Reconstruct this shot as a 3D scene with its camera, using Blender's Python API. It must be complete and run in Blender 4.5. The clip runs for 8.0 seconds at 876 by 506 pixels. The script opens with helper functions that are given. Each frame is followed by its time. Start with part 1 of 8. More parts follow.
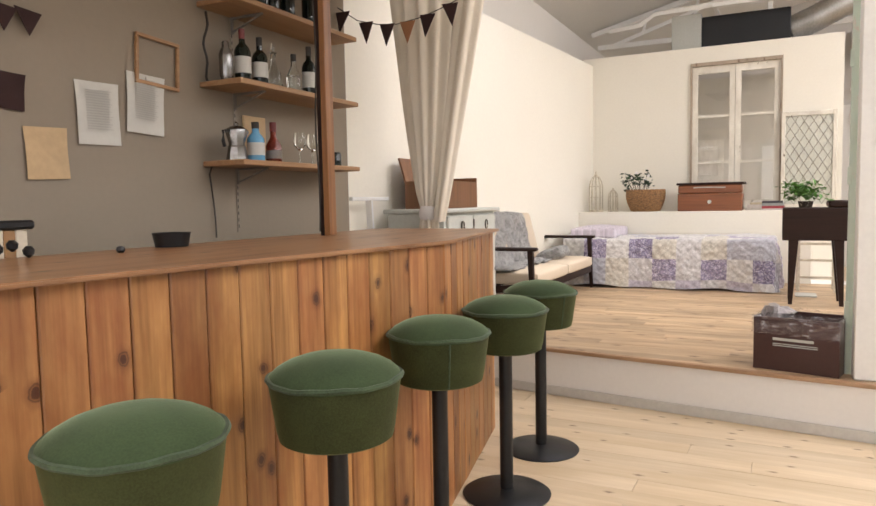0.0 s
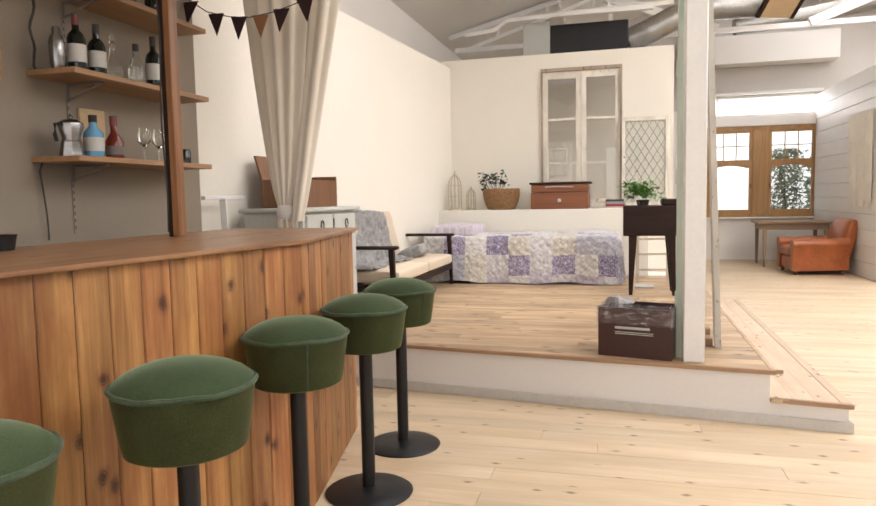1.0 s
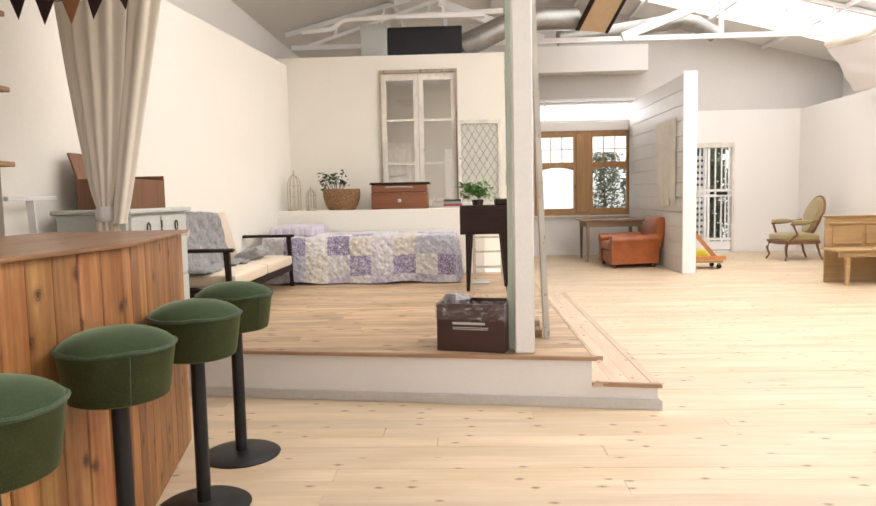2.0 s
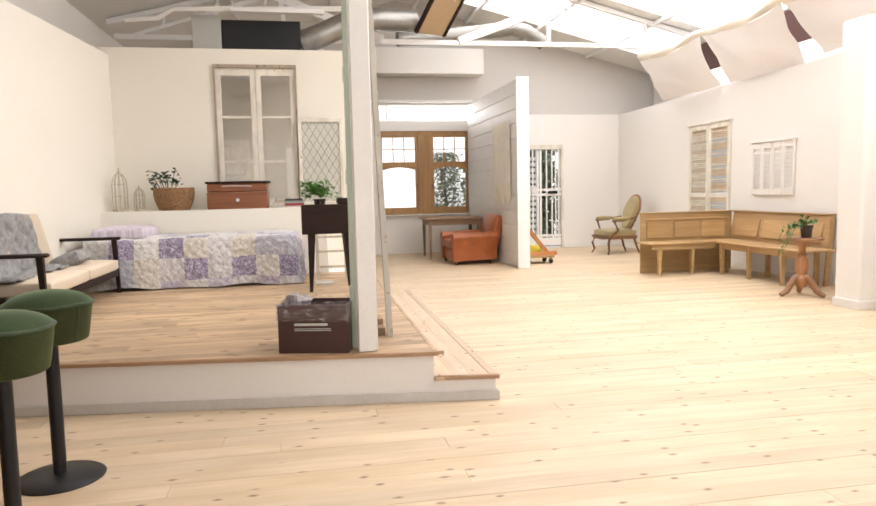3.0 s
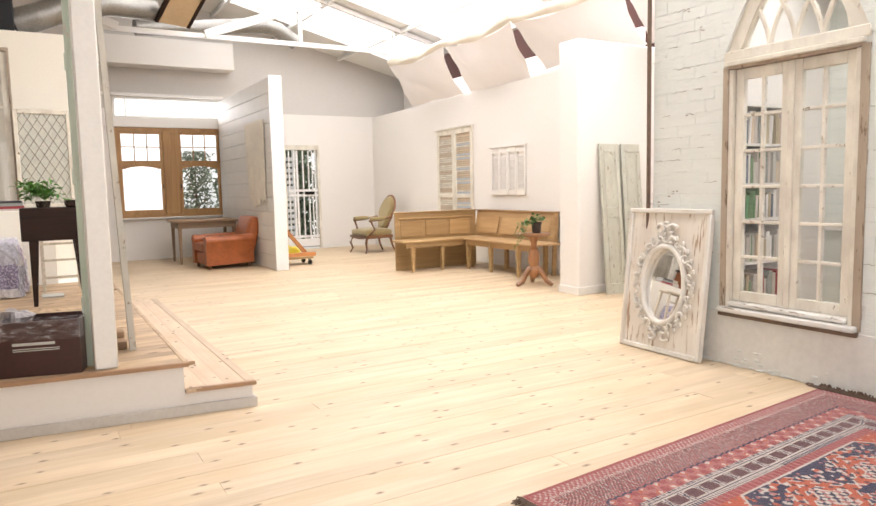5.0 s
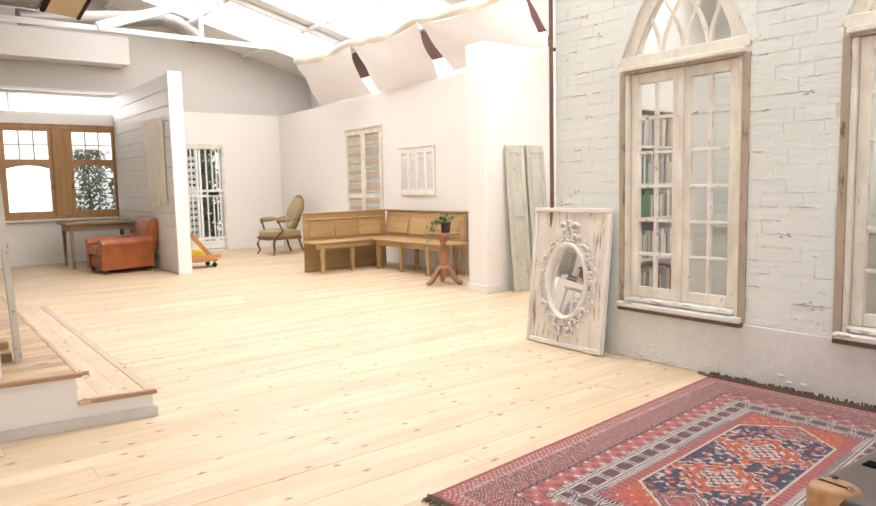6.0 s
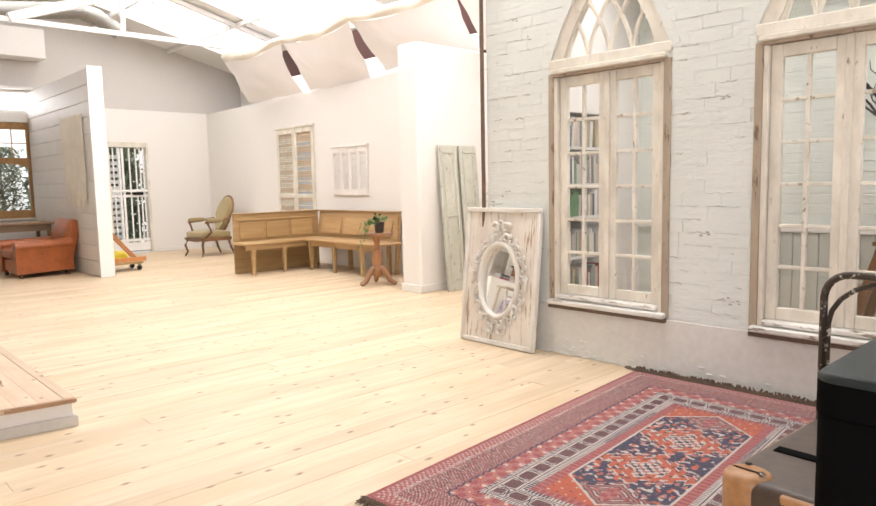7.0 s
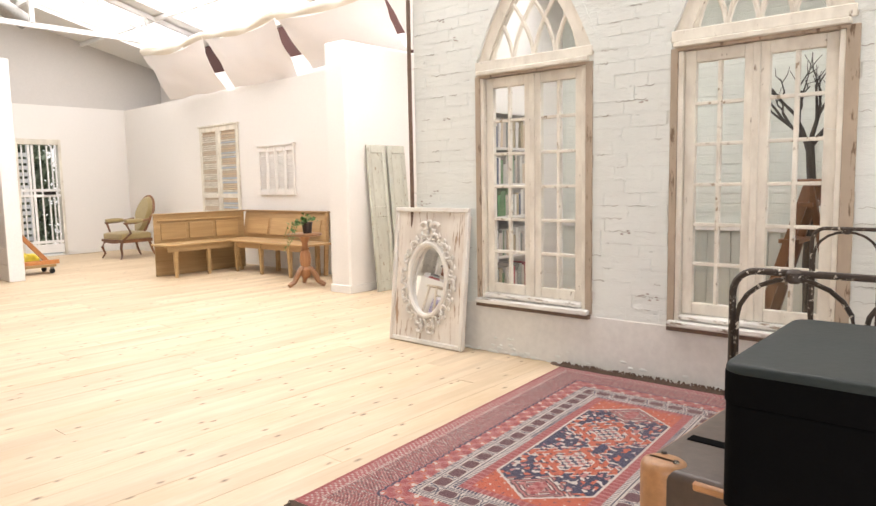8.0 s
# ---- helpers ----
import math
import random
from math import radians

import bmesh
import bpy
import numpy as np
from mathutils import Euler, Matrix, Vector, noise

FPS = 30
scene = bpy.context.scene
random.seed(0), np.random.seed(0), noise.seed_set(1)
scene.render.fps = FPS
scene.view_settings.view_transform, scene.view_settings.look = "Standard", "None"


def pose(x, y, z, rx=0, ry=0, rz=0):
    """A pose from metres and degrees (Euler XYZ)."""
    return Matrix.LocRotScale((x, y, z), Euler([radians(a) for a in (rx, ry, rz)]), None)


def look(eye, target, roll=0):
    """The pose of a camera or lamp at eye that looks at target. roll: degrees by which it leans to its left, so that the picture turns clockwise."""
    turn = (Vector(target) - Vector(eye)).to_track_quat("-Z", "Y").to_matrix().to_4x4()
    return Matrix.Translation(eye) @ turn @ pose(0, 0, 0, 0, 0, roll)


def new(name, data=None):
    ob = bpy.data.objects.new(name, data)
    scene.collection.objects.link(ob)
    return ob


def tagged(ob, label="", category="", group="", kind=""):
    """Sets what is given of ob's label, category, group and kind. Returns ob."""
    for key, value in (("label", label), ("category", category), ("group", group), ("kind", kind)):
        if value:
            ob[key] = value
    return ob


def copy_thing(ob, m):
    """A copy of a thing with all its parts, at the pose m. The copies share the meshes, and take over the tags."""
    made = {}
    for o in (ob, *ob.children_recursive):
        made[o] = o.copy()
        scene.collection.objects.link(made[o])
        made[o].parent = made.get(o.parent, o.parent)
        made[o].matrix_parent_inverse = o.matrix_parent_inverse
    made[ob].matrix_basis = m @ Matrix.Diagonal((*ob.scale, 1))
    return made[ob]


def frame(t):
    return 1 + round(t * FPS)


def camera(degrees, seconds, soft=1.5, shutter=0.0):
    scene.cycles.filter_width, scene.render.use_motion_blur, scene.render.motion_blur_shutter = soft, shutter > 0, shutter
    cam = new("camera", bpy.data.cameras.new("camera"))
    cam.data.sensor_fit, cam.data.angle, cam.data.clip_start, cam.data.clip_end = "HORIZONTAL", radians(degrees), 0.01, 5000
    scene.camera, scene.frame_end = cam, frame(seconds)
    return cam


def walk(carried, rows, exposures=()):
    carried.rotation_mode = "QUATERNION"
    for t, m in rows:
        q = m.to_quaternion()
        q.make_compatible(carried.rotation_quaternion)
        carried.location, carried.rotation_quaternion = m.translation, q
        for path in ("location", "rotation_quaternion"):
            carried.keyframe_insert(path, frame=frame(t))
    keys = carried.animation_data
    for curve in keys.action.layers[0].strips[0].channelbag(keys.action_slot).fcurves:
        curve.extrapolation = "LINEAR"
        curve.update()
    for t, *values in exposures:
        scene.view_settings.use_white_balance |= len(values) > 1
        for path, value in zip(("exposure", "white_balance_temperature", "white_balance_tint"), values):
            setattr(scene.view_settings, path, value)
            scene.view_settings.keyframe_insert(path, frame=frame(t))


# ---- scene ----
cam = camera(65.0, 8.0)
PATH = [
    (0.0, -0.0250, 0.1189, 1.2500, 85.755, 1.051, 26.436),
    (0.5, -0.0137, 0.1207, 1.2500, 85.577, 1.036, 21.018),
    (1.0, -0.0011, 0.1215, 1.2500, 85.441, 1.123, 15.097),
    (1.5, 0.0126, 0.1209, 1.2500, 85.271, 1.186, 8.600),
    (3.0, 0.0519, 0.1099, 1.2500, 84.843, 1.241, -10.749),
    (3.5, 0.0633, 0.1037, 1.2500, 84.728, 1.260, -16.851),
    (4.0, 0.0720, 0.0979, 1.2500, 84.634, 1.236, -21.782),
    (4.5, 0.0793, 0.0921, 1.2500, 84.551, 1.226, -26.209),
    (6.0, 0.0964, 0.0740, 1.2500, 84.321, 1.249, -37.959),
    (6.5, 0.0998, 0.0694, 1.2500, 84.270, 1.230, -40.666),
    (7.0, 0.1030, 0.0645, 1.2500, 84.207, 1.170, -43.414),
    (7.5, 0.1062, 0.0591, 1.2500, 84.146, 1.097, -46.389),
    (8.0, 0.1090, 0.0537, 1.2500, 84.079, 1.052, -49.227),
]
walk(cam, [(t, pose(x, y, z, rx, ry, rz)) for t, x, y, z, rx, ry, rz in PATH],
     exposures=[(0.0, 0.0), (8.0, 0.0)])

# ---- daylight: bright overcast sky, roof lights, added openings out of view ----
world = bpy.data.worlds.new("sky")
scene.world = world
world.use_nodes = True
wn = world.node_tree.nodes
sky = wn.new("ShaderNodeTexSky")
sky.sky_type, sky.sun_disc = "NISHITA", False
sky.sun_elevation, sky.sun_rotation = radians(55), radians(60)
wn["Background"].inputs["Strength"].default_value = 0.15
world.node_tree.links.new(sky.outputs[0], wn["Background"].inputs["Color"])
sun = new("sun", bpy.data.lights.new("sun", "SUN"))
sun.data.energy, sun.data.angle, sun.data.color = 1.2, radians(12), (1.0, 0.96, 0.9)
sun.matrix_basis = look((4, 3, 12), (2, 6, 0))


def area(name, m, w, h, watts, colour=(1.0, 0.963, 0.995)):
    lamp = new(name, bpy.data.lights.new(name, "AREA"))
    lamp.data.shape, lamp.data.size, lamp.data.size_y = "RECTANGLE", w, h
    lamp.data.energy, lamp.data.color = watts, colour
    lamp.matrix_basis = m
    return lamp


ROOF_X, ROOF_Z, FALL = 1.9, 4.99, 0.25      # ridge and slope of the roof


def roof_z(x):
    return ROOF_Z - FALL * abs(x - ROOF_X)


SLOPE = math.degrees(math.atan(FALL))
LIGHTS_Y = [(-1.6, 1.0), (1.6, 4.2), (4.8, 7.4), (8.0, 10.7), (11.3, 12.9)]
for (a, b), watts in zip(LIGHTS_Y, (64, 188, 168, 118, 46)):
    area("roof_light_lamp", pose(4.6, (a + b) / 2, roof_z(4.6) + 0.06, 0, SLOPE, 0), 4.4, b - a - 0.1, watts)
# fill lamp added over the stage, in an invented roof opening
area("stage_roof_light_lamp", pose(-0.5, 5.35, roof_z(-0.5) + 0.06, 0, -SLOPE, 0), 2.2, 2.2, 48)
area("fanlight_lamp", look((2.4, 14.04, 2.81), (2.4, 5.0, 0.0)), 1.8, 0.26, 20)
# unseen side fill, added to brighten the brick wall
area("side_door_lamp", look((-2.6, -1.1, 1.5), (4.0, -0.2, 1.3)), 2.2, 2.2, 110)
# fill lamp added behind the viewer, its opening is assumed
area("doorway_lamp", look((1.2, -2.7, 1.5), (1.2, 5, 1.2)), 3.4, 2.2, 48)

# ---- materials ----


def nodes_of(name):
    m = bpy.data.materials.new(name)
    m.use_nodes = True
    return m, m.node_tree.nodes, m.node_tree.links, m.node_tree.nodes["Principled BSDF"]


def noise_node(n, l, vec, scale, detail=4.0, rough=0.55):
    t = n.new("ShaderNodeTexNoise")
    t.inputs["Scale"].default_value, t.inputs["Detail"].default_value, t.inputs["Roughness"].default_value = scale, detail, rough
    l.new(vec, t.inputs["Vector"])
    return t.outputs["Fac"]


def ramp(n, l, fac, stops):
    r = n.new("ShaderNodeValToRGB")
    while len(r.color_ramp.elements) < len(stops):
        r.color_ramp.elements.new(0.5)
    for e, (p, c) in zip(r.color_ramp.elements, stops):
        e.position, e.color = p, (*c, 1)
    l.new(fac, r.inputs["Fac"])
    return r.outputs["Color"]


def mixc(n, l, fac, a, b, kind="MIX"):
    m = n.new("ShaderNodeMix")
    m.data_type, m.blend_type = "RGBA", kind
    for s, v in ((m.inputs[0], fac), (m.inputs[6], a), (m.inputs[7], b)):
        if isinstance(v, (int, float)):
            s.default_value = v
        elif isinstance(v, tuple):
            s.default_value = (*v, 1)
        else:
            l.new(v, s)
    return m.outputs[2]


def coords(n, l, stretch=(1, 1, 1), scatter=0.0, world_=False):
    out = n.new("ShaderNodeNewGeometry").outputs["Position"] if world_ else n.new("ShaderNodeTexCoord").outputs["Object"]
    if scatter:
        info = n.new("ShaderNodeObjectInfo")
        mul = n.new("ShaderNodeVectorMath")
        mul.operation = "MULTIPLY_ADD"
        comb = n.new("ShaderNodeCombineXYZ")
        for s in comb.inputs:
            l.new(info.outputs["Random"], s)
        l.new(comb.outputs[0], mul.inputs[0])
        mul.inputs[1].default_value = (scatter, scatter * 0.7, scatter * 1.3)
        l.new(out, mul.inputs[2])
        out = mul.outputs[0]
    mp = n.new("ShaderNodeMapping")
    mp.inputs["Scale"].default_value = stretch
    l.new(out, mp.inputs["Vector"])
    return mp.outputs[0]


def bumped(n, l, bsdf, fac, strength, dist):
    b = n.new("ShaderNodeBump")
    b.inputs["Strength"].default_value, b.inputs["Distance"].default_value = strength, dist
    l.new(fac, b.inputs["Height"])
    l.new(b.outputs[0], bsdf.inputs["Normal"])


def sc(c, k):
    return tuple(max(0.0, min(1.0, v * k)) for v in c)


def plain(name, col, rough=0.6, metal=0.0, vary=0.12, big=2.5, fine=40.0, bump=0.25, dist=0.004, scatter=0.0, spots=None, sheen=0.0, coat=0.0, spec=0.5, world_=False):
    """A surface with broad stains, fine grain and slight relief."""
    m, n, l, b = nodes_of(name)
    v = coords(n, l, scatter=scatter, world_=world_)
    f1, f2 = noise_node(n, l, v, big, 5), noise_node(n, l, v, fine, 3)
    c = ramp(n, l, f1, [(0.3, sc(col, 1 - vary)), (0.7, sc(col, 1 + vary * 0.7))])
    c = mixc(n, l, 0.35, c, ramp(n, l, f2, [(0.35, sc(col, 1 - vary)), (0.65, sc(col, 1 + vary))]))
    if spots:
        f3 = noise_node(n, l, v, spots[1], 6, 0.7)
        r = ramp(n, l, f3, [(spots[2], (0, 0, 0)), (spots[2] + 0.05, (1, 1, 1))])
        c = mixc(n, l, r, c, spots[0])
    l.new(c, b.inputs["Base Color"])
    rr = n.new("ShaderNodeMapRange")
    rr.inputs["To Min"].default_value, rr.inputs["To Max"].default_value = max(0.02, rough - 0.1), min(1, rough + 0.1)
    l.new(f1, rr.inputs["Value"])
    l.new(rr.outputs[0], b.inputs["Roughness"])
    b.inputs["Metallic"].default_value = metal
    b.inputs["Sheen Weight"].default_value = sheen
    b.inputs["Specular IOR Level"].default_value = spec
    b.inputs["Coat Weight"].default_value = coat
    if bump:
        bumped(n, l, b, f2, bump, dist)
    return m


def wood(name, light, dark, along="x", rough=0.5, knots=0.0, grain=1.0, scatter=9.0, spread=0.25, density=(2.0, 5.0), coat=0.0, hue=0.0, knot=None, share=0.0, world_=False, blotch=None):
    """Boards with grain along one axis, tone from board to board, and knots."""
    m, n, l, b = nodes_of(name)
    k = "xyz".index(along)
    st = [14.0 * grain] * 3
    st[k] = 0.9 * grain
    v = coords(n, l, tuple(st), scatter, world_)
    f1 = noise_node(n, l, v, 1.0, 6, 0.6)
    st2 = [60.0 * grain] * 3
    st2[k] = 2.0 * grain
    f2 = noise_node(n, l, coords(n, l, tuple(st2), scatter, world_), 1.0, 3)
    c = ramp(n, l, f1, [(0.31, dark), (0.5, tuple((p + q) / 2 for p, q in zip(light, dark))), (0.67, light)])
    c = mixc(n, l, 0.3, c, ramp(n, l, f2, [(0.35, dark), (0.6, light)]))
    if blotch:
        fb_ = noise_node(n, l, coords(n, l, tuple(blotch[1] * (0.35 if i == k else 1.0) for i in range(3)), scatter, world_), 1.0, 5, 0.6)
        c = mixc(n, l, ramp(n, l, fb_, [(0.42, (0, 0, 0)), (0.7, (0.85, 0.85, 0.85))]), c, blotch[0])
    info = n.new("ShaderNodeObjectInfo")
    hsv = n.new("ShaderNodeHueSaturation")
    mr = n.new("ShaderNodeMapRange")
    mr.inputs["To Min"].default_value, mr.inputs["To Max"].default_value = 1 - spread, 1 + spread
    l.new(info.outputs["Random"], mr.inputs["Value"])
    l.new(mr.outputs[0], hsv.inputs["Value"])
    l.new(c, hsv.inputs["Color"])
    if hue:
        fold_, hr = n.new("ShaderNodeMath"), n.new("ShaderNodeMapRange")
        fold_.operation = "PINGPONG"
        fold_.inputs[1].default_value = 0.13
        l.new(info.outputs["Random"], fold_.inputs[0])
        hr.inputs["From Max"].default_value = 0.13
        hr.inputs["To Min"].default_value, hr.inputs["To Max"].default_value = 0.5 - hue, 0.5 + hue
        l.new(fold_.outputs[0], hr.inputs["Value"])
        l.new(hr.outputs[0], hsv.inputs["Hue"])
    c = hsv.outputs[0]
    if knots:
        sep, com = n.new("ShaderNodeSeparateXYZ"), n.new("ShaderNodeCombineXYZ")
        st3 = [density[1]] * 3
        st3[k] = density[0]
        l.new(coords(n, l, tuple(st3), scatter, world_), sep.inputs[0])
        l.new(sep.outputs[k], com.inputs[0])
        l.new(sep.outputs[{"x": 1, "y": 0, "z": 0}[along]], com.inputs[1])
        vo = n.new("ShaderNodeTexVoronoi")
        vo.voronoi_dimensions = "2D"
        vo.inputs["Scale"].default_value = 1.0
        l.new(com.outputs[0], vo.inputs["Vector"])
        wob = n.new("ShaderNodeMath")
        wob.operation = "MULTIPLY_ADD"
        wob.inputs[1].default_value = 0.14
        shift = n.new("ShaderNodeMath")
        shift.operation = "MULTIPLY_ADD"
        shift.inputs[1].default_value, shift.inputs[2].default_value = 1.0, -0.28
        l.new(noise_node(n, l, coords(n, l, (28, 28, 28), scatter, world_), 1.0, 4, 0.6), shift.inputs[0])
        l.new(shift.outputs[0], wob.inputs[0])
        l.new(vo.outputs["Distance"], wob.inputs[2])
        kd = wob.outputs[0]
        if share:
            pick = ramp(n, l, vo.outputs["Color"], [(share, (0.4, 0.4, 0.4)), (share + 0.02, (0, 0, 0))])
            plus = n.new("ShaderNodeMath")
            l.new(kd, plus.inputs[0])
            l.new(pick, plus.inputs[1])
            kd = plus.outputs[0]
        kr = ramp(n, l, kd, [(0.0, (1, 1, 1)), (0.03 + knots * 0.5, (0.95, 0.95, 0.95)), (0.03 + knots * 0.62, (0.5, 0.5, 0.5)), (0.03 + knots * 0.85, (0.85, 0.85, 0.85)), (0.03 + knots, (0.35, 0.35, 0.35)), (0.03 + knots * 1.9, (0, 0, 0))])
        c = mixc(n, l, kr, c, knot or sc(dark, 0.3))
    l.new(c, b.inputs["Base Color"])
    b.inputs["Roughness"].default_value = rough
    b.inputs["Coat Weight"].default_value = coat
    bumped(n, l, b, f2, 0.2, 0.002)
    return m


def peeling(name, paint, under, amount=0.6, along="z", rough=0.65, long_=12.0):
    """Old paint worn through to what lies under it."""
    m, n, l, b = nodes_of(name)
    st = [26.0] * 3
    st["xyz".index(along)] = long_
    v = coords(n, l, tuple(st), 5.0)
    f = noise_node(n, l, v, 1.0, 7, 0.65)
    f2 = noise_node(n, l, coords(n, l, (3, 3, 3), 5.0), 1.0, 4)
    c1 = ramp(n, l, f2, [(0.3, sc(paint, 0.85)), (0.7, sc(paint, 1.05))])
    soft = ramp(n, l, noise_node(n, l, coords(n, l, tuple(0.35 * s for s in st), 3.0), 1.0, 6, 0.6), [(0.42, (0, 0, 0)), (0.75, (0.7, 0.7, 0.7))])
    c1 = mixc(n, l, soft, c1, tuple(0.5 * (p + q) for p, q in zip(paint, under)))
    w = ramp(n, l, f, [(amount, (0, 0, 0)), (amount + 0.06, (1, 1, 1))])
    l.new(mixc(n, l, w, c1, under), b.inputs["Base Color"])
    b.inputs["Roughness"].default_value = rough
    bumped(n, l, b, f, 0.4, 0.003)
    return m


def glass(name, tint=(1, 1, 1), rough=0.0):
    m, n, l, b = nodes_of(name)
    b.inputs["Base Color"].default_value = (*tint, 1)
    b.inputs["Transmission Weight"].default_value, b.inputs["Roughness"].default_value, b.inputs["IOR"].default_value = 1.0, rough, 1.45
    return m


def painted_cells(name, rough=0.95, bump=0.4, scale=500.0, dist=0.001):
    """Cloth whose woven colours are stored on its cells."""
    m, n, l, b = nodes_of(name)
    a = n.new("ShaderNodeVertexColor")
    a.layer_name = "weave"
    v = coords(n, l)
    f = noise_node(n, l, v, scale, 2)
    c = mixc(n, l, 0.5, a.outputs[0], ramp(n, l, f, [(0.3, (0.35, 0.35, 0.35)), (0.7, (0.65, 0.65, 0.65))]), "OVERLAY")
    l.new(c, b.inputs["Base Color"])
    b.inputs["Roughness"].default_value, b.inputs["Sheen Weight"].default_value = rough, 0.2
    bumped(n, l, b, f, bump, dist)
    return m


M_WALL = plain("warm_white_wall_paint", (0.81, 0.77, 0.675), 0.85, vary=0.03, big=0.7, bump=0.12)
M_WALL2 = plain("pink_white_wall_paint", (0.78, 0.75, 0.71), 0.85, vary=0.03, big=0.6, bump=0.12)
M_BARWALL = plain("grey_beige_wall_paint", (0.235, 0.195, 0.147), 0.8, vary=0.035, big=0.6, bump=0.12)
M_GABLE = plain("pale_grey_gable_paint", (0.6, 0.57, 0.535), 0.85, vary=0.05, big=0.7, bump=0.12)
M_CEIL = plain("white_ceiling_paint", (0.77, 0.75, 0.71), 0.85, vary=0.04, big=0.8, bump=0.1)
M_TRIM = plain("white_gloss_paint", (0.76, 0.74, 0.7), 0.45, vary=0.05, big=4, bump=0.2, spots=((0.35, 0.3, 0.24), 5.0, 0.74))
M_SKIRT = plain("grey_skirting_paint", (0.56, 0.53, 0.485), 0.5, vary=0.1, big=4, bump=0.2)
M_STEEL = plain("white_painted_steel", (0.8, 0.79, 0.77), 0.45, vary=0.05, bump=0.1)
M_FLOOR = wood("pale_limed_pine_boards", (0.68, 0.55, 0.385), (0.54, 0.415, 0.272), "x", 0.5, knots=0.06, spread=0.08, density=(3.6, 7.5), knot=(0.19, 0.12, 0.07), share=0.42, world_=True, blotch=((0.5, 0.37, 0.22), 2.5))
M_STAGE = wood("worn_pine_stage_boards", (0.58, 0.42, 0.26), (0.36, 0.24, 0.14), "x", 0.5, knots=0.09, spread=0.16, density=(3.2, 7.0), knot=(0.12, 0.06, 0.03), share=0.45, world_=True, blotch=((0.28, 0.19, 0.11), 6.0))
M_STEP = wood("worn_pine_step_boards", (0.6, 0.47, 0.335), (0.47, 0.35, 0.235), "y", 0.5, knots=0.05, spread=0.16, density=(3.2, 7.0), knot=(0.12, 0.06, 0.03), share=0.3, world_=True, blotch=((0.46, 0.33, 0.21), 6.0))
M_NOSE = wood("brown_nosing_wood", (0.46, 0.29, 0.17), (0.3, 0.17, 0.09), "x", 0.5)
M_BAR = wood("varnished_pine_cladding", (0.53, 0.265, 0.09), (0.16, 0.062, 0.018), "z", 0.46, knots=0.1, spread=0.24, density=(4.6, 6.5), coat=0.04, hue=0.006, knot=(0.055, 0.015, 0.006), share=0.45, blotch=((0.22, 0.066, 0.018), 7.0))
M_BARTOP = wood("varnished_pine_worktop", (0.42, 0.21, 0.09), (0.15, 0.06, 0.024), "y", 0.4, blotch=((0.36, 0.19, 0.09), 5.0), knots=0.07, spread=0.12, coat=0.2, density=(2.5, 6.0), share=0.4)
M_SHELF = wood("shelf_pine", (0.36, 0.21, 0.1), (0.22, 0.11, 0.048), "y", 0.5, spread=0.1)
M_OAKPOST = wood("red_brown_post_wood", (0.3, 0.14, 0.052), (0.14, 0.055, 0.019), "z", 0.4, spread=0.1)
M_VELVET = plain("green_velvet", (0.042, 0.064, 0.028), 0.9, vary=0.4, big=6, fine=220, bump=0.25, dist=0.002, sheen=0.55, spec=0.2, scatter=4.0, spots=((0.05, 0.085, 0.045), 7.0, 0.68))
# drum velvet: darker than the top, side shade worked into its olive colour
M_VELVETSIDE = plain("shaded_olive_velvet", (0.04, 0.046, 0.017), 0.9, vary=0.5, big=5, fine=220, bump=0.2, spec=0.15, scatter=4.0, dist=0.002, sheen=0.3)
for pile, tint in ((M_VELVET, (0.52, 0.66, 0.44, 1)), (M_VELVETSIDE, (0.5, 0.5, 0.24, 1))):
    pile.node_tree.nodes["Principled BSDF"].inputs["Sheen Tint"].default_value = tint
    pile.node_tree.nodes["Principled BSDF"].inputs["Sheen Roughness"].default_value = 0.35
M_BLACK = plain("black_metal", (0.012, 0.012, 0.013), 0.42, metal=0.3, vary=0.2, bump=0.1)


def whitewash(name, col):
    """Thickly painted brickwork: soft lumps, ragged level cracks, flaked spots."""
    m, n, l, b = nodes_of(name)
    lump = noise_node(n, l, coords(n, l, (17, 17, 27), world_=True), 1.0, 5, 0.6)
    vein = noise_node(n, l, coords(n, l, (7, 7, 34), world_=True), 1.0, 6, 0.7)
    broad = noise_node(n, l, coords(n, l, (1.6, 1.6, 1.6), world_=True), 1.0, 4)
    c = ramp(n, l, broad, [(0.3, sc(col, 0.93)), (0.7, sc(col, 1.05))])
    line = ramp(n, l, vein, [(0.3, (1, 1, 1)), (0.33, (0, 0, 0))])
    c = mixc(n, l, line, c, sc(col, 0.6))
    l.new(c, b.inputs["Base Color"])
    b.inputs["Roughness"].default_value = 0.7
    add = n.new("ShaderNodeMath")
    l.new(lump, add.inputs[0])
    l.new(vein, add.inputs[1])
    bumped(n, l, b, add.outputs[0], 0.45, 0.014)
    return m


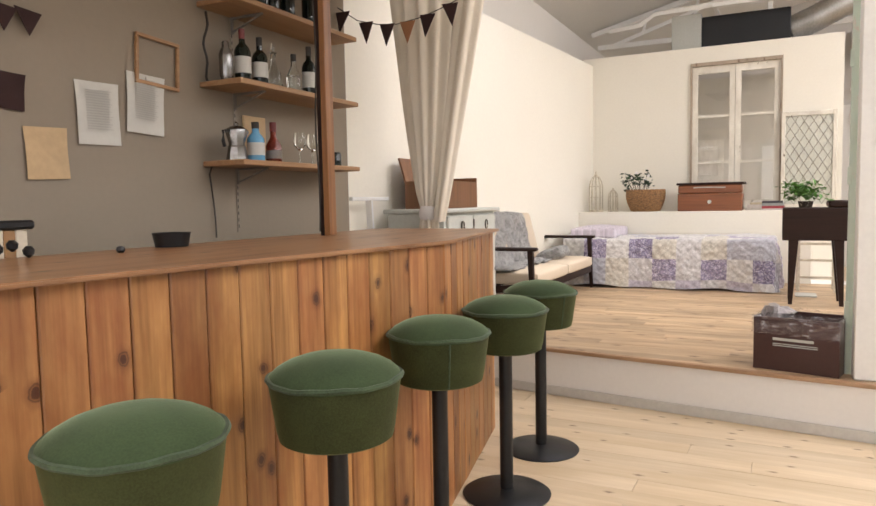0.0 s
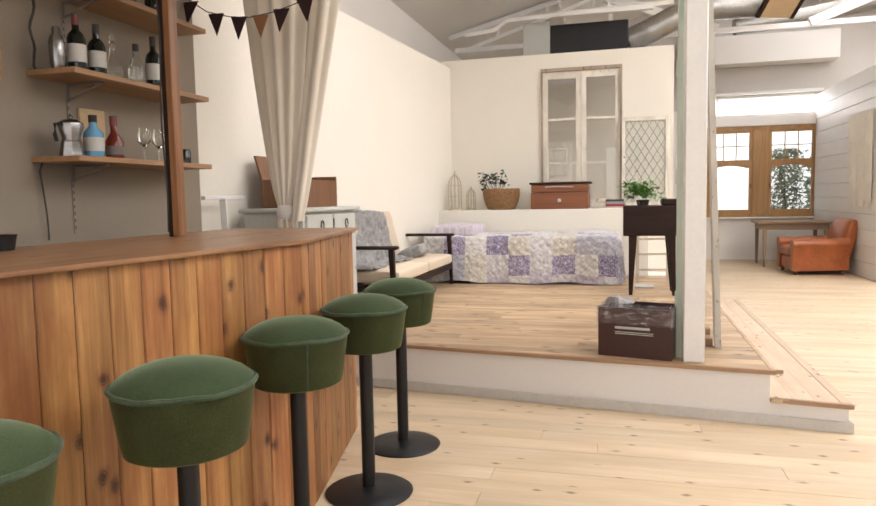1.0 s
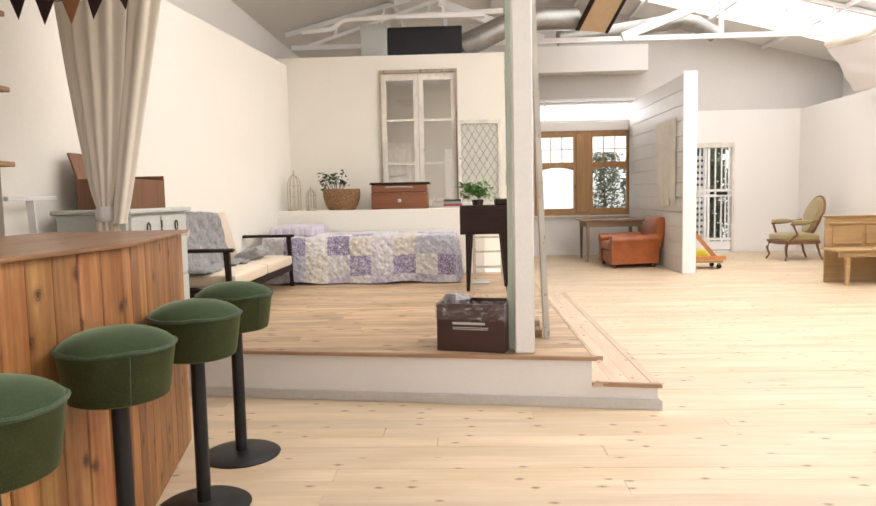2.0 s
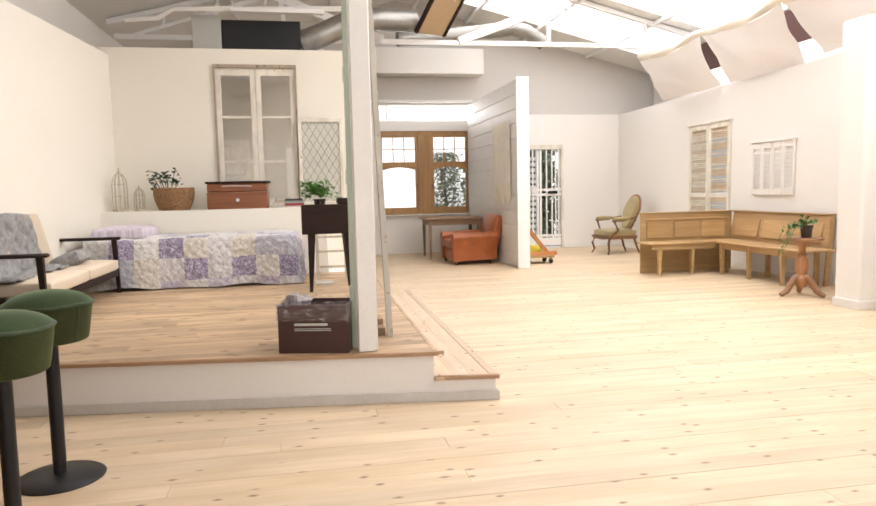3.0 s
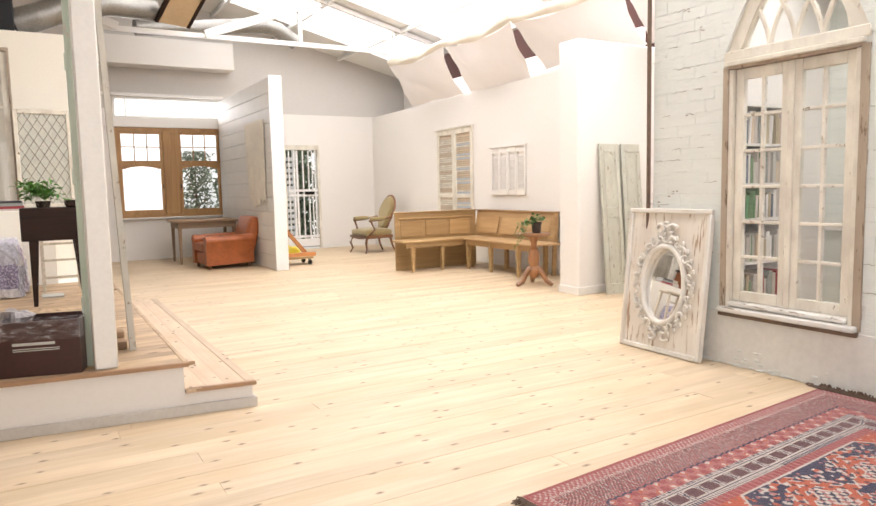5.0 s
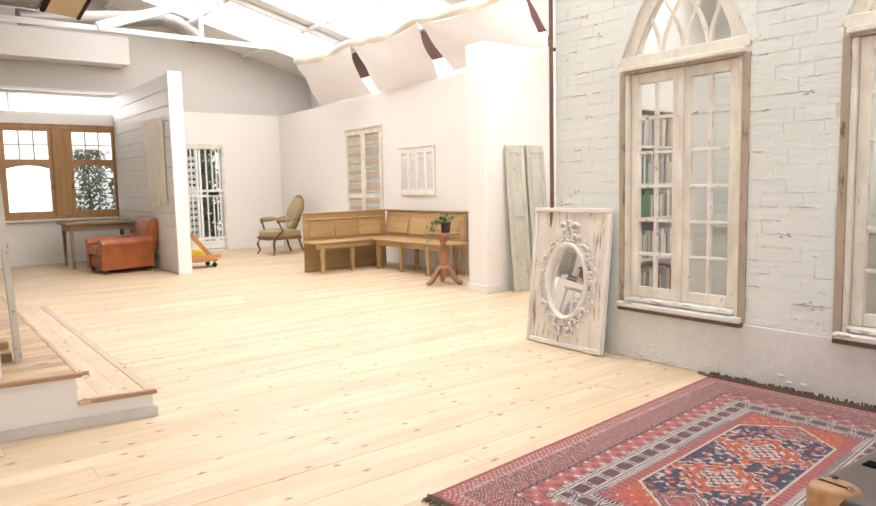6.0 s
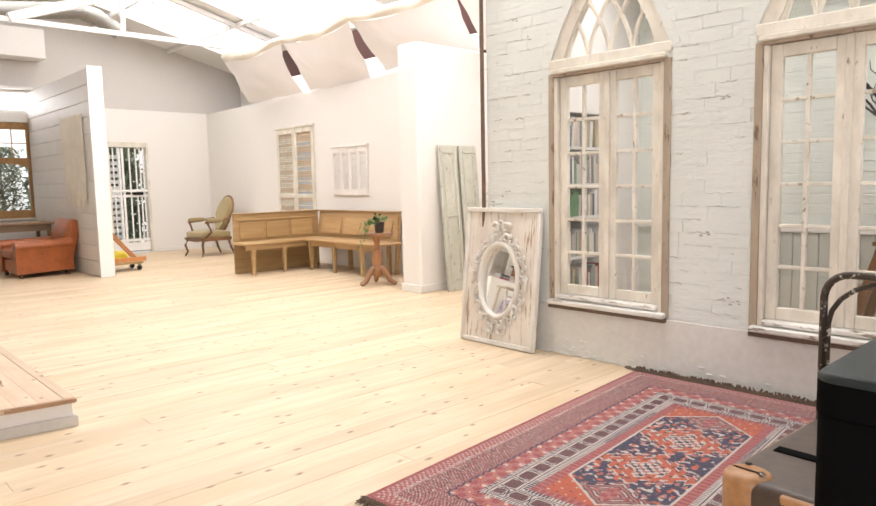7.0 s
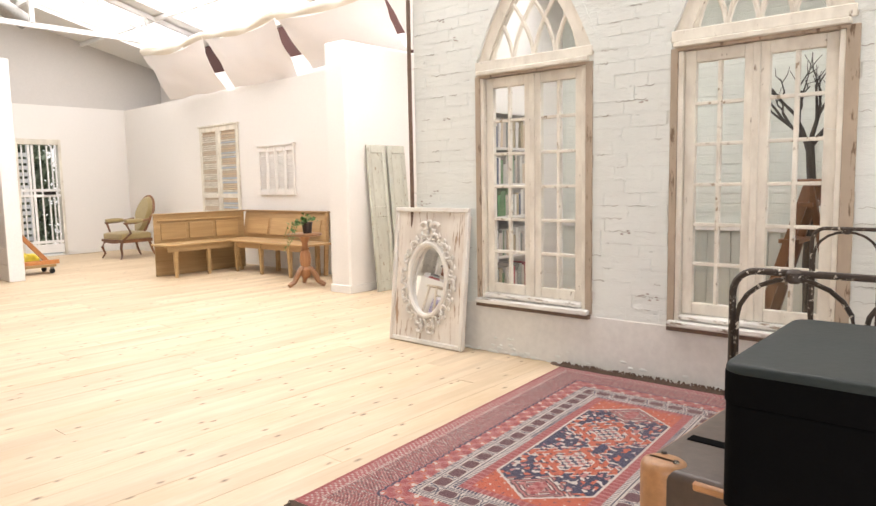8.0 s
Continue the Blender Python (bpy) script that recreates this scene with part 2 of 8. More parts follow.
M_BRICK = whitewash("whitewashed_brick", (0.7, 0.725, 0.685))
M_MORTAR = plain("whitewashed_mortar", (0.66, 0.67, 0.63), 0.9, vary=0.1, big=5, bump=0.6, dist=0.008)
M_PLASTER = plain("worn_grey_plaster", (0.68, 0.665, 0.62), 0.8, vary=0.1, big=3.0, fine=22, bump=0.22, dist=0.006, spots=((0.38, 0.35, 0.31), 6.0, 0.73))
M_PEEL = peeling("peeling_cream_paint", (0.79, 0.745, 0.645), (0.24, 0.18, 0.12), 0.645)
M_MUNTIN = peeling("chipped_glazing_bar_paint", (0.78, 0.735, 0.64), (0.33, 0.26, 0.18), 0.59, long_=20.0)
M_SILL = peeling("chipped_white_sill", (0.78, 0.76, 0.71), (0.2, 0.15, 0.1), 0.57, along="y", long_=6.0)
M_PEELDARK = peeling("peeling_grey_jamb", (0.43, 0.35, 0.265), (0.15, 0.1, 0.06), 0.57, long_=5.0)
M_PEELGREEN = peeling("peeling_green_paint", (0.56, 0.56, 0.48), (0.3, 0.25, 0.18), 0.6)
M_MIRRORFRAME = peeling("distressed_white_wash", (0.8, 0.75, 0.67), (0.36, 0.25, 0.16), 0.56, long_=3.5)
M_GLASS = glass("window_glass")
M_CLEAR = glass("bottle_glass", (0.93, 0.97, 0.95))
M_SILVER = plain("mirror_silver", (0.9, 0.9, 0.9), 0.03, metal=1.0, vary=0.0, bump=0)
M_SILVER.node_tree.nodes["Principled BSDF"].inputs["Roughness"].default_value = 0.02
for lk in list(M_SILVER.node_tree.links):
    if lk.to_socket.name == "Roughness":
        M_SILVER.node_tree.links.remove(lk)
M_OAKWIN = wood("golden_oak_joinery", (0.46, 0.26, 0.1), (0.3, 0.15, 0.05), "z", 0.4, spread=0.1)
M_BENCH = wood("waxed_pine_bench", (0.5, 0.335, 0.16), (0.35, 0.215, 0.09), "x", 0.42, spread=0.12)
M_DARKWOOD = wood("dark_teak", (0.028, 0.012, 0.008), (0.011, 0.005, 0.0035), "x", 0.5, spread=0.1)
M_DARKWOOD.node_tree.nodes["Principled BSDF"].inputs["Specular IOR Level"].default_value = 0.22
M_MAHOG = wood("mahogany_veneer", (0.25, 0.085, 0.03), (0.13, 0.04, 0.014), "x", 0.35, spread=0.1)
M_CREAM = plain("cream_upholstery", (0.62, 0.52, 0.4), 0.9, vary=0.06, fine=220, bump=0.3, dist=0.002)
M_CURTAIN = plain("unbleached_linen", (0.71, 0.645, 0.54), 0.95, vary=0.06, fine=300, bump=0.3, dist=0.002)
M_DRAPE = plain("white_muslin", (0.88, 0.85, 0.83), 0.95, vary=0.04, fine=200, bump=0.2, dist=0.002)
dn, dl = M_DRAPE.node_tree.nodes, M_DRAPE.node_tree.links
thin, both = dn.new("ShaderNodeBsdfTranslucent"), dn.new("ShaderNodeMixShader")
thin.inputs["Color"].default_value, both.inputs[0].default_value = (0.88, 0.85, 0.83, 1), 0.3
dl.new(dn["Principled BSDF"].outputs[0], both.inputs[1])
dl.new(thin.outputs[0], both.inputs[2])
dl.new(both.outputs[0], dn["Material Output"].inputs["Surface"])
M_GREYPAINT = plain("grey_white_furniture_paint", (0.5, 0.51, 0.47), 0.6, vary=0.08, bump=0.2, spots=((0.3, 0.27, 0.22), 9.0, 0.74))
M_LEATHER = plain("tan_club_leather", (0.36, 0.1, 0.028), 0.38, vary=0.35, big=6, fine=60, bump=0.3, dist=0.003)
M_OLIVE = plain("gold_olive_plush", (0.33, 0.255, 0.115), 0.9, vary=0.15, big=6, fine=150, bump=0.3, sheen=0.4)
M_WALNUT = wood("walnut_frame", (0.22, 0.1, 0.045), (0.12, 0.05, 0.02), "z", 0.35)
M_TABLE = wood("grey_brown_table_wood", (0.33, 0.22, 0.13), (0.2, 0.12, 0.065), "x", 0.55)
M_DUCT = plain("galvanised_duct", (0.3, 0.29, 0.27), 0.45, metal=0.9, vary=0.2, big=5, bump=0.15)
M_IRON = plain("rusty_iron_paint", (0.05, 0.036, 0.026), 0.5, metal=0.4, vary=0.4, big=14, spots=((0.58, 0.53, 0.44), 48.0, 0.58))
M_PIPE = plain("rusty_pipe", (0.14, 0.09, 0.06), 0.7, vary=0.3, big=10)
M_GREENBOARD = peeling("mint_green_paint", (0.58, 0.68, 0.58), (0.6, 0.56, 0.48), 0.6)
M_LEAF = plain("leaf_green", (0.08, 0.18, 0.045), 0.5, vary=0.3, big=20, bump=0.1)
M_LEAF2 = plain("fern_green", (0.1, 0.23, 0.045), 0.5, vary=0.3, big=20, bump=0.1)
M_WICKER = plain("honey_wicker", (0.33, 0.18, 0.08), 0.6, vary=0.65, big=45, fine=90, bump=0.9, dist=0.01)
M_CAGE = plain("cream_painted_wire", (0.54, 0.47, 0.36), 0.6, vary=0.3, big=20, bump=0.2)
M_PAPER = plain("white_paper", (0.5, 0.49, 0.45), 0.9, vary=0.04, bump=0.2)
M_PAPER2 = plain("tan_paper", (0.46, 0.33, 0.19), 0.9, vary=0.12, bump=0.2)
M_INK = plain("pale_ink", (0.44, 0.43, 0.4), 0.9, vary=0.05, bump=0)
M_RUG = painted_cells("persian_rug_wool", bump=0.8, scale=260, dist=0.004)
M_QUILT = painted_cells("patchwork_cotton", bump=0.3, scale=180, dist=0.002)

# ---- building helpers ----


def box(bm, x0, x1, y0, y1, z0, z1, bevel=0.0, seg=1):
    vs = [bm.verts.new((x, y, z)) for x in (x0, x1) for y in (y0, y1) for z in (z0, z1)]
    fs = [bm.faces.new([vs[i] for i in q]) for q in ((0, 1, 3, 2), (4, 6, 7, 5), (0, 4, 5, 1), (2, 3, 7, 6), (0, 2, 6, 4), (1, 5, 7, 3))]
    if bevel:
        bmesh.ops.bevel(bm, geom=list({e for f in fs for e in f.edges}), offset=bevel, segments=seg, affect="EDGES", clamp_overlap=True)
    return vs


def boxed(*a, **k):
    bm = bmesh.new()
    box(bm, *a, **k)
    return bm


def boxes(rows, bevel=0.0):
    bm = bmesh.new()
    for r in rows:
        box(bm, *r, bevel=bevel)
    return bm


def lathe(profile, seg=20, squash=1.0, bm=None, at=(0, 0, 0), cap=True):
    bm = bm or bmesh.new()
    rings = []
    for r, z in profile:
        rings.append([bm.verts.new((at[0] + r * math.cos(2 * math.pi * i / seg), at[1] + squash * r * math.sin(2 * math.pi * i / seg), at[2] + z)) for i in range(seg)])
    for a, b in zip(rings, rings[1:]):
        for i in range(seg):
            bm.faces.new((a[i], a[(i + 1) % seg], b[(i + 1) % seg], b[i]))
    if cap:
        bm.faces.new(rings[0][::-1])
        bm.faces.new(rings[-1])
    return bm


def tube(pts, r, seg=8, bm=None, taper=1.0, cap=True):
    """A round bar along a line of points."""
    bm = bm or bmesh.new()
    pts = [Vector(p) for p in pts]
    rings = []
    up = Vector((0.13, 0.2, 0.97))
    for i, p in enumerate(pts):
        d = (pts[min(i + 1, len(pts) - 1)] - pts[max(i - 1, 0)]).normalized()
        a = d.cross(up)
        if a.length < 0.2:
            a = d.cross(Vector((1, 0, 0)))
        a.normalize()
        b = d.cross(a)
        k = r * (1 + (taper - 1) * i / max(1, len(pts) - 1))
        rings.append([bm.verts.new(p + k * (math.cos(2 * math.pi * j / seg) * a + math.sin(2 * math.pi * j / seg) * b)) for j in range(seg)])
    for a, b in zip(rings, rings[1:]):
        for i in range(seg):
            bm.faces.new((a[i], a[(i + 1) % seg], b[(i + 1) % seg], b[i]))
    if cap:
        bm.faces.new(rings[0][::-1])
        bm.faces.new(rings[-1])
    return bm


def bar(bm, p, q, w, d):
    """A straight square bar from p to q."""
    p, q = Vector(p), Vector(q)
    k = (q - p).normalized()
    a = k.cross(Vector((0, 0, 1)))
    if a.length < 0.01:
        a = Vector((1, 0, 0))
    a.normalize()
    b = k.cross(a)
    v = [bm.verts.new(o + sa * a * w / 2 + sb * b * d / 2) for o in (p, q) for sa, sb in ((-1, -1), (1, -1), (1, 1), (-1, 1))]
    for f in ((3, 2, 1, 0), (4, 5, 6, 7), (0, 1, 5, 4), (1, 2, 6, 5), (2, 3, 7, 6), (3, 0, 4, 7)):
        bm.faces.new([v[i] for i in f])
    return bm


def sheet(nu, nv, fn, bm=None):
    """A grid of nu x nv cells, its corners from fn(u, v)."""
    bm = bm or bmesh.new()
    g = [[bm.verts.new(fn(i / nu, j / nv)) for j in range(nv + 1)] for i in range(nu + 1)]
    for i in range(nu):
        for j in range(nv):
            bm.faces.new((g[i][j], g[i + 1][j], g[i + 1][j + 1], g[i][j + 1]))
    return bm


def ribbon(pairs, x0, x1, bm=None):
    """A band between pairs of (y, z) edge points, from x0 to x1 thick."""
    bm = bm or bmesh.new()
    rows = [[bm.verts.new((x, *p)) for x in (x0, x1) for p in pr] for pr in pairs]
    for a, b in zip(rows, rows[1:]):
        for i, j in ((0, 1), (1, 3), (3, 2), (2, 0)):
            bm.faces.new((a[i], a[j], b[j], b[i]))
    for r in (rows[0], rows[-1]):
        bm.faces.new((r[0], r[1], r[3], r[2]))
    return bm


def thicken(bm, t):
    bmesh.ops.recalc_face_normals(bm, faces=bm.faces)
    bmesh.ops.solidify(bm, geom=bm.faces[:], thickness=t)
    return bm


def mesh_of(name, bm, m, smooth=40):
    bmesh.ops.recalc_face_normals(bm, faces=bm.faces)
    me = bpy.data.meshes.new(name)
    bm.to_mesh(me)
    bm.free()
    me.materials.append(m)
    if smooth:
        me.polygons.foreach_set("use_smooth", [True] * len(me.polygons))
        me.set_sharp_from_angle(angle=radians(smooth))
    return me


def part(name, bm, m, parent, label="", smooth=40):
    ob = new(name, mesh_of(name, bm, m, smooth))
    ob.parent = parent
    return tagged(ob, label)


def piece(name, me, parent, loc=(0, 0, 0), rot=(0, 0, 0), scale=(1, 1, 1)):
    ob = new(name, me)
    ob.parent = parent
    ob.location, ob.rotation_euler, ob.scale = loc, rot, scale
    return ob


def thing(name, label, category, m=None, group="", kind=""):
    ob = new(name)
    ob.empty_display_size = 0.1
    ob.matrix_basis = m or Matrix.Identity(4)
    return tagged(ob, label, category, group, kind)


def solid(name, bm, m, label, category, mat4=None, group="", kind="", smooth=40):
    ob = new(name, mesh_of(name, bm, m, smooth))
    ob.matrix_basis = mat4 or Matrix.Identity(4)
    return tagged(ob, label, category, group, kind)


def structure(name, bm, m, label, category="wall", smooth=0):
    return solid(name, bm, m, label, category, kind="structure", smooth=smooth)


def wall_x(name, x0, x1, y0, y1, z0, z1, holes, m, label):
    """A wall whose long side runs along y, with openings (y0, y1, z0, z1)."""
    bm = bmesh.new()
    cuts = sorted({y0, y1, *[v for h in holes for v in h[:2]]})
    for a, b in zip(cuts, cuts[1:]):
        z = z0
        spans = sorted((h[2], h[3]) for h in holes if h[0] <= a and h[1] >= b)
        for s, e in spans:
            if s > z:
                box(bm, x0, x1, a, b, z, s)
            z = e
        if z < z1:
            box(bm, x0, x1, a, b, z, z1)
    bmesh.ops.remove_doubles(bm, verts=bm.verts, dist=0.0005)
    return structure(name, bm, m, label)


def wall_y(name, x0, x1, y0, y1, z0, z1, holes, m, label):
    """A wall whose long side runs along x, with openings (x0, x1, z0, z1)."""
    bm = bmesh.new()
    cuts = sorted({x0, x1, *[v for h in holes for v in h[:2]]})
    for a, b in zip(cuts, cuts[1:]):
        z = z0
        for s, e in sorted((h[2], h[3]) for h in holes if h[0] <= a and h[1] >= b):
            if s > z:
                box(bm, a, b, y0, y1, z, s)
            z = e
        if z < z1:
            box(bm, a, b, y0, y1, z, z1)
    bmesh.ops.remove_doubles(bm, verts=bm.verts, dist=0.0005)
    return structure(name, bm, m, label)

def prism(bm, pts, z0, z1, bevel=0.0):
    n5 = len(pts)
    vs = [bm.verts.new((x, y, z)) for z in (z0, z1) for x, y in pts]
    fs = [bm.faces.new(vs[:n5][::-1]), bm.faces.new(vs[n5:])]
    for i in range(n5):
        fs.append(bm.faces.new((vs[i], vs[(i + 1) % n5], vs[n5 + (i + 1) % n5], vs[n5 + i])))
    if bevel:
        bmesh.ops.bevel(bm, geom=list({e for f in fs for e in f.edges}), offset=bevel, segments=2, affect="EDGES", clamp_overlap=True)
    return bm


# ---- the large structure ----
GABLE = 13.9
floor = structure("floor", boxed(-3.2, 7.6, -2.6, 14.0, -0.2, -0.022), M_FLOOR, "pale limed pine floor of long knotty boards", "floor")
SLANT = 0.135        # the stage front is not square to the room


def front_y(x):
    return 4.04 - SLANT * (x - 0.775)


def along_front(x0, x1, back, deep, z0, z1, bevel=0.0):
    """A bar along the slanting stage front, its face set back by a distance."""
    return prism(bmesh.new(), [(x0, front_y(x0) + back), (x1, front_y(x1) + back), (x1, front_y(x1) + back + deep), (x0, front_y(x0) + back + deep)], z0, z1, bevel)


stage = structure("stage", prism(bmesh.new(), [(-2.9, front_y(-2.9) + 0.022), (0.755, front_y(0.755) + 0.022), (0.755, 9.05), (-2.9, 9.05)], -0.03, 0.278), M_WALL2, "low white stage with worn pine boards on top", "stage")
part("step", prism(bmesh.new(), [(0.755, front_y(0.755) + 0.022), (1.12, front_y(1.12) + 0.022), (1.12, 7.7), (0.755, 7.7)], -0.03, 0.128), M_WALL2, stage, "lower white step beside the stage")
part("baseboard", along_front(-2.9, 1.14, 0.0, 0.02, 0.0, 0.058, 0.004), M_SKIRT, stage, "grey white baseboard along the stage front")
part("step_baseboard", boxed(1.12, 1.14, 4.03, 7.7, 0, 0.058, bevel=0.004), M_SKIRT, stage)
part("nosing", along_front(-2.9, 0.782, 0.0, 0.035, 0.278, 0.301, 0.004), M_NOSE, stage, "brown wooden nosing")
part("side_nosing", boxed(0.755, 0.782, 4.078, 9.05, 0.278, 0.302, bevel=0.004), M_STAGE, stage)
part("step_nosing", along_front(0.757, 1.14, 0.0, 0.035, 0.128, 0.151, 0.004), M_NOSE, stage)
part("step_side_nosing", boxed(1.085, 1.14, 4.03, 7.7, 0.128, 0.152, bevel=0.004), M_STEP, stage)

# the opening near the viewer is added for the side fill lamp
wall_x("wall_bar", -2.75, -2.45, -2.6, 3.74, 0, 4.0, [(-2.3, 0.1, 0.2, 2.7)], M_BARWALL, "grey beige painted wall behind the bar")
bm = bmesh.new()
for p, q in (((-2.68, 3.7), (-2.21, 9.05)),):
    d = Vector((q[0] - p[0], q[1] - p[1], 0)).normalized()
    nrm = Vector((-d.y, d.x, 0)) * 0.15
    lo = [Vector((*p, 0)), Vector((*q, 0)), Vector((*q, 0)) + nrm, Vector((*p, 0)) + nrm]
    vs = [bm.verts.new(v + Vector((0, 0, z))) for z in (0, 2.95) for v in lo]
    for f in ((0, 1, 2, 3), (7, 6, 5, 4), (0, 4, 5, 1), (1, 5, 6, 2), (2, 6, 7, 3), (3, 7, 4, 0)):
        bm.faces.new([vs[i] for i in f])
structure("wall_left", bm, M_WALL, "warm white wall beside the stage")
wall_x("wall_left_upper", -3.05, -2.9, 3.6, 14.0, 0, 4.1, [], M_WALL2, "upper white wall set back above the lower one")
wall_y("wall_stage", -2.4, 0.58, 9.05, 9.2, 0.278, 3.04, [(-1.0, -0.05, 1.12, 2.85)], M_WALL, "warm white wall behind the bed")
structure("ledge", boxed(-2.3, 0.28, 8.5, 9.05, 0.278, 1.09, bevel=0.006), M_WALL, "white plastered ledge along the stage wall", "ledge")
wall_y("wall_far", -3.05, 7.5, GABLE, 14.1, 0, 2.78, [(1.45, 3.36, 0.76, 2.45), (1.45, 3.36, 2.62, 3.0), (4.57, 5.35, 0.02, 2.16)], M_WALL2, "pale far wall with a window and a gate")
bm = bmesh.new()
for xa, xb, zl in ((-3.05, 1.45, 2.78), (1.45, ROOF_X, 3.0), (ROOF_X, 3.36, 3.0), (3.36, 7.5, 2.78)):
    vs = [bm.verts.new((x, y, z)) for x in (xa, xb) for y in (GABLE + 0.015, 14.1) for z in (zl, roof_z(x) + 0.06)]
    for f in ((0, 1, 3, 2), (4, 6, 7, 5), (0, 4, 5, 1), (2, 3, 7, 6), (0, 2, 6, 4), (1, 5, 7, 3)):
        bm.faces.new([vs[i] for i in f])
structure("wall_gable", bm, M_GABLE, "upper gable wall under the roof")
def right_x(y):
    return 6.3 + 0.0457 * (y - 7.34)


structure("wall_right", prism(bmesh.new(), [(right_x(6.2), 6.2), (right_x(GABLE), GABLE), (right_x(GABLE) + 0.15, GABLE), (right_x(6.2) + 0.15, 6.2)], 0, 2.77), M_WALL2, "pale right wall that stops below the roof")
wall_x("wall_outer", 7.4, 7.6, 3.6, 14.0, 0, 3.7, [], M_WALL2, "outer white wall behind the hanging cloth")
structure("wall_pier", boxed(5.3, 7.4, 5.87, 6.2, 0, 2.82, bevel=0.02), M_WALL2, "white wall end beside the bench", "wall")
structure("pier_baseboard", boxed(5.285, 7.4, 5.855, 6.2, 0, 0.09, bevel=0.004), M_TRIM, "low white baseboard round the wall end", "baseboard")
structure("baseboard_right", prism(bmesh.new(), [(right_x(6.21) - 0.018, 6.21), (right_x(GABLE - 0.02) - 0.018, GABLE - 0.02), (right_x(GABLE - 0.02), GABLE - 0.02), (right_x(6.21), 6.21)], 0, 0.08, 0.003), M_TRIM, "white baseboard of the right wall", "baseboard")
structure("baseboard_far", boxed(3.5, 4.56, GABLE - 0.02, GABLE, 0, 0.08, bevel=0.004), M_TRIM, "white baseboard of the far wall", "baseboard")
structure("baseboard_far_corner", boxed(5.36, 6.57, GABLE - 0.02, GABLE, 0, 0.08, bevel=0.004), M_TRIM, "white baseboard in the far corner", "baseboard")
wall_y("wall_back", -2.75, 7.6, -2.8, -2.6, 0, 5.1, [(-0.6, 3.0, 0.3, 2.7)], M_WALL2, "plain wall behind the viewer, wide opening added for fill light")
# brick house wall with window openings
W1, W2 = (2.24, 3.085), (0.797, 1.648)
wall_x("wall_house_backing", 4.1115, 4.25, -2.6, 3.73, 0, 3.4, [h for w in (W1, W2) for h in ((*w, 0.38, 2.5), (w[0] - 0.046, w[1] + 0.046, 2.03, 2.72))], M_MORTAR, "whitewashed brick wall of the inner house")
structure("house_plinth", boxed(4.1, 4.111, -2.6, 3.73, 0, 0.36, bevel=0.01), M_PLASTER, "worn grey plaster skirt under the brickwork", "wall")
wall_y("wall_house_side", 4.25, 7.6, 3.53, 3.73, 0, 3.4, [], M_WALL2, "side wall of the inner house")
wall_x("wall_house_inside", 6.6, 6.8, -2.6, 3.53, 0, 3.4, [], M_WALL2, "inner white wall seen through the panes")
# added out of view, so less roof light reaches the inner brick wall
structure("ceiling_house", boxed(5.45, 6.6, -2.6, 3.53, 2.95, 3.05), M_CEIL, "unseen part ceiling added to dim the inner house", "ceiling")
# roof
bm = bmesh.new()
t = 0.1
# the gap left over the stage is added for its fill lamp
for a, b, c, d in ((-3.3, -1.7, -2.8, 14.3), (-1.7, 0.7, -2.8, 4.2), (-1.7, 0.7, 6.5, 14.3), (0.7, ROOF_X, -2.8, 14.3), (6.9, 7.9, -2.8, 14.3)):
    vs = [bm.verts.new((x, y, roof_z(x) + dz)) for x in (a, b) for y in (c, d) for dz in (0, t)]
    for f in ((0, 1, 3, 2), (4, 6, 7, 5), (0, 4, 5, 1), (2, 3, 7, 6), (0, 2, 6, 4), (1, 5, 7, 3)):
        bm.faces.new([vs[i] for i in f])
ys = [-2.8, *[v for ab in LIGHTS_Y for v in ab], 14.3]
for i in range(0, len(ys), 2):
    vs = [bm.verts.new((x, y, roof_z(x) + dz)) for x in (2.3, 6.9) for y in (ys[i], ys[i + 1]) for dz in (0, t)]
    for f in ((0, 1, 3, 2), (4, 6, 7, 5), (0, 4, 5, 1), (2, 3, 7, 6), (0, 2, 6, 4), (1, 5, 7, 3)):
        bm.faces.new([vs[i] for i in f])
vs = [bm.verts.new((x, y, roof_z(x) + dz)) for x in (ROOF_X, 2.3) for y in (-2.8, 14.3) for dz in (0, t)]
for f in ((0, 1, 3, 2), (4, 6, 7, 5), (0, 4, 5, 1), (2, 3, 7, 6), (0, 2, 6, 4), (1, 5, 7, 3)):
    bm.faces.new([vs[i] for i in f])
structure("ceiling", bm, M_CEIL, "white sloping roof lining with long roof lights", "ceiling")
structure("ground", boxed(-60, 60, -60, 60, -0.5, -0.3), plain("garden_paving", (0.3, 0.29, 0.25), 0.9), "pale garden ground outside the window", "ground")
structure("beam_box", boxed(1.0, 3.55, 13.45, GABLE, 3.52, 4.0), M_WALL2, "white boxed beam above the window", "beam")

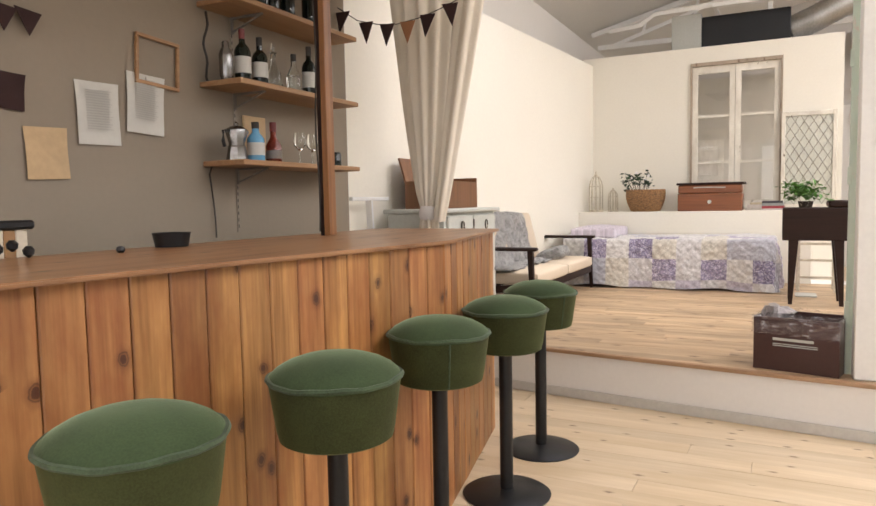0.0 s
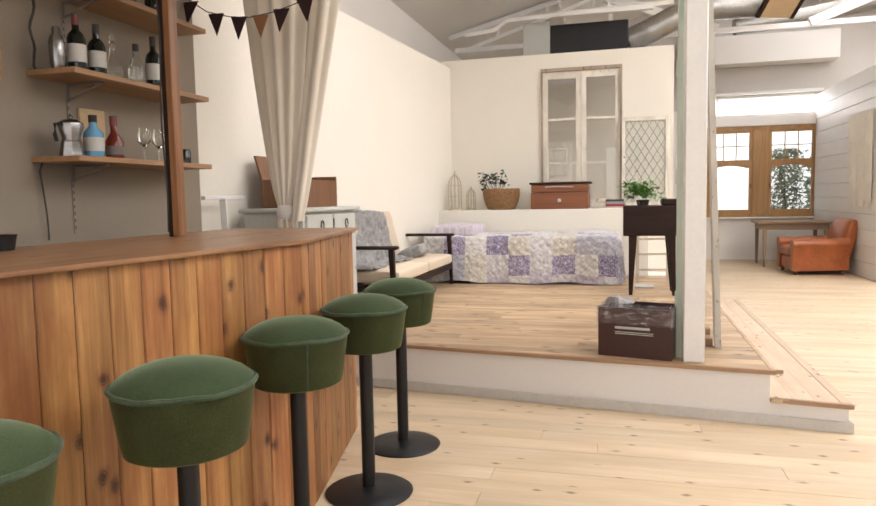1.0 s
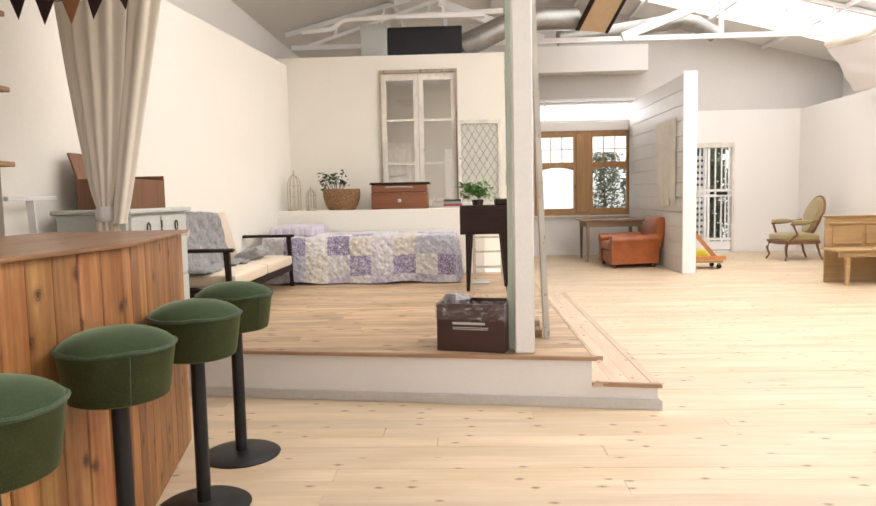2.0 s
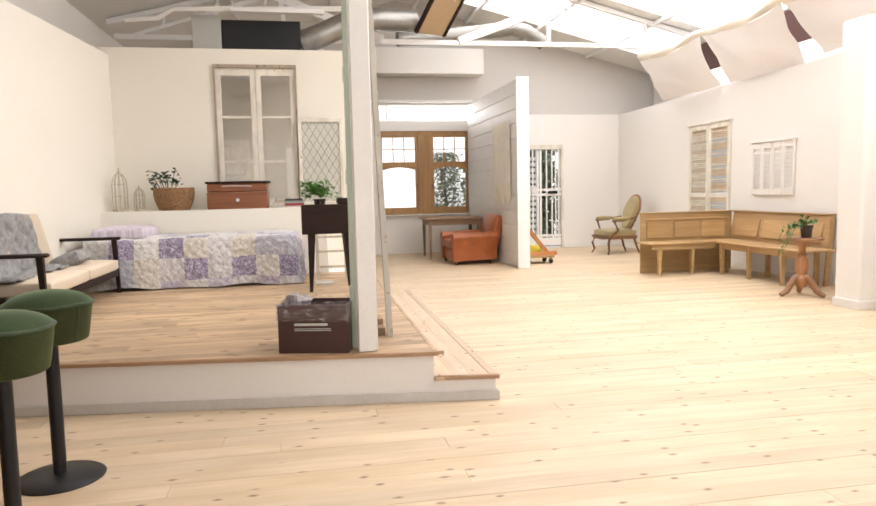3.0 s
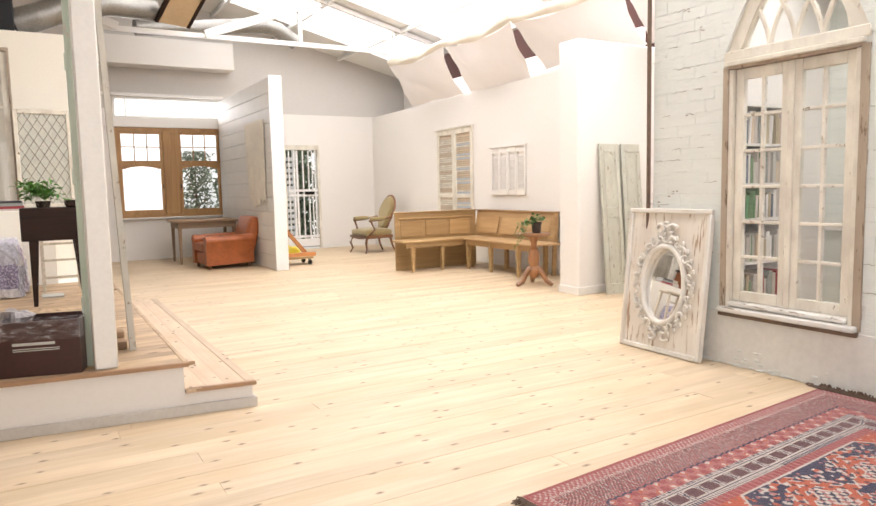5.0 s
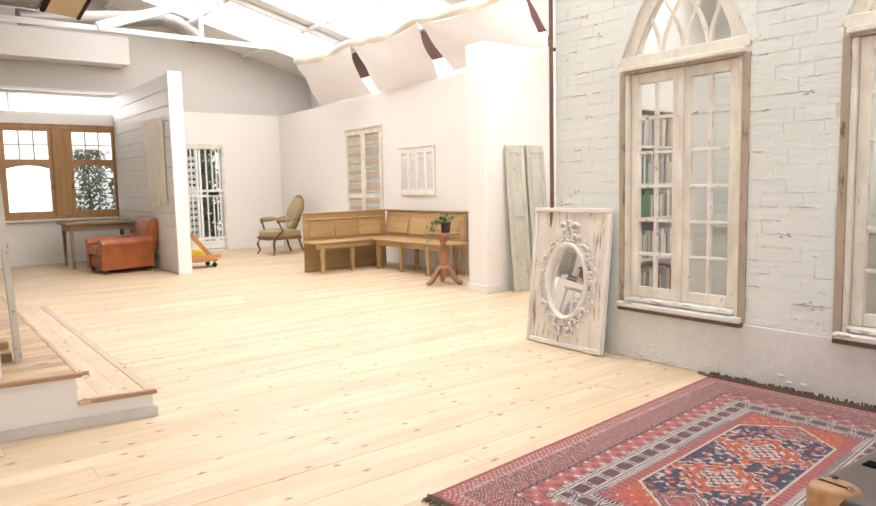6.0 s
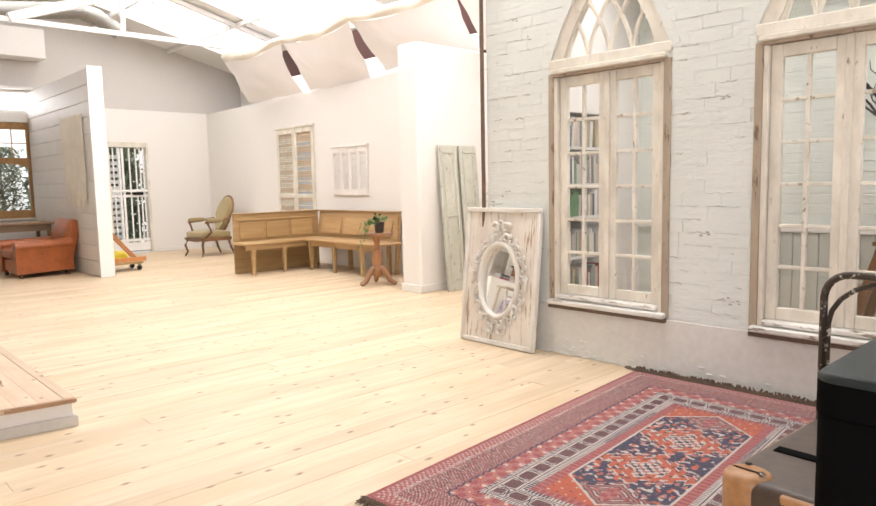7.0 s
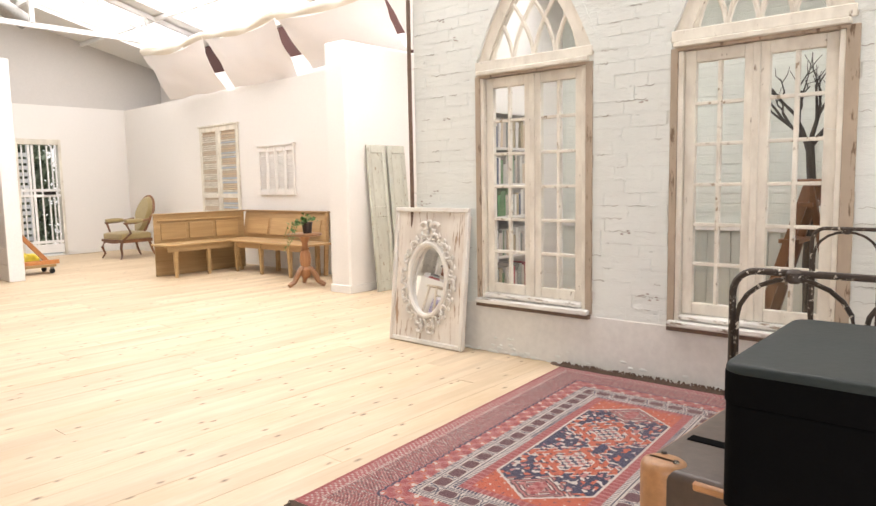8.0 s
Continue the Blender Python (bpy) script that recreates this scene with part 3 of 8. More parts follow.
# bright overcast sky seen through the roof lights and beyond the far window
M_SKY, sn, sl, sb = nodes_of("overcast_sky_glow")
sb.inputs["Emission Color"].default_value, sb.inputs["Emission Strength"].default_value = (1, 0.99, 0.97, 1), 1.6
sb.inputs["Base Color"].default_value = (0.8, 0.8, 0.8, 1)
bm = bmesh.new()
vs = [bm.verts.new((x, y, roof_z(x) + 0.5)) for x, y in ((1.9, -3), (8.2, -3), (8.2, 14.6), (1.9, 14.6))]
bm.faces.new(vs)
structure("sky_backdrop", bm, M_SKY, "plain white overcast sky above the roof lights", "sky")
M_HAZE = M_SKY.copy()
M_HAZE.name = "garden_haze_glow"
M_HAZE.node_tree.nodes["Principled BSDF"].inputs["Emission Strength"].default_value = 1.02
structure("garden_backdrop", boxed(-12, 16, 18.5, 18.6, -0.4, 9), M_HAZE, "plain pale sky and haze beyond the garden", "sky")

# ---- the bar and what stands behind it ----
M_RIM = plain("green_velvet_piping", (0.046, 0.07, 0.035), 0.8, vary=0.5, big=16, fine=160, bump=0.3, dist=0.002, sheen=0.1, spec=0.3)
M_DARKGLASS = glass("dark_bottle_glass", (0.008, 0.012, 0.008))
M_DARKGLASS.node_tree.nodes["Principled BSDF"].inputs["Transmission Weight"].default_value = 0.25
M_BLUEGLASS = glass("blue_bottle_glass", (0.22, 0.55, 0.85))
M_BLUEGLASS.node_tree.nodes["Principled BSDF"].inputs["Transmission Weight"].default_value = 0.5
M_AMBER = glass("red_amber_glass", (0.24, 0.03, 0.012))
M_AMBER.node_tree.nodes["Principled BSDF"].inputs["Transmission Weight"].default_value = 0.5
M_CHROME = plain("brushed_steel", (0.24, 0.235, 0.23), 0.25, metal=1.0, vary=0.08, bump=0.05)
M_REDFOIL = plain("red_foil", (0.13, 0.016, 0.013), 0.4, vary=0.1, bump=0)
M_CABLE = plain("dark_cable", (0.03, 0.025, 0.02), 0.7, vary=0.1, bump=0)
M_FLAGDARK = plain("dark_red_felt", (0.03, 0.011, 0.01), 0.95, vary=0.2, fine=200)
M_FLAGTAN = plain("rust_felt", (0.28, 0.13, 0.06), 0.95, vary=0.2, fine=200)

M_BRACKET = plain("grey_iron_bracket", (0.16, 0.14, 0.12), 0.5, vary=0.1)
FRONT = [(-1.745, -0.3), (-1.212, 2.53), (-1.425, 3.57)]
counter = thing("bar_counter", "pine clad bar counter with knotty vertical boards and worn top", "bar")
core = bmesh.new()
lo = [(-1.775, -0.3), (-1.237, 2.52), (-1.45, 3.55), (-2.1, 3.55), (-2.14, -0.3)]
part("carcass", prism(core, lo, 0, 1.082), M_OAKPOST, counter, "dark wooden carcass behind the boards")
part("worktop", prism(bmesh.new(), [(-1.675, -0.32), (-1.172, 2.53), (-1.395, 3.62), (-2.16, 3.62), (-2.2, -0.32)], 1.086, 1.1, 0.004), M_BARTOP, counter, "worn varnished pine worktop with a pale edge")
board = mesh_of("board", boxed(-0.052, 0.052, -0.011, 0.011, 0.004, 1.085, bevel=0.004), M_BAR, 0)
random.seed(4)
for (ax, ay), (bx, by) in zip(FRONT, FRONT[1:]):
    ln = math.hypot(bx - ax, by - ay)
    k = round(ln / 0.107)
    for i in range(k):
        f = (i + 0.5) / k
        piece("board", board, counter, (ax + (bx - ax) * f, ay + (by - ay) * f, 0), (0, 0, math.atan2(by - ay, bx - ax)), (ln / k / 0.1065 * random.uniform(0.99, 1.005), random.uniform(0.95, 1.1), 1))

stool = thing("bar_stool", "green velvet bar stool on a black metal pedestal", "bar stool", group="bar stools along the counter")
part("base", lathe([(0.185, 0), (0.188, 0.006), (0.175, 0.014), (0.09, 0.024), (0.034, 0.03)], 36), M_BLACK, stool, "round black metal foot plate")
part("pole", lathe([(0.028, 0.028), (0.028, 0.635)], 16), M_BLACK, stool, "black tubular column")
part("seat_side", lathe([(0.02, 0.628), (0.142, 0.628), (0.152, 0.634), (0.158, 0.66), (0.168, 0.73), (0.176, 0.786)], 40), M_VELVETSIDE, stool, "olive green velvet drum, its side shade in the colour")
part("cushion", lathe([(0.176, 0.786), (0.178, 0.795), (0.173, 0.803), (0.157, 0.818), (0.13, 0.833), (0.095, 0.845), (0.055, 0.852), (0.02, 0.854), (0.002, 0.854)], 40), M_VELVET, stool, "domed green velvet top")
part("piping", tube([(0.177 * math.cos(a), 0.177 * math.sin(a), 0.795 + 0.002 * math.sin(5 * a) + 0.001 * math.sin(13 * a)) for a in [2 * math.pi * i / 48 for i in range(49)]], 0.0075, 6), M_RIM, stool, "worn pale green piping")
part("seam", tube([(0.153 * math.cos(-0.9), 0.153 * math.sin(-0.9), 0.634), (0.1685 * math.cos(-0.9), 0.1685 * math.sin(-0.9), 0.73), (0.1775 * math.cos(-0.9), 0.1775 * math.sin(-0.9), 0.788)], 0.0028, 5), M_RIM, stool)
STOOLS = [(-1.085, 3.37, 20), (-1.054, 2.8, 200), (-1.087, 2.24, 0), (-1.082, 1.61, 140), (-1.17, 1.046, 250)]
stool.matrix_basis = pose(STOOLS[0][0], STOOLS[0][1], 0, 0, 0, STOOLS[0][2])
for x, y, r in STOOLS[1:]:
    copy_thing(stool, pose(x, y, 0, 0, 0, r))

# out of view; added to keep roof light off the upper bar wall
structure("canopy", boxed(-2.75, -0.75, -2.6, 3.74, 2.55, 2.65), M_CEIL, "unseen low slab added to shade the bar wall", "ceiling")
post = thing("timber_post", "red brown timber post standing on the bar top", "post", pose(-1.97, 2.85, 1.1))
part("shaft", boxed(-0.024, 0.024, -0.03, 0.03, 0, 1.449, bevel=0.004), M_OAKPOST, post)
# thin dark strip paints the shade on the post's unlit face
part("dark_face", boxed(-0.0255, -0.006, -0.0335, -0.0302, 0, 1.449), M_DARKWOOD, post, "dark strip standing for the unlit face")
part("light_string", tube([(-0.03 + 0.006 * math.sin(9 * z), -0.034, z) for z in [0.02 + i * 0.05 for i in range(28)]], 0.004, 5), M_CABLE, post, "dark string of tiny lights")

for z, nm in ((1.435, "low"), (1.8, "mid"), (2.165, "top")):
    sh = thing("wall_shelf", "rough pine wall shelf on dark iron brackets", "shelf", pose(-2.448, 2.53, z), group="shelves behind the bar")
    part("board", boxed(0, 0.25, 0, 0.96, 0, 0.025, bevel=0.003), M_SHELF, sh)
    bm = bar(bmesh.new(), (0.006, 0.22, -0.006), (0.2, 0.22, -0.006), 0.012, 0.01)
    bar(bm, (0.01, 0.22, -0.08), (0.01, 0.22, 0), 0.012, 0.01)
    part("bracket", bar(bm, (0.012, 0.22, -0.07), (0.19, 0.22, -0.01), 0.01, 0.006), M_BRACKET, sh, "thin grey iron bracket")
rail = thing("shelf_upright", "slotted grey beige shelf upright fixed to the wall", "shelf upright")
part("strip", boxes([(-2.449, -2.444, 2.743, 2.757, 1.12, 2.54)]), plain("slotted_beige_steel", (0.23, 0.19, 0.145), 0.5), rail)
tagged(part("slots", boxes([(-2.4442, -2.4436, 2.747, 2.753, 1.14 + 0.032 * i, 1.156 + 0.032 * i) for i in range(43)]), M_CABLE, rail, "row of dark slots"), kind="stuff")


def bottle(name, label, prof, m, x, y, z, extra=()):
    ob = thing(name, label, "bottle", pose(x, y, z), group="bottles on the shelves")
    part("body", lathe(prof, 18), m, ob)
    for nm, p, mm, lb in extra:
        part(nm, lathe(p, 18), mm, ob, lb)
    return ob


def wine(k=1.0):
    return [(0.036, 0), (0.038, 0.01), (0.038, 0.17 * k), (0.03, 0.195 * k), (0.015, 0.215 * k), (0.0135, 0.285 * k)]


SX = -2.3
for i, (y, z, k, foil, tag) in enumerate(((2.66, 1.825, 0.85, M_REDFOIL, 1), (2.78, 1.825, 0.8, M_CABLE, 1), (3.17, 1.825, 0.9, M_CABLE, 1))):
    p = wine(k)
    ex = [("foil", [(0.0145, 0.22 * k), (0.0145, 0.292 * k), (0.005, 0.293 * k)], foil, "foil capsule")]
    if tag:
        ex.append(("paper_label", [(0.0388, 0.05 * k), (0.0388, 0.14 * k)], M_PAPER, "plain white paper label"))
    bottle("wine_bottle", "dark wine bottle with white label on the shelf", p, M_DARKGLASS, SX, y, z, ex)
for y in (2.78, 2.86, 2.98, 3.16):
    bottle("wine_bottle", "dark wine bottle standing on the top shelf", wine(0.9), M_DARKGLASS, SX + 0.02, y, 2.19)
bottle("cocktail_shaker", "polished steel cocktail shaker on the shelf", [(0.024, 0), (0.03, 0.02), (0.031, 0.11), (0.025, 0.13), (0.016, 0.145), (0.016, 0.165), (0.012, 0.172)], M_CHROME, SX, 2.55, 1.825)
bottle("decanter", "clear glass decanter with tall stopper", [(0.036, 0), (0.044, 0.02), (0.036, 0.08), (0.014, 0.12), (0.012, 0.17), (0.018, 0.18)], M_CLEAR, SX, 2.88, 1.825, [("stopper", [(0.006, 0.18), (0.012, 0.2), (0.003, 0.225)], M_CLEAR, "")])
bottle("liqueur_bottle", "clear bottle with dark cap on the shelf", [(0.036, 0), (0.038, 0.01), (0.036, 0.09), (0.014, 0.14), (0.013, 0.17)], M_CLEAR, SX, 3.04, 1.825, [("cap", [(0.015, 0.165), (0.015, 0.2)], M_CABLE, "")])
bottle("tumbler", "small clear tumbler on the shelf", [(0.026, 0), (0.03, 0.07)], M_CLEAR, SX + 0.06, 2.95, 1.825)
moka = thing("coffee_pot", "faceted steel stovetop coffee pot on the lower shelf", "coffee pot", pose(SX, 2.6, 1.46))
part("boiler", lathe([(0.05, 0), (0.05, 0.008), (0.04, 0.06), (0.042, 0.066)], 8), M_CHROME, moka)
part("upper_pot", lathe([(0.036, 0.068), (0.036, 0.078), (0.052, 0.138), (0.05, 0.142)], 8), M_CHROME, moka)
part("lid", lathe([(0.051, 0.143), (0.03, 0.156), (0.008, 0.16), (0.011, 0.172), (0.003, 0.178)], 8), M_CHROME, moka)
part("handle", tube([(0, -0.045, 0.135), (0, -0.085, 0.13), (0, -0.088, 0.09), (0, -0.08, 0.06)], 0.008, 7), M_BLACK, moka, "black handle")
part("spout", tube([(0, 0.045, 0.11), (0, 0.075, 0.14)], 0.014, 7, taper=0.5), M_CHROME, moka)
bottle("gin_bottle", "pale blue glass bottle with dark cap", [(0.04, 0), (0.042, 0.01), (0.042, 0.11), (0.018, 0.14), (0.016, 0.16)], M_BLUEGLASS, SX, 2.73, 1.46, [("paper_label", [(0.0426, 0.03), (0.0426, 0.09)], M_PAPER, "pale oval label"), ("cap", [(0.018, 0.158), (0.018, 0.19)], M_CABLE, "")])
bottle("liqueur_bottle", "red amber liqueur bottle on the lower shelf", [(0.038, 0), (0.04, 0.01), (0.04, 0.085), (0.016, 0.125), (0.015, 0.175)], M_AMBER, SX, 2.86, 1.46, [("paper_label", [(0.0406, 0.02), (0.0406, 0.06)], M_BRACKET, "dark grey label"), ("cap", [(0.017, 0.155), (0.017, 0.2)], M_REDFOIL, "")])
for y in (3.07, 3.18):
    bottle("wine_glass", "clear stemmed wine glass on the lower shelf", [(0.03, 0), (0.005, 0.006), (0.004, 0.07), (0.03, 0.1), (0.032, 0.13), (0.026, 0.165)], M_CLEAR, SX, y, 1.46)
bottle("jar", "dark glass jar beside the post", [(0.035, 0), (0.036, 0.07), (0.03, 0.08)], M_DARKGLASS, SX, 3.39, 1.46)
solid("small_board", boxed(-2.445, -2.43, 2.8, 2.96, 1.462, 1.7, bevel=0.003), M_PAPER2, "tan wooden board leaning behind the bottles", "board")
cable = solid("cable", tube([(-2.43, 2.56 + 0.02 * math.sin(7 * z), z) for z in [1.1 + 0.06 * i for i in range(6)]] + [(-2.43, 2.57, 1.44)], 0.004, 5), M_CABLE, "thin dark cable hanging from the shelf", "cable")
solid("light_string", tube([(-2.42 + 0.01 * math.sin(40 * z), 2.56 + 0.015 * math.sin(12 * z), z) for z in [1.82 + 0.03 * i for i in range(12)]], 0.006, 5), M_CABLE, "dark tangled light string at the shelf ends", "light string")


def sheet_on_wall(name, label, y0, y1, z0, z1, m, tilt=0.0, lines=0, cat="paper"):
    ob = thing(name, label, cat, pose(-2.447, (y0 + y1) / 2, (z0 + z1) / 2, tilt, 0, 0))
    w, h = (y1 - y0) / 2, (z1 - z0) / 2
    bm = sheet(6, 6, lambda u, v: (0.006 + 0.006 * math.sin(3 * u + 4 * v) * v, (2 * u - 1) * w, (2 * v - 1) * h))
    part("leaf", thicken(bm, 0.0015), m, ob)
    if lines:
        bm = bmesh.new()
        for i in range(lines):
            z = h * (0.7 - 1.3 * i / lines)
            e = 0.62 - 0.2 * ((i * 7) % 5) / 5
            box(bm, 0.0135, 0.0142, -w * 0.6, w * e, z, z + h * 0.035)
        tagged(part("writing", bm, M_INK, ob, "rows of unreadable handwriting"), kind="stuff")
    return ob


sheet_on_wall("paper_sheet", "white handwritten sheet pinned to the wall", 1.89, 2.08, 1.5, 1.745, M_PAPER, 1, 16)
sheet_on_wall("paper_sheet", "white handwritten sheet pinned below the frame", 2.12, 2.31, 1.56, 1.81, M_PAPER, -3, 18)
sheet_on_wall("paper_sheet", "yellowed tan sheet pinned to the wall", 1.68, 1.845, 1.36, 1.55, M_PAPER2, 2, 0)
sheet_on_wall("dark_card", "dark brown card pinned to the wall", 1.58, 1.69, 1.6, 1.73, M_FLAGDARK, -4, 0, "card")
fr = thing("picture_frame", "empty narrow wooden picture frame on the wall", "picture frame", pose(-2.445, 2.285, 1.87, -3, 0, 0))
fw, fh = 0.115, 0.105
for nm, b in (("rail", (0, 0.015, -fw, fw, fh - 0.015, fh)), ("rail", (0, 0.015, -fw, fw, -fh, -fh + 0.015)), ("stile", (0, 0.015, -fw, -fw + 0.014, -fh + 0.015, fh - 0.015)), ("stile", (0, 0.015, fw - 0.014, fw, -fh + 0.015, fh - 0.015))):
    part(nm, boxed(*b, bevel=0.002), M_SHELF, fr)
part("clip", boxed(0.002, 0.006, -0.06, 0.03, -fh + 0.02, -fh + 0.032), M_PAPER, fr)

hat = thing("black_bowl", "black bowl on the back edge of the bar top", "bowl", pose(-2.09, 2.0, 1.1))
part("bowl", lathe([(0.06, 0), (0.068, 0.045), (0.071, 0.053), (0.065, 0.05), (0.05, 0.02)], 28), M_BLACK, hat)
solid("knob_stopper", lathe([(0.009, 0), (0.015, 0.009), (0.012, 0.02), (0.003, 0.023)], 14), M_BLACK, "small black stopper on the bar top", "stopper", pose(-2.0, 1.7, 1.1))
ch = thing("striped_chair_back", "striped tan and cream chair back behind the bar", "chair", pose(-2.3, 1.36, 0))
M_STRIPE1, M_STRIPE2 = plain("cream_stripe", (0.6, 0.53, 0.42), 0.9), plain("tan_stripe", (0.3, 0.17, 0.08), 0.9)
for i in range(10):
    part("stripe", boxed(0, 0.03, -0.2 + i * 0.04, -0.2 + (i + 1) * 0.04 - 0.001, 0.5, 1.185, bevel=0.003), M_STRIPE1 if i % 2 else M_STRIPE2, ch)
part("top_rail", boxed(-0.01, 0.045, -0.22, 0.22, 1.185, 1.215, bevel=0.008), M_BLACK, ch, "black padded top rail")
for s in (-0.19, 0.19):
    part("leg", boxed(0, 0.03, s - 0.015, s + 0.015, 0, 0.5), M_BLACK, ch)
wheel = thing("black_taps", "black knobbed bar fitting behind the counter", "bar tap", pose(-2.15, 1.36, 1.1))
for i in range(7):
    a = i * 0.9
    part("knob", lathe([(0.004, 0), (0.016, 0.01), (0.018, 0.025), (0.008, 0.036)], 10, at=(0.03 * math.cos(a), -0.1 + 0.035 * i, 0.0 + 0.01 * (i % 3))), M_BLACK, wheel)

# bunting
flags = thing("bunting", "string of dark red and rust felt pennants", "bunting")
PTS = [(-2.44, 2.43), (-2.38, 2.39), (-2.3, 2.335), (-2.16, 2.295), (-2.03, 2.28), (-1.89, 2.295), (-1.76, 2.325), (-1.62, 2.37)]
part("cord", tube([(x, 3.66, z) for x, z in PTS], 0.003, 5), M_CABLE, flags)
for i, (x, z) in enumerate([(-2.4, 2.395), (-2.24, 2.315), (-2.095, 2.285), (-1.96, 2.283), (-1.83, 2.305), (-1.69, 2.345)]):
    bm = bmesh.new()
    tilt = (-0.02, 0.01, 0.0, 0.005, -0.01, 0.02)[i]
    a, b, c = [(x - 0.05, 3.66, z + 0.006), (x + 0.05, 3.66, z + 0.003), (x + tilt, 3.645, z - 0.125)]
    vs = [bm.verts.new((p[0], p[1] + d, p[2])) for d in (-0.002, 0.002) for p in (a, b, c)]
    for f in ((0, 1, 2), (5, 4, 3), (0, 3, 4, 1), (1, 4, 5, 2), (2, 5, 3, 0)):
        bm.faces.new([vs[j] for j in f])
    part("pennant", bm, M_FLAGTAN if i == 3 else M_FLAGDARK, flags)
near = thing("bunting", "dark red felt pennants hanging at the wall", "bunting", pose(-2.43, 1.62, 1.9))
bm = bmesh.new()
for y in (0.0, 0.09):
    vs = [bm.verts.new((0.004 + d, y + p, q)) for d in (0, 0.004) for p, q in ((-0.05, 0.06), (0.05, 0.05), (0.0, -0.035))]
    for f in ((0, 1, 2), (5, 4, 3), (0, 3, 4, 1), (1, 4, 5, 2), (2, 5, 3, 0)):
        bm.faces.new([vs[j] for j in f])
part("pennant", bm, M_FLAGDARK, near)
fallen = thing("pennant_cloth", "dark cloth pennant hanging high before the wall", "pennant", pose(-1.0, 5.2, 2.92))
bm = sheet(8, 5, lambda u, v: ((u - 0.5) * 0.5, 0.03 * math.sin(9 * u), -v * (0.16 - 0.3 * abs(u - 0.55)) + 0.1))
part("cloth", thicken(bm, 0.004), M_FLAGDARK, fallen)
part("cord", tube([(0, 0, 0.09), (0, 0, 1.42)], 0.003, 5), M_CABLE, fallen)

# curtain, gathered and tied
cur = thing("curtain", "unbleached linen curtain gathered and tied near the bottom", "curtain")
ZT = 4.1


def fold(cx, cy, zt, zb, w_top, w_bot, n, amp, ph, lean=0.0):
    def fn(u, v):
        z = zb + (zt - zb) * v
        e = v ** 0.75
        w = w_bot + (w_top - w_bot) * e
        a = u * 2 * math.pi
        wob = 1 + amp * math.sin(n * a + ph + 1.2 * math.sin(2.5 * v)) * (0.35 + 0.65 * e)
        x = cx + lean * v + w * math.cos(a) * wob
        y = cy + (0.32 * w + 0.03) * math.sin(a) * wob
        return (x, y, z)
    return sheet(150, 26, fn)


part("gathered_cloth", fold(-2.12, 4.2, ZT, 1.2, 0.42, 0.055, 15, 0.22, 0.3, 0.1), M_CURTAIN, cur, smooth=80)
part("loose_edge", fold(-2.03, 4.17, ZT, 1.12, 0.12, 0.035, 5, 0.3, 1.0, 0.52), M_CURTAIN, cur, smooth=80)
part("tie", lathe([(0.05, 1.13), (0.066, 1.145), (0.07, 1.17), (0.066, 1.2), (0.056, 1.225)], 20, at=(-2.12, 4.2, 0)), M_DRAPE, cur, "white knotted cloth tie")
part("tail", fold(-2.12, 4.2, 1.14, 0.42, 0.05, 0.13, 9, 0.3, 0.0), M_CURTAIN, cur, smooth=80)

tee = thing("white_stand", "white painted T shaped stand beside the wall", "stand", pose(-2.52, 4.1, 0.302))
part("cross_bar", boxed(-0.015, 0.015, -0.23, 0.23, 0.965, 0.99, bevel=0.003), M_STEEL, tee)
part("upright", bar(bmesh.new(), (0, 0.06, 0.03), (0, -0.01, 0.97), 0.045, 0.02), M_STEEL, tee)
part("foot", boxed(-0.02, 0.02, -0.2, 0.2, 0, 0.03, bevel=0.003), M_STEEL, tee)

# ---- on the stage ----
SZ = 0.302
random.seed(11)
M_FUR = plain("grey_knitted_fur", (0.3, 0.29, 0.28), 0.95, vary=0.7, big=22, fine=90, bump=1.0, dist=0.02, sheen=0.3)
M_PRINT = [(0.33, 0.29, 0.4), (0.68, 0.66, 0.64), (0.63, 0.59, 0.52), (0.5, 0.5, 0.55), (0.27, 0.24, 0.34), (0.62, 0.6, 0.6), (0.52, 0.48, 0.55)]


def weave(ob, colour_at):
    """Store a colour for every cell of a cloth, from its place."""
    me = ob.data
    layer = me.color_attributes.new("weave", "FLOAT_COLOR", "CORNER")
    buf = np.ones((len(me.loops), 4), np.float32)
    for p in me.polygons:
        c = colour_at(p)
        for i in p.loop_indices:
            buf[i, :3] = c
    layer.data.foreach_set("color", buf.ravel())


def tapered(bm, p, q, a, b):
    """A leg from p (size a) to q (size b)."""
    p, q = Vector(p), Vector(q)
    v = [bm.verts.new(o + Vector((sx * s / 2, sy * s / 2, 0))) for o, s in ((p, a), (q, b)) for sx, sy in ((-1, -1), (1, -1), (1, 1), (-1, 1))]
    for f in ((3, 2, 1, 0), (4, 5, 6, 7), (0, 1, 5, 4), (1, 2, 6, 5), (2, 3, 7, 6), (3, 0, 4, 7)):
        bm.faces.new([v[i] for i in f])
    return bm


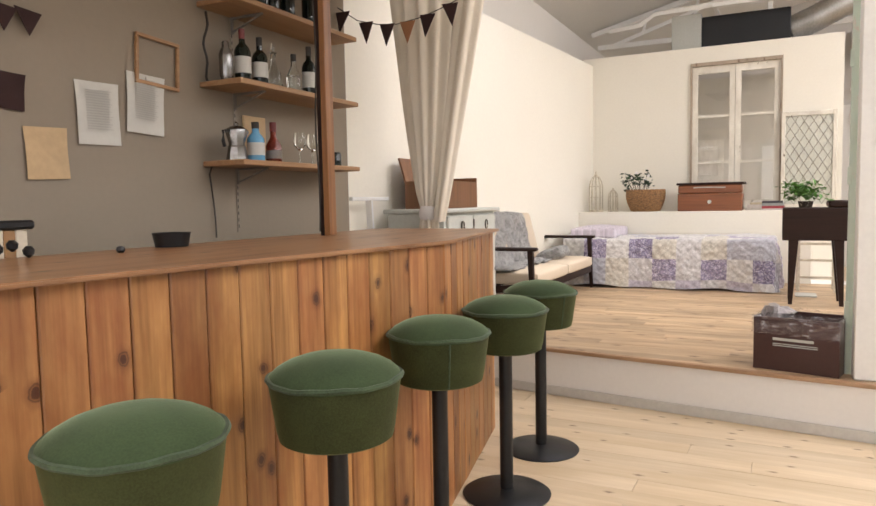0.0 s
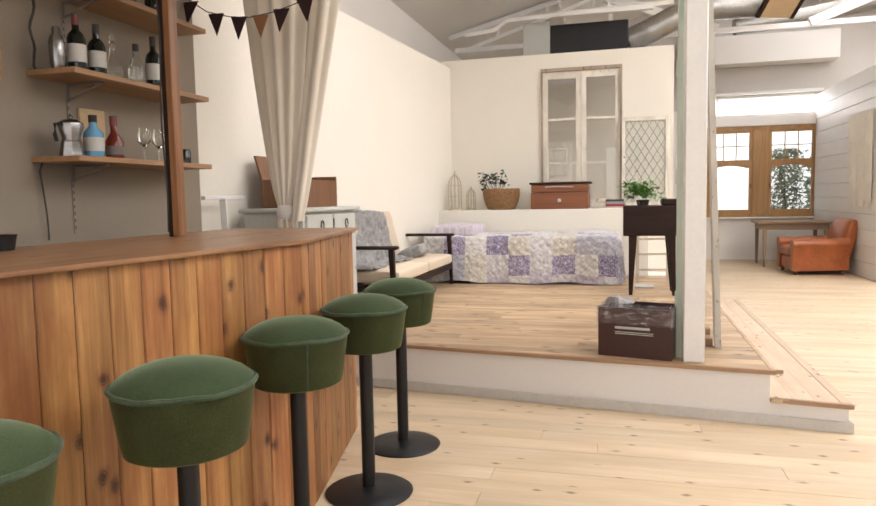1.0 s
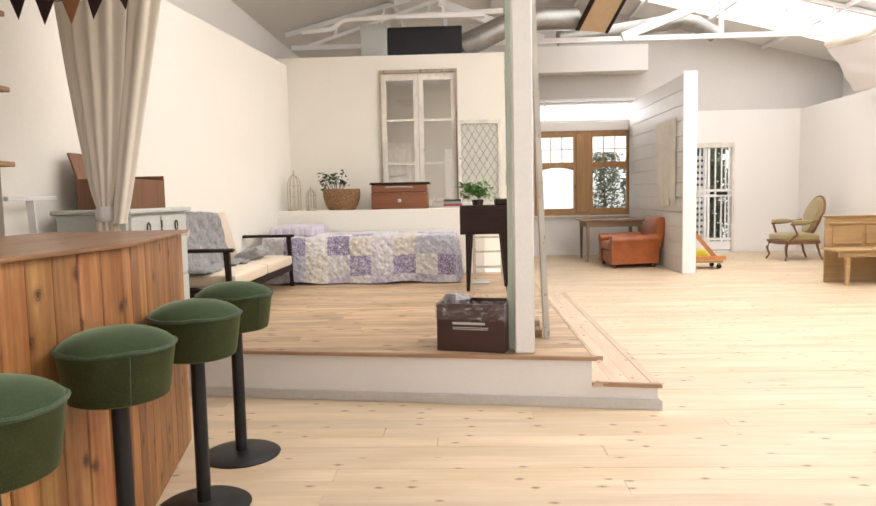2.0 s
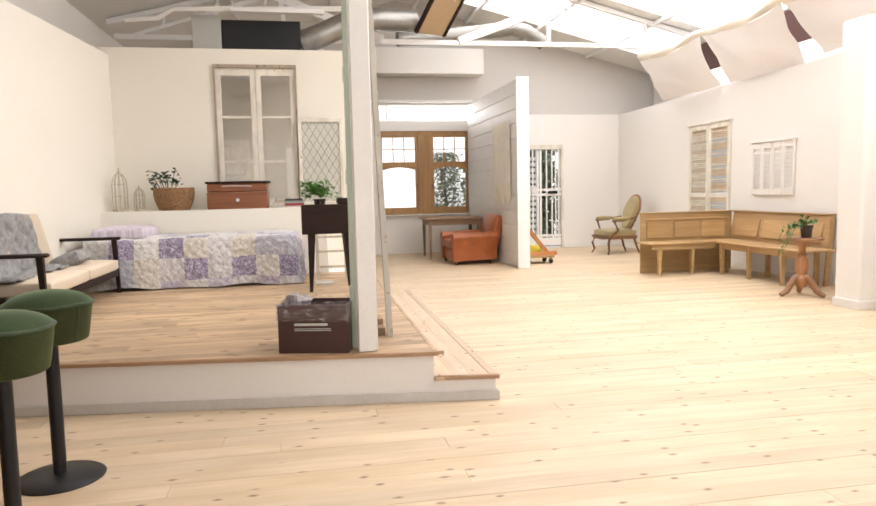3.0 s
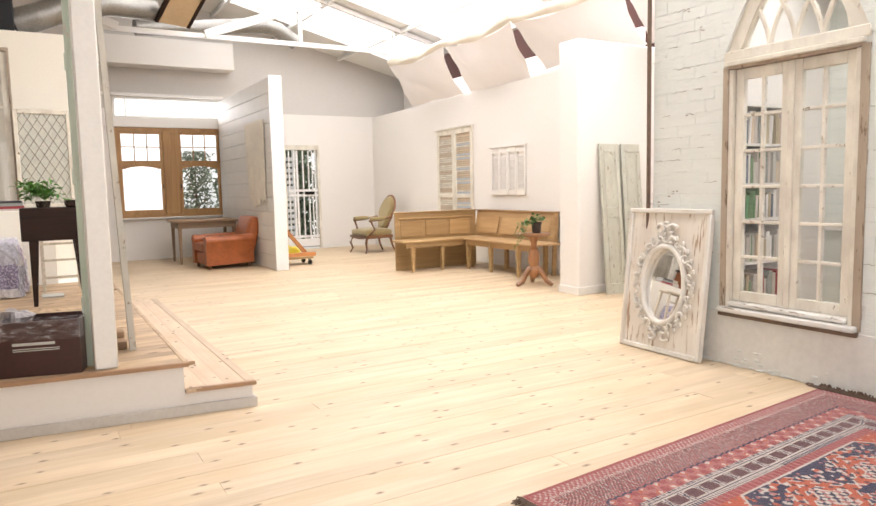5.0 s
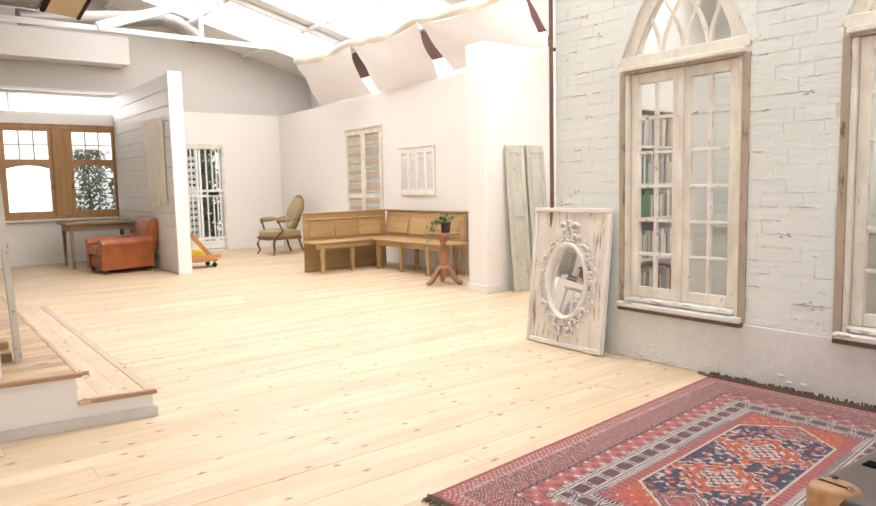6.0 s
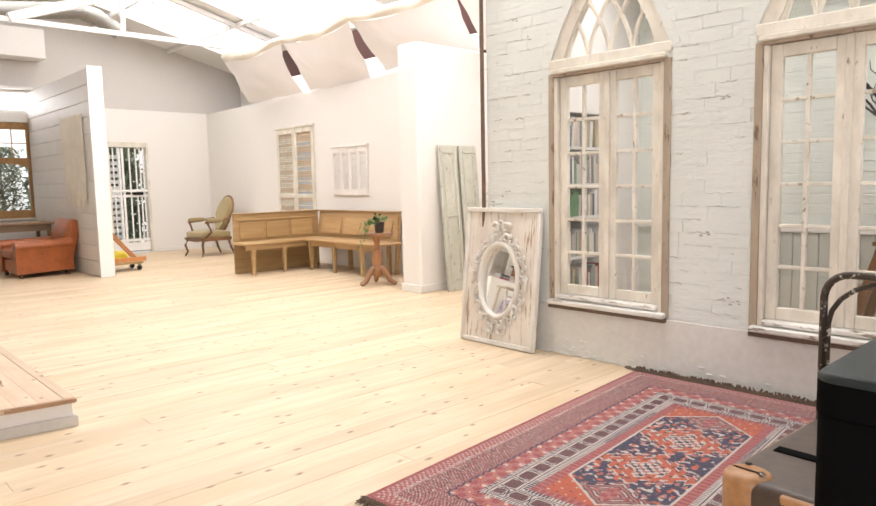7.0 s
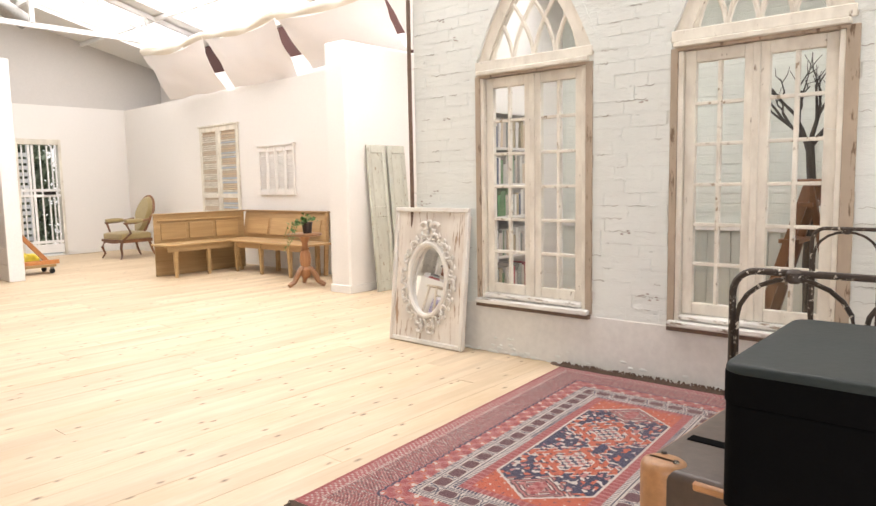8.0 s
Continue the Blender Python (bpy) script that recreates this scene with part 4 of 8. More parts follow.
def cushion_bm(x0, x1, y0, y1, z0, z1, puff=0.03, n=8):
    """A stuffed pad: rounded box with a crown."""
    bm = bmesh.new()
    box(bm, x0, x1, y0, y1, z0, z1)
    bmesh.ops.subdivide_edges(bm, edges=bm.edges[:], cuts=n, use_grid_fill=True)
    c = Vector(((x0 + x1) / 2, (y0 + y1) / 2, (z0 + z1) / 2))
    h = Vector(((x1 - x0) / 2, (y1 - y0) / 2, (z1 - z0) / 2))
    for v in bm.verts:
        d = Vector(((v.co.x - c.x) / h.x, (v.co.y - c.y) / h.y, (v.co.z - c.z) / h.z))
        k = [abs(d.x), abs(d.y), abs(d.z)]
        r = min(h) * 0.55
        far = sum(max(0, a * hh - (hh - r)) ** 2 for a, hh in zip(k, h)) ** 0.5
        if far > r:
            for ax in range(3):
                o = max(0, k[ax] * h[ax] - (h[ax] - r))
                v.co[ax] -= math.copysign(o * (1 - r / far), d[ax])
        crown = (1 - k[0] ** 2) * (1 - k[1] ** 2) if min(h) == h.z else (1 - k[1] ** 2) * (1 - k[2] ** 2)
        ax = 2 if min(h) == h.z else 0
        v.co[ax] += math.copysign(puff * crown, d[ax]) if k[ax] > 0.5 else 0
    return bm


dresser = thing("dresser", "grey white painted dresser with oval drawer pulls", "dresser", pose(-2.03, 4.26, SZ))
part("carcass", boxed(-0.46, -0.02, 0.02, 0.92, 0.1, 0.87, bevel=0.004), M_GREYPAINT, dresser)
part("top", boxed(-0.49, 0.02, 0, 0.95, 0.87, 0.9, bevel=0.008), M_GREYPAINT, dresser, "worn grey white top")
for r, (z0, z1) in enumerate(((0.7, 0.85), (0.43, 0.68), (0.14, 0.41))):
    for c, (y0, y1) in enumerate(((0.05, 0.46), (0.48, 0.89))):
        dr = part("drawer", boxed(-0.03, 0.0, y0, y1, z0, z1, bevel=0.005), M_GREYPAINT, dresser)
        ring = [(0.012, (y0 + y1) / 2 + 0.022 * math.cos(a), (z0 + z1) / 2 + 0.034 * math.sin(a)) for a in [2 * math.pi * i / 16 for i in range(17)]]
        part("pull", tube(ring, 0.005, 6), M_IRON, dr, "dark oval ring pull")
part("escutcheon", boxed(0.0, 0.006, 0.46, 0.48, 0.74, 0.82, bevel=0.003), M_IRON, dresser)
for y in (0.04, 0.88):
    for x in (-0.44, -0.04):
        part("foot", tapered(bmesh.new(), (x, y, 0), (x, y, 0.1), 0.03, 0.05), M_GREYPAINT, dresser)
chest = thing("wooden_box", "open brown wooden box with its lid tipped up", "box", pose(-2.32, 4.5, SZ + 0.9))
part("body", boxes([(-0.15, 0.15, 0, 0.012, 0, 0.2), (-0.15, 0.15, 0.6, 0.612, 0, 0.2), (-0.15, -0.138, 0.012, 0.6, 0, 0.2), (0.138, 0.15, 0.012, 0.6, 0, 0.2), (-0.138, 0.138, 0.012, 0.6, 0, 0.012)]), M_WALNUT, chest)
part("lid", bar(bmesh.new(), (-0.15, 0.306, 0.2), (-0.2, 0.306, 0.37), 0.6, 0.014), M_WALNUT, chest, "brown plank lid tipped up")
part("end_board", boxed(-0.145, 0.15, 0.613, 0.627, 0, 0.23), M_WALNUT, chest)

sofa = thing("lounge_sofa", "dark teak lounge sofa with cream cushions and grey throw", "sofa", pose(-1.85, 5.5, SZ))
L = 1.95
for y in (0.0, L):
    part("arm", boxed(-0.56, 0.05, y - 0.035, y + 0.035, 0.53, 0.56, bevel=0.01), M_DARKWOOD, sofa, "dark teak armrest")
    part("front_leg", tapered(bmesh.new(), (0.01, y, 0), (-0.01, y, 0.53), 0.03, 0.045), M_DARKWOOD, sofa)
    part("back_leg", tapered(bmesh.new(), (-0.6, y, 0), (-0.52, y, 0.55), 0.03, 0.045), M_DARKWOOD, sofa)
    part("side_rail", bar(bmesh.new(), (-0.56, y, 0.17), (0.0, y, 0.24), 0.03, 0.06), M_DARKWOOD, sofa)
part("front_rail", boxed(-0.025, 0.02, 0.03, L - 0.03, 0.17, 0.235, bevel=0.005), M_DARKWOOD, sofa)
part("back_rail", boxed(-0.56, -0.53, 0.03, L - 0.03, 0.15, 0.2, bevel=0.005), M_DARKWOOD, sofa)
for i in range(9):
    part("back_slat", bar(bmesh.new(), (-0.54, 0.15 + i * 0.205, 0.2), (-0.66, 0.15 + i * 0.205, 0.72), 0.012, 0.03), M_DARKWOOD, sofa)
part("top_rail", bar(bmesh.new(), (-0.66, 0.03, 0.73), (-0.66, L - 0.03, 0.73), 0.03, 0.05), M_DARKWOOD, sofa)
part("seat_cushion", cushion_bm(-0.5, 0.04, 0.05, L / 2, 0.235, 0.345, 0.012), M_CREAM, sofa, "cream seat cushion")
part("seat_cushion", cushion_bm(-0.5, 0.04, L / 2 + 0.004, L - 0.05, 0.235, 0.345, 0.012), M_CREAM, sofa, "cream seat cushion")
for a, b in ((0.06, L / 2), (L / 2 + 0.005, L - 0.42)):
    bm = cushion_bm(-0.06, 0.06, a, b, 0, 0.5, 0.02)
    bmesh.ops.transform(bm, matrix=pose(-0.47, 0, 0.33, 0, -14, 0), verts=bm.verts)
    part("back_cushion", bm, M_CREAM, sofa, "cream back cushion")
throw = thing("fur_throw", "grey knitted fur throw over the sofa back", "throw", pose(-1.85, 5.5, SZ))
nz = lambda p, s: noise.noise(Vector(p) * s)


def throw_fn(u, v):
    y = 0.02 + 1.15 * u + 0.05 * math.sin(5 * v)
    s = v * 1.05
    if s < 0.25:
        x, z = -0.7 + 0.02 * s, 0.56 + s
    elif s < 0.36:
        x, z = -0.69 + (s - 0.25) * 1.4, 0.83
    elif s < 0.86:
        q = s - 0.36
        x, z = -0.53 + 0.26 * q, 0.83 - 0.94 * q
    else:
        q = s - 0.86
        x, z = -0.4 + 1.0 * q, 0.375
    return (x + 0.03 + 0.04 * nz((u * 9, v * 9, 0), 1.0), y + 0.03 * nz((u * 4, v * 6, 3), 1.0), z + 0.035 * nz((u * 10, v * 10, 7), 1.0))


part("cloth", thicken(sheet(46, 44, throw_fn), 0.012), M_FUR, throw, smooth=80)
pad = thing("grey_cushion", "small grey striped cushion on the sofa", "cushion", pose(-2.08, 6.85, SZ + 0.4, 0, -20, 0))
part("pad", cushion_bm(-0.13, 0.13, -0.18, 0.18, -0.05, 0.05, 0.02), M_FUR, pad)

bed = thing("bed", "single bed made up with a lavender patchwork quilt", "bed", pose(-2.18, 7.58, SZ))
part("base", boxed(0.05, 2.0, 0.04, 0.88, 0.06, 0.3), M_DARKWOOD, bed, "dark low bed base")
for x in (0.1, 1.95):
    for y in (0.08, 0.84):
        part("leg", boxed(x - 0.03, x + 0.03, y - 0.03, y + 0.03, 0, 0.06), M_DARKWOOD, bed)
part("mattress", boxed(0.03, 2.03, 0.0, 0.9, 0.3, 0.49, bevel=0.03, seg=2), M_CREAM, bed)


def quilt_fn(u, v):
    s, t = u * 2.56, v * 1.42
    dx, dy = max(0.0, s - 2.1), max(0.0, t - 0.9)
    x = 0.0 + min(s, 2.1) + 0.08 * (1 - math.exp(-5 * dx)) + (0.05 * dx * math.sin(13 * t) if dx else 0)
    y = 0.9 - min(t, 0.92) - 0.06 * (1 - math.exp(-6 * dy)) + (0.06 * dy * math.sin(8 * s + 1) if dy else 0)
    z = 0.525 - max(dx, dy) * 0.99 - (0.02 if dx and dy else 0)
    z += 0.018 * nz((s * 3, t * 3, 1), 1.0) + (0 if dx or dy else 0.012 * nz((s * 16, t * 16, 3), 1.0))
    puff = 0.014 * nz((s * 17, t * 17, 2), 1.0) + 0.008 * nz((s * 34, t * 30, 4), 1.0)
    y -= (puff + 0.02 * nz((s * 4, t * 2, 5), 1.0)) if dy else 0
    x += (puff + 0.02 * nz((t * 4, s * 2, 9), 1.0)) if dx else 0
    if dy > 0.2:
        z += 0.06 * (dy - 0.2) * math.sin(5 * s)
    if s < 0.45:
        z += 0.05 * math.cos(s / 0.45 * math.pi / 2) * math.sin(min(1, t / 0.9) * math.pi)
    return (x, y, max(0.012, z))


quilt = part("quilt", sheet(256, 144, quilt_fn), M_QUILT, bed, "lavender, cream and white patchwork quilt", smooth=80)
random.seed(5)
PATCH = {}


def quilt_colour(p):
    i, j = divmod(p.index, 144)
    s, t = i / 256 * 2.56, j / 144 * 1.42
    key = (int(s / 0.24), int((t + 0.02) / 0.225))
    if key not in PATCH:
        PATCH[key] = random.choice(M_PRINT) if (key[0] + key[1]) % 2 else random.choice([M_PRINT[1], M_PRINT[2], M_PRINT[5], M_PRINT[3]])
    c = PATCH[key]
    w = nz((s * 60, t * 60, key[0] * 3.1), 1.0)
    q = 1.0 + (0.45 if c[2] > c[0] + 0.05 else 0.16) * w
    fleck = (0.2 if random.random() < 0.32 else -0.03) if c[2] > c[0] + 0.05 else random.uniform(-0.07, 0.04)
    stitch = 1.0 - 0.13 * max(0.0, math.cos(62 * (s + t))) ** 6 - 0.13 * max(0.0, math.cos(62 * (s - t))) ** 6
    return [min(0.8, max(0.02, k * q + fleck) * stitch) for k in c]


weave(quilt, quilt_colour)
pil = thing("pillow", "lavender print pillow at the head of the bed", "pillow", pose(-1.9, 8.05, SZ + 0.57))
pm = part("case", cushion_bm(-0.24, 0.26, -0.36, 0.36, -0.055, 0.055, 0.03, 26), M_QUILT, pil)
weave(pm, lambda p: [k * (1 + 0.35 * nz((p.center.x * 40, p.center.y * 40, 2), 1.0)) for k in (0.6, 0.54, 0.61)])




def cage(name, x, y, w, h, label):
    ob = thing(name, label, "birdcage", pose(x, y, 1.09))
    part("base", lathe([(w, 0), (w, 0.02), (w * 0.9, 0.025)], 20), M_CAGE, ob)
    for i in range(10):
        a = 2 * math.pi * i / 10
        pr_ = [(w * 0.95 * math.cos(a) * k, w * 0.95 * math.sin(a) * k, z * h) for k, z in ((1, 0.02), (1, 0.62), (0.85, 0.74), (0.5, 0.84), (0.12, 0.88))]
        part("wire", tube(pr_, 0.0045, 5), M_CAGE, ob)
    for z in (0.35, 0.62):
        part("hoop", tube([(w * 0.95 * math.cos(a), w * 0.95 * math.sin(a), z * h) for a in [2 * math.pi * i / 20 for i in range(21)]], 0.003, 5), M_CAGE, ob)
    part("finial", lathe([(0.016, 0.86 * h), (0.02, 0.89 * h), (0.007, 0.92 * h), (0.011, 0.95 * h), (0.002, h)], 12), M_CAGE, ob)
    return ob


cage("birdcage", -2.09, 8.7, 0.088, 0.51, "tall narrow wire birdcage lantern on the ledge")
cage("birdcage", -1.875, 8.68, 0.062, 0.3, "small wire birdcage lantern on the ledge")


def leaf_mesh(name, m, w=0.4):
    bm = bmesh.new()
    mid = [bm.verts.new((0, t, 0.12 * math.sin(3 * t))) for t in (0, 0.35, 0.7, 1.0)]
    lf = [bm.verts.new((-w * k, t, 0.08 + 0.1 * math.sin(3 * t))) for t, k in ((0.3, 0.8), (0.65, 0.7))]
    rt = [bm.verts.new((w * k, t, 0.08 + 0.1 * math.sin(3 * t))) for t, k in ((0.3, 0.8), (0.65, 0.7))]
    for s in (lf, rt):
        bm.faces.new((mid[0], mid[1], s[0]))
        bm.faces.new((s[0], mid[1], mid[2], s[1]))
        bm.faces.new((s[1], mid[2], mid[3]))
    return mesh_of(name, bm, m)


def foliage(parent, name, me, spots, size):
    for x, y, z in spots:
        k = size * random.uniform(0.7, 1.3)
        piece(name, me, parent, (x, y, z), (random.uniform(-0.7, 0.9), random.uniform(-0.6, 0.6), random.uniform(0, 6.28)), (k, k, k))


LEAF, FERN, DARKLEAF = leaf_mesh("leaf", M_LEAF), leaf_mesh("leaf", M_LEAF2, 0.22), leaf_mesh("leaf", plain("dark_leaf", (0.03, 0.06, 0.025), 0.5, vary=0.3), 0.5)
bk = thing("wicker_basket", "honey brown wicker basket on the ledge", "basket", pose(-1.49, 8.7, 1.09))
rows_ = 16


def basket_fn(u, v):
    a = u * 2 * math.pi
    r = 0.165 + 0.062 * math.sin(math.pi * 0.62 * v) + 0.011 * math.sin(a * 16 + math.pi * int(v * rows_))
    return (1.0 * r * math.cos(a), 0.78 * r * math.sin(a), 0.004 + 0.245 * v)


part("wall", sheet(112, rows_, basket_fn), M_WICKER, bk, smooth=0)
part("bottom", lathe([(0.15, 0.0), (0.155, 0.01)], 24, squash=0.78), M_WICKER, bk)
part("rim", tube([(0.222 * math.cos(a), 0.173 * math.sin(a), 0.252 + 0.003 * math.sin(22 * a)) for a in [2 * math.pi * i / 64 for i in range(65)]], 0.011, 7), M_WICKER, bk)
pl = thing("basket_plant", "dark leafy stems with white cotton blooms in the basket", "plant", pose(-1.55, 8.7, 1.12))
for i in range(16):
    a, r = random.uniform(0, 6.28), random.uniform(0.05, 0.2)
    tip = (-0.04 + r * math.cos(a), 0.6 * r * math.sin(a), random.uniform(0.24, 0.42))
    part("stem", tube([(0, 0, 0.0), (tip[0] * 0.5, tip[1] * 0.5, 0.2), tip], 0.003, 5), M_CABLE, pl)
    foliage(pl, "leaf", DARKLEAF, [tuple(t + random.uniform(-0.03, 0.03) for t in tip) for _ in range(7)], 0.05)
for x, z in ((-0.04, 0.42), (-0.1, 0.36), (0.1, 0.38), (0.06, 0.33)):
    part("bloom", lathe([(0.004, 0), (0.018, 0.008), (0.016, 0.024), (0.004, 0.032)], 10, at=(x, -0.05, z)), M_DRAPE, pl, "white cotton bloom")

rg = thing("gramophone_box", "mahogany gramophone box with white knob on the ledge", "gramophone", pose(-0.755, 8.7, 1.09))
part("body", boxed(-0.345, 0.345, -0.16, 0.16, 0, 0.2, bevel=0.006), M_MAHOG, rg)
part("lid", boxed(-0.34, 0.34, -0.165, 0.165, 0.203, 0.3, bevel=0.012), M_MAHOG, rg, "mahogany lid with a dark rim")
part("lid_rim", boxed(-0.36, 0.37, -0.175, 0.175, 0.3, 0.325, bevel=0.006), M_DARKWOOD, rg, "dark worn rim")
kb = lathe([(0.012, 0), (0.022, 0.006), (0.02, 0.02), (0.004, 0.026)], 16)
bmesh.ops.transform(kb, matrix=pose(0, -0.16, 0.105, 90, 0, 0), verts=kb.verts)
part("knob", kb, M_PAPER, rg, "white porcelain knob")
solid("paper_strip", thicken(sheet(10, 2, lambda u, v: ((u - 0.5) * 0.34, -0.172 - 0.004 * v, 0.262 + 0.012 * v + 0.004 * math.sin(4 * u))), 0.001), M_PAPER, "white paper strip tucked under the lid", "paper", pose(-0.755, 8.7, 1.09))
BOOKC = [(0.5, 0.46, 0.4), (0.05, 0.045, 0.05), (0.3, 0.04, 0.05), (0.28, 0.3, 0.28), (0.45, 0.38, 0.26), (0.12, 0.14, 0.2), (0.16, 0.26, 0.14), (0.55, 0.5, 0.46)]
M_BOOKS = [plain("book_cloth", c, 0.7, vary=0.15, bump=0.2) for c in BOOKC]


def book(x, y, z, w, d, h, m, rz=0.0, upright=False, group="books"):
    ob = thing("book", "worn cloth bound book", "book", pose(x, y, z, 0, 0, rz), group=group)
    part("pages", boxed(-w / 2 + 0.004, w / 2 - 0.004, -d / 2 + 0.004, d / 2, 0.003, h - 0.003), M_PAPER, ob, "cream page block")
    part("cover", boxes([(-w / 2, w / 2, -d / 2, d / 2 + 0.004, 0, 0.0028), (-w / 2, w / 2, -d / 2, d / 2 + 0.004, h - 0.0028, h), (-w / 2, w / 2, -d / 2 - 0.002, -d / 2 + 0.0035, 0.003, h - 0.003)]), m, ob)
    return ob


z = 1.09
for i, h in enumerate((0.03, 0.035, 0.025, 0.03)):
    book(-0.27 + 0.01 * i, 8.72, z, 0.22 - 0.02 * i, 0.16, h, M_BOOKS[(0, 7, 4, 0)[i]], 4 * i - 5)
    z += h
z = 1.09
for i, h in enumerate((0.02, 0.03, 0.03, 0.025)):
    book(-0.1, 8.7, z, 0.24 - 0.01 * i, 0.16, h, M_BOOKS[(7, 2, 3, 1)[i]], 3 - 3 * i)
    z += h

# old french window in the stage wall
fwin = thing("window_stage", "old grey white french window with tall panes", "window", pose(-0.525, 9.05, 1.1), kind="structure")
part("outer_frame", boxes([(-0.5, -0.476, -0.03, 0.1, 0, 1.75), (0.476, 0.5, -0.03, 0.1, 0, 1.75), (-0.476, 0.476, -0.03, 0.1, 1.71, 1.75)]), M_PEELDARK, fwin, "dark weathered outer frame")
for s in (-1, 1):
    x0, x1 = (-0.476, -0.003) if s < 0 else (0.003, 0.476)
    lf = part("casement", boxes([(x0, x0 + 0.06, 0.0, 0.045, 0, 1.708), (x1 - 0.06, x1, 0.0, 0.045, 0, 1.708), (x0 + 0.06, x1 - 0.06, 0.0, 0.045, 1.62, 1.708), (x0 + 0.06, x1 - 0.06, 0.0, 0.045, 0, 0.1), (x0 + 0.06, x1 - 0.06, 0.005, 0.04, 1.1, 1.13), (x0 + 0.06, x1 - 0.06, 0.005, 0.04, 0.55, 0.58)]), M_PEEL, fwin)
    for z0, z1 in ((0.1, 0.55), (0.58, 1.1), (1.13, 1.62)):
        pn = part("pane", boxed(x0 + 0.058, x1 - 0.058, 0.02, 0.024, z0 - 0.002, z1 + 0.002), M_GLASS, lf)
        pn.visible_shadow = False
structure("room_wall_behind", boxed(-2.4, 0.58, 10.6, 10.7, 0, 2.9), plain("grey_room_paint", (0.62, 0.58, 0.5), 0.85, vary=0.05), "grey wall of the room behind the stage", "wall")
dd = thing("door_behind", "cream panelled door seen through the old window", "door", pose(-1.15, 10.58, 0), kind="structure")
part("leaf", boxed(-0.4, 0.4, 0, 0.02, 0, 2.05), M_PEEL, dd)
for z0, z1 in ((0.2, 0.9), (1.0, 1.45), (1.55, 1.95)):
    for x0 in (-0.33, 0.03):
        part("panel", boxed(x0, x0 + 0.3, -0.012, 0.0, z0, z1, bevel=0.006), M_PEEL, dd)
M_LEAD = plain("grey_lead", (0.3, 0.28, 0.23), 0.6)
trel = thing("leaded_panel", "white framed leaded diamond window panel on the ledge", "window panel", pose(0.245, 8.98, 1.09, 4, 0, 0))
part("frame", boxes([(-0.275, -0.235, 0, 0.035, 0, 1.1), (0.235, 0.275, 0, 0.035, 0, 1.1), (-0.235, 0.235, 0, 0.035, 1.05, 1.1), (-0.235, 0.235, 0, 0.035, 0, 0.06)], 0.004), M_PEEL, trel, "white painted frame")
part("backing", boxed(-0.236, 0.236, 0.022, 0.03, 0.055, 1.055), plain("pale_green_glass", (0.62, 0.62, 0.54), 0.2, vary=0.08), trel, "pale green clouded glass")
for k in (-1, 1):
    for i in range(-6, 8):
        a, b = Vector((-0.235, 0, 0.06 + i * 0.155)), Vector((0.235, 0, 0.06 + i * 0.155 + 0.47 * 1.65))
        if k < 0:
            a.x, b.x = 0.235, -0.235
        t0, t1 = max(0, (0.06 - a.z) / (b.z - a.z)), min(1, (1.05 - a.z) / (b.z - a.z))
        if t1 - t0 > 0.03:
            p, q = a.lerp(b, t0), a.lerp(b, t1)
            part("lead", bar(bmesh.new(), (p.x, 0.014 + 0.004 * (k > 0), p.z), (q.x, 0.014 + 0.004 * (k > 0), q.z), 0.0045, 0.006), M_LEAD, trel)

con = thing("record_console", "dark teak record console on tapered legs", "console", pose(0.24, 6.78, SZ))
part("cabinet", boxed(-0.25, 0.25, 0, 0.42, 0.56, 0.84, bevel=0.008), M_DARKWOOD, con)
part("raised_lid", boxed(0.1, 0.25, 0.0, 0.42, 0.842, 0.9, bevel=0.012), M_DARKWOOD, con)
for x, dx in ((-0.16, -0.02), (0.18, 0.03)):
    for y in (0.05, 0.37):
        part("leg", tapered(bmesh.new(), (x + dx, y, 0), (x, y, 0.56), 0.032, 0.075), M_DARKWOOD, con)
fern = thing("fern", "small bright green fern on the console", "plant", pose(0.17, 6.98, SZ + 0.84))
part("pot", lathe([(0.05, 0), (0.06, 0.05), (0.062, 0.055)], 18), M_IRON, fern)
for i in range(38):
    a, r = random.uniform(0, 6.28), random.uniform(0.08, 0.2)
    tip = (r * math.cos(a) - 0.03, r * math.sin(a) * 0.8, random.uniform(0.06, 0.24))
    pts = [(tip[0] * k, tip[1] * k, 0.07 + (tip[2] - 0.07) * k + 0.05 * math.sin(math.pi * k)) for k in (0, 0.35, 0.7, 1)]
    part("frond", tube(pts, 0.0015, 4), M_LEAF2, fern)
    for k in range(5):
        foliage(fern, "leaf", FERN, [tuple(Vector(pts[1]).lerp(Vector(pts[3]), k / 4))], 0.07)
stp = thing("step_stool", "pale wooden step stool behind the console", "step stool", pose(0.3, 7.75, SZ))
for x in (-0.16, 0.16):
    for y, dy in ((0.0, 0.06), (0.3, -0.06)):
        part("leg", bar(bmesh.new(), (x, y, 0), (x, y + dy, 0.6), 0.03, 0.022), M_CAGE, stp)
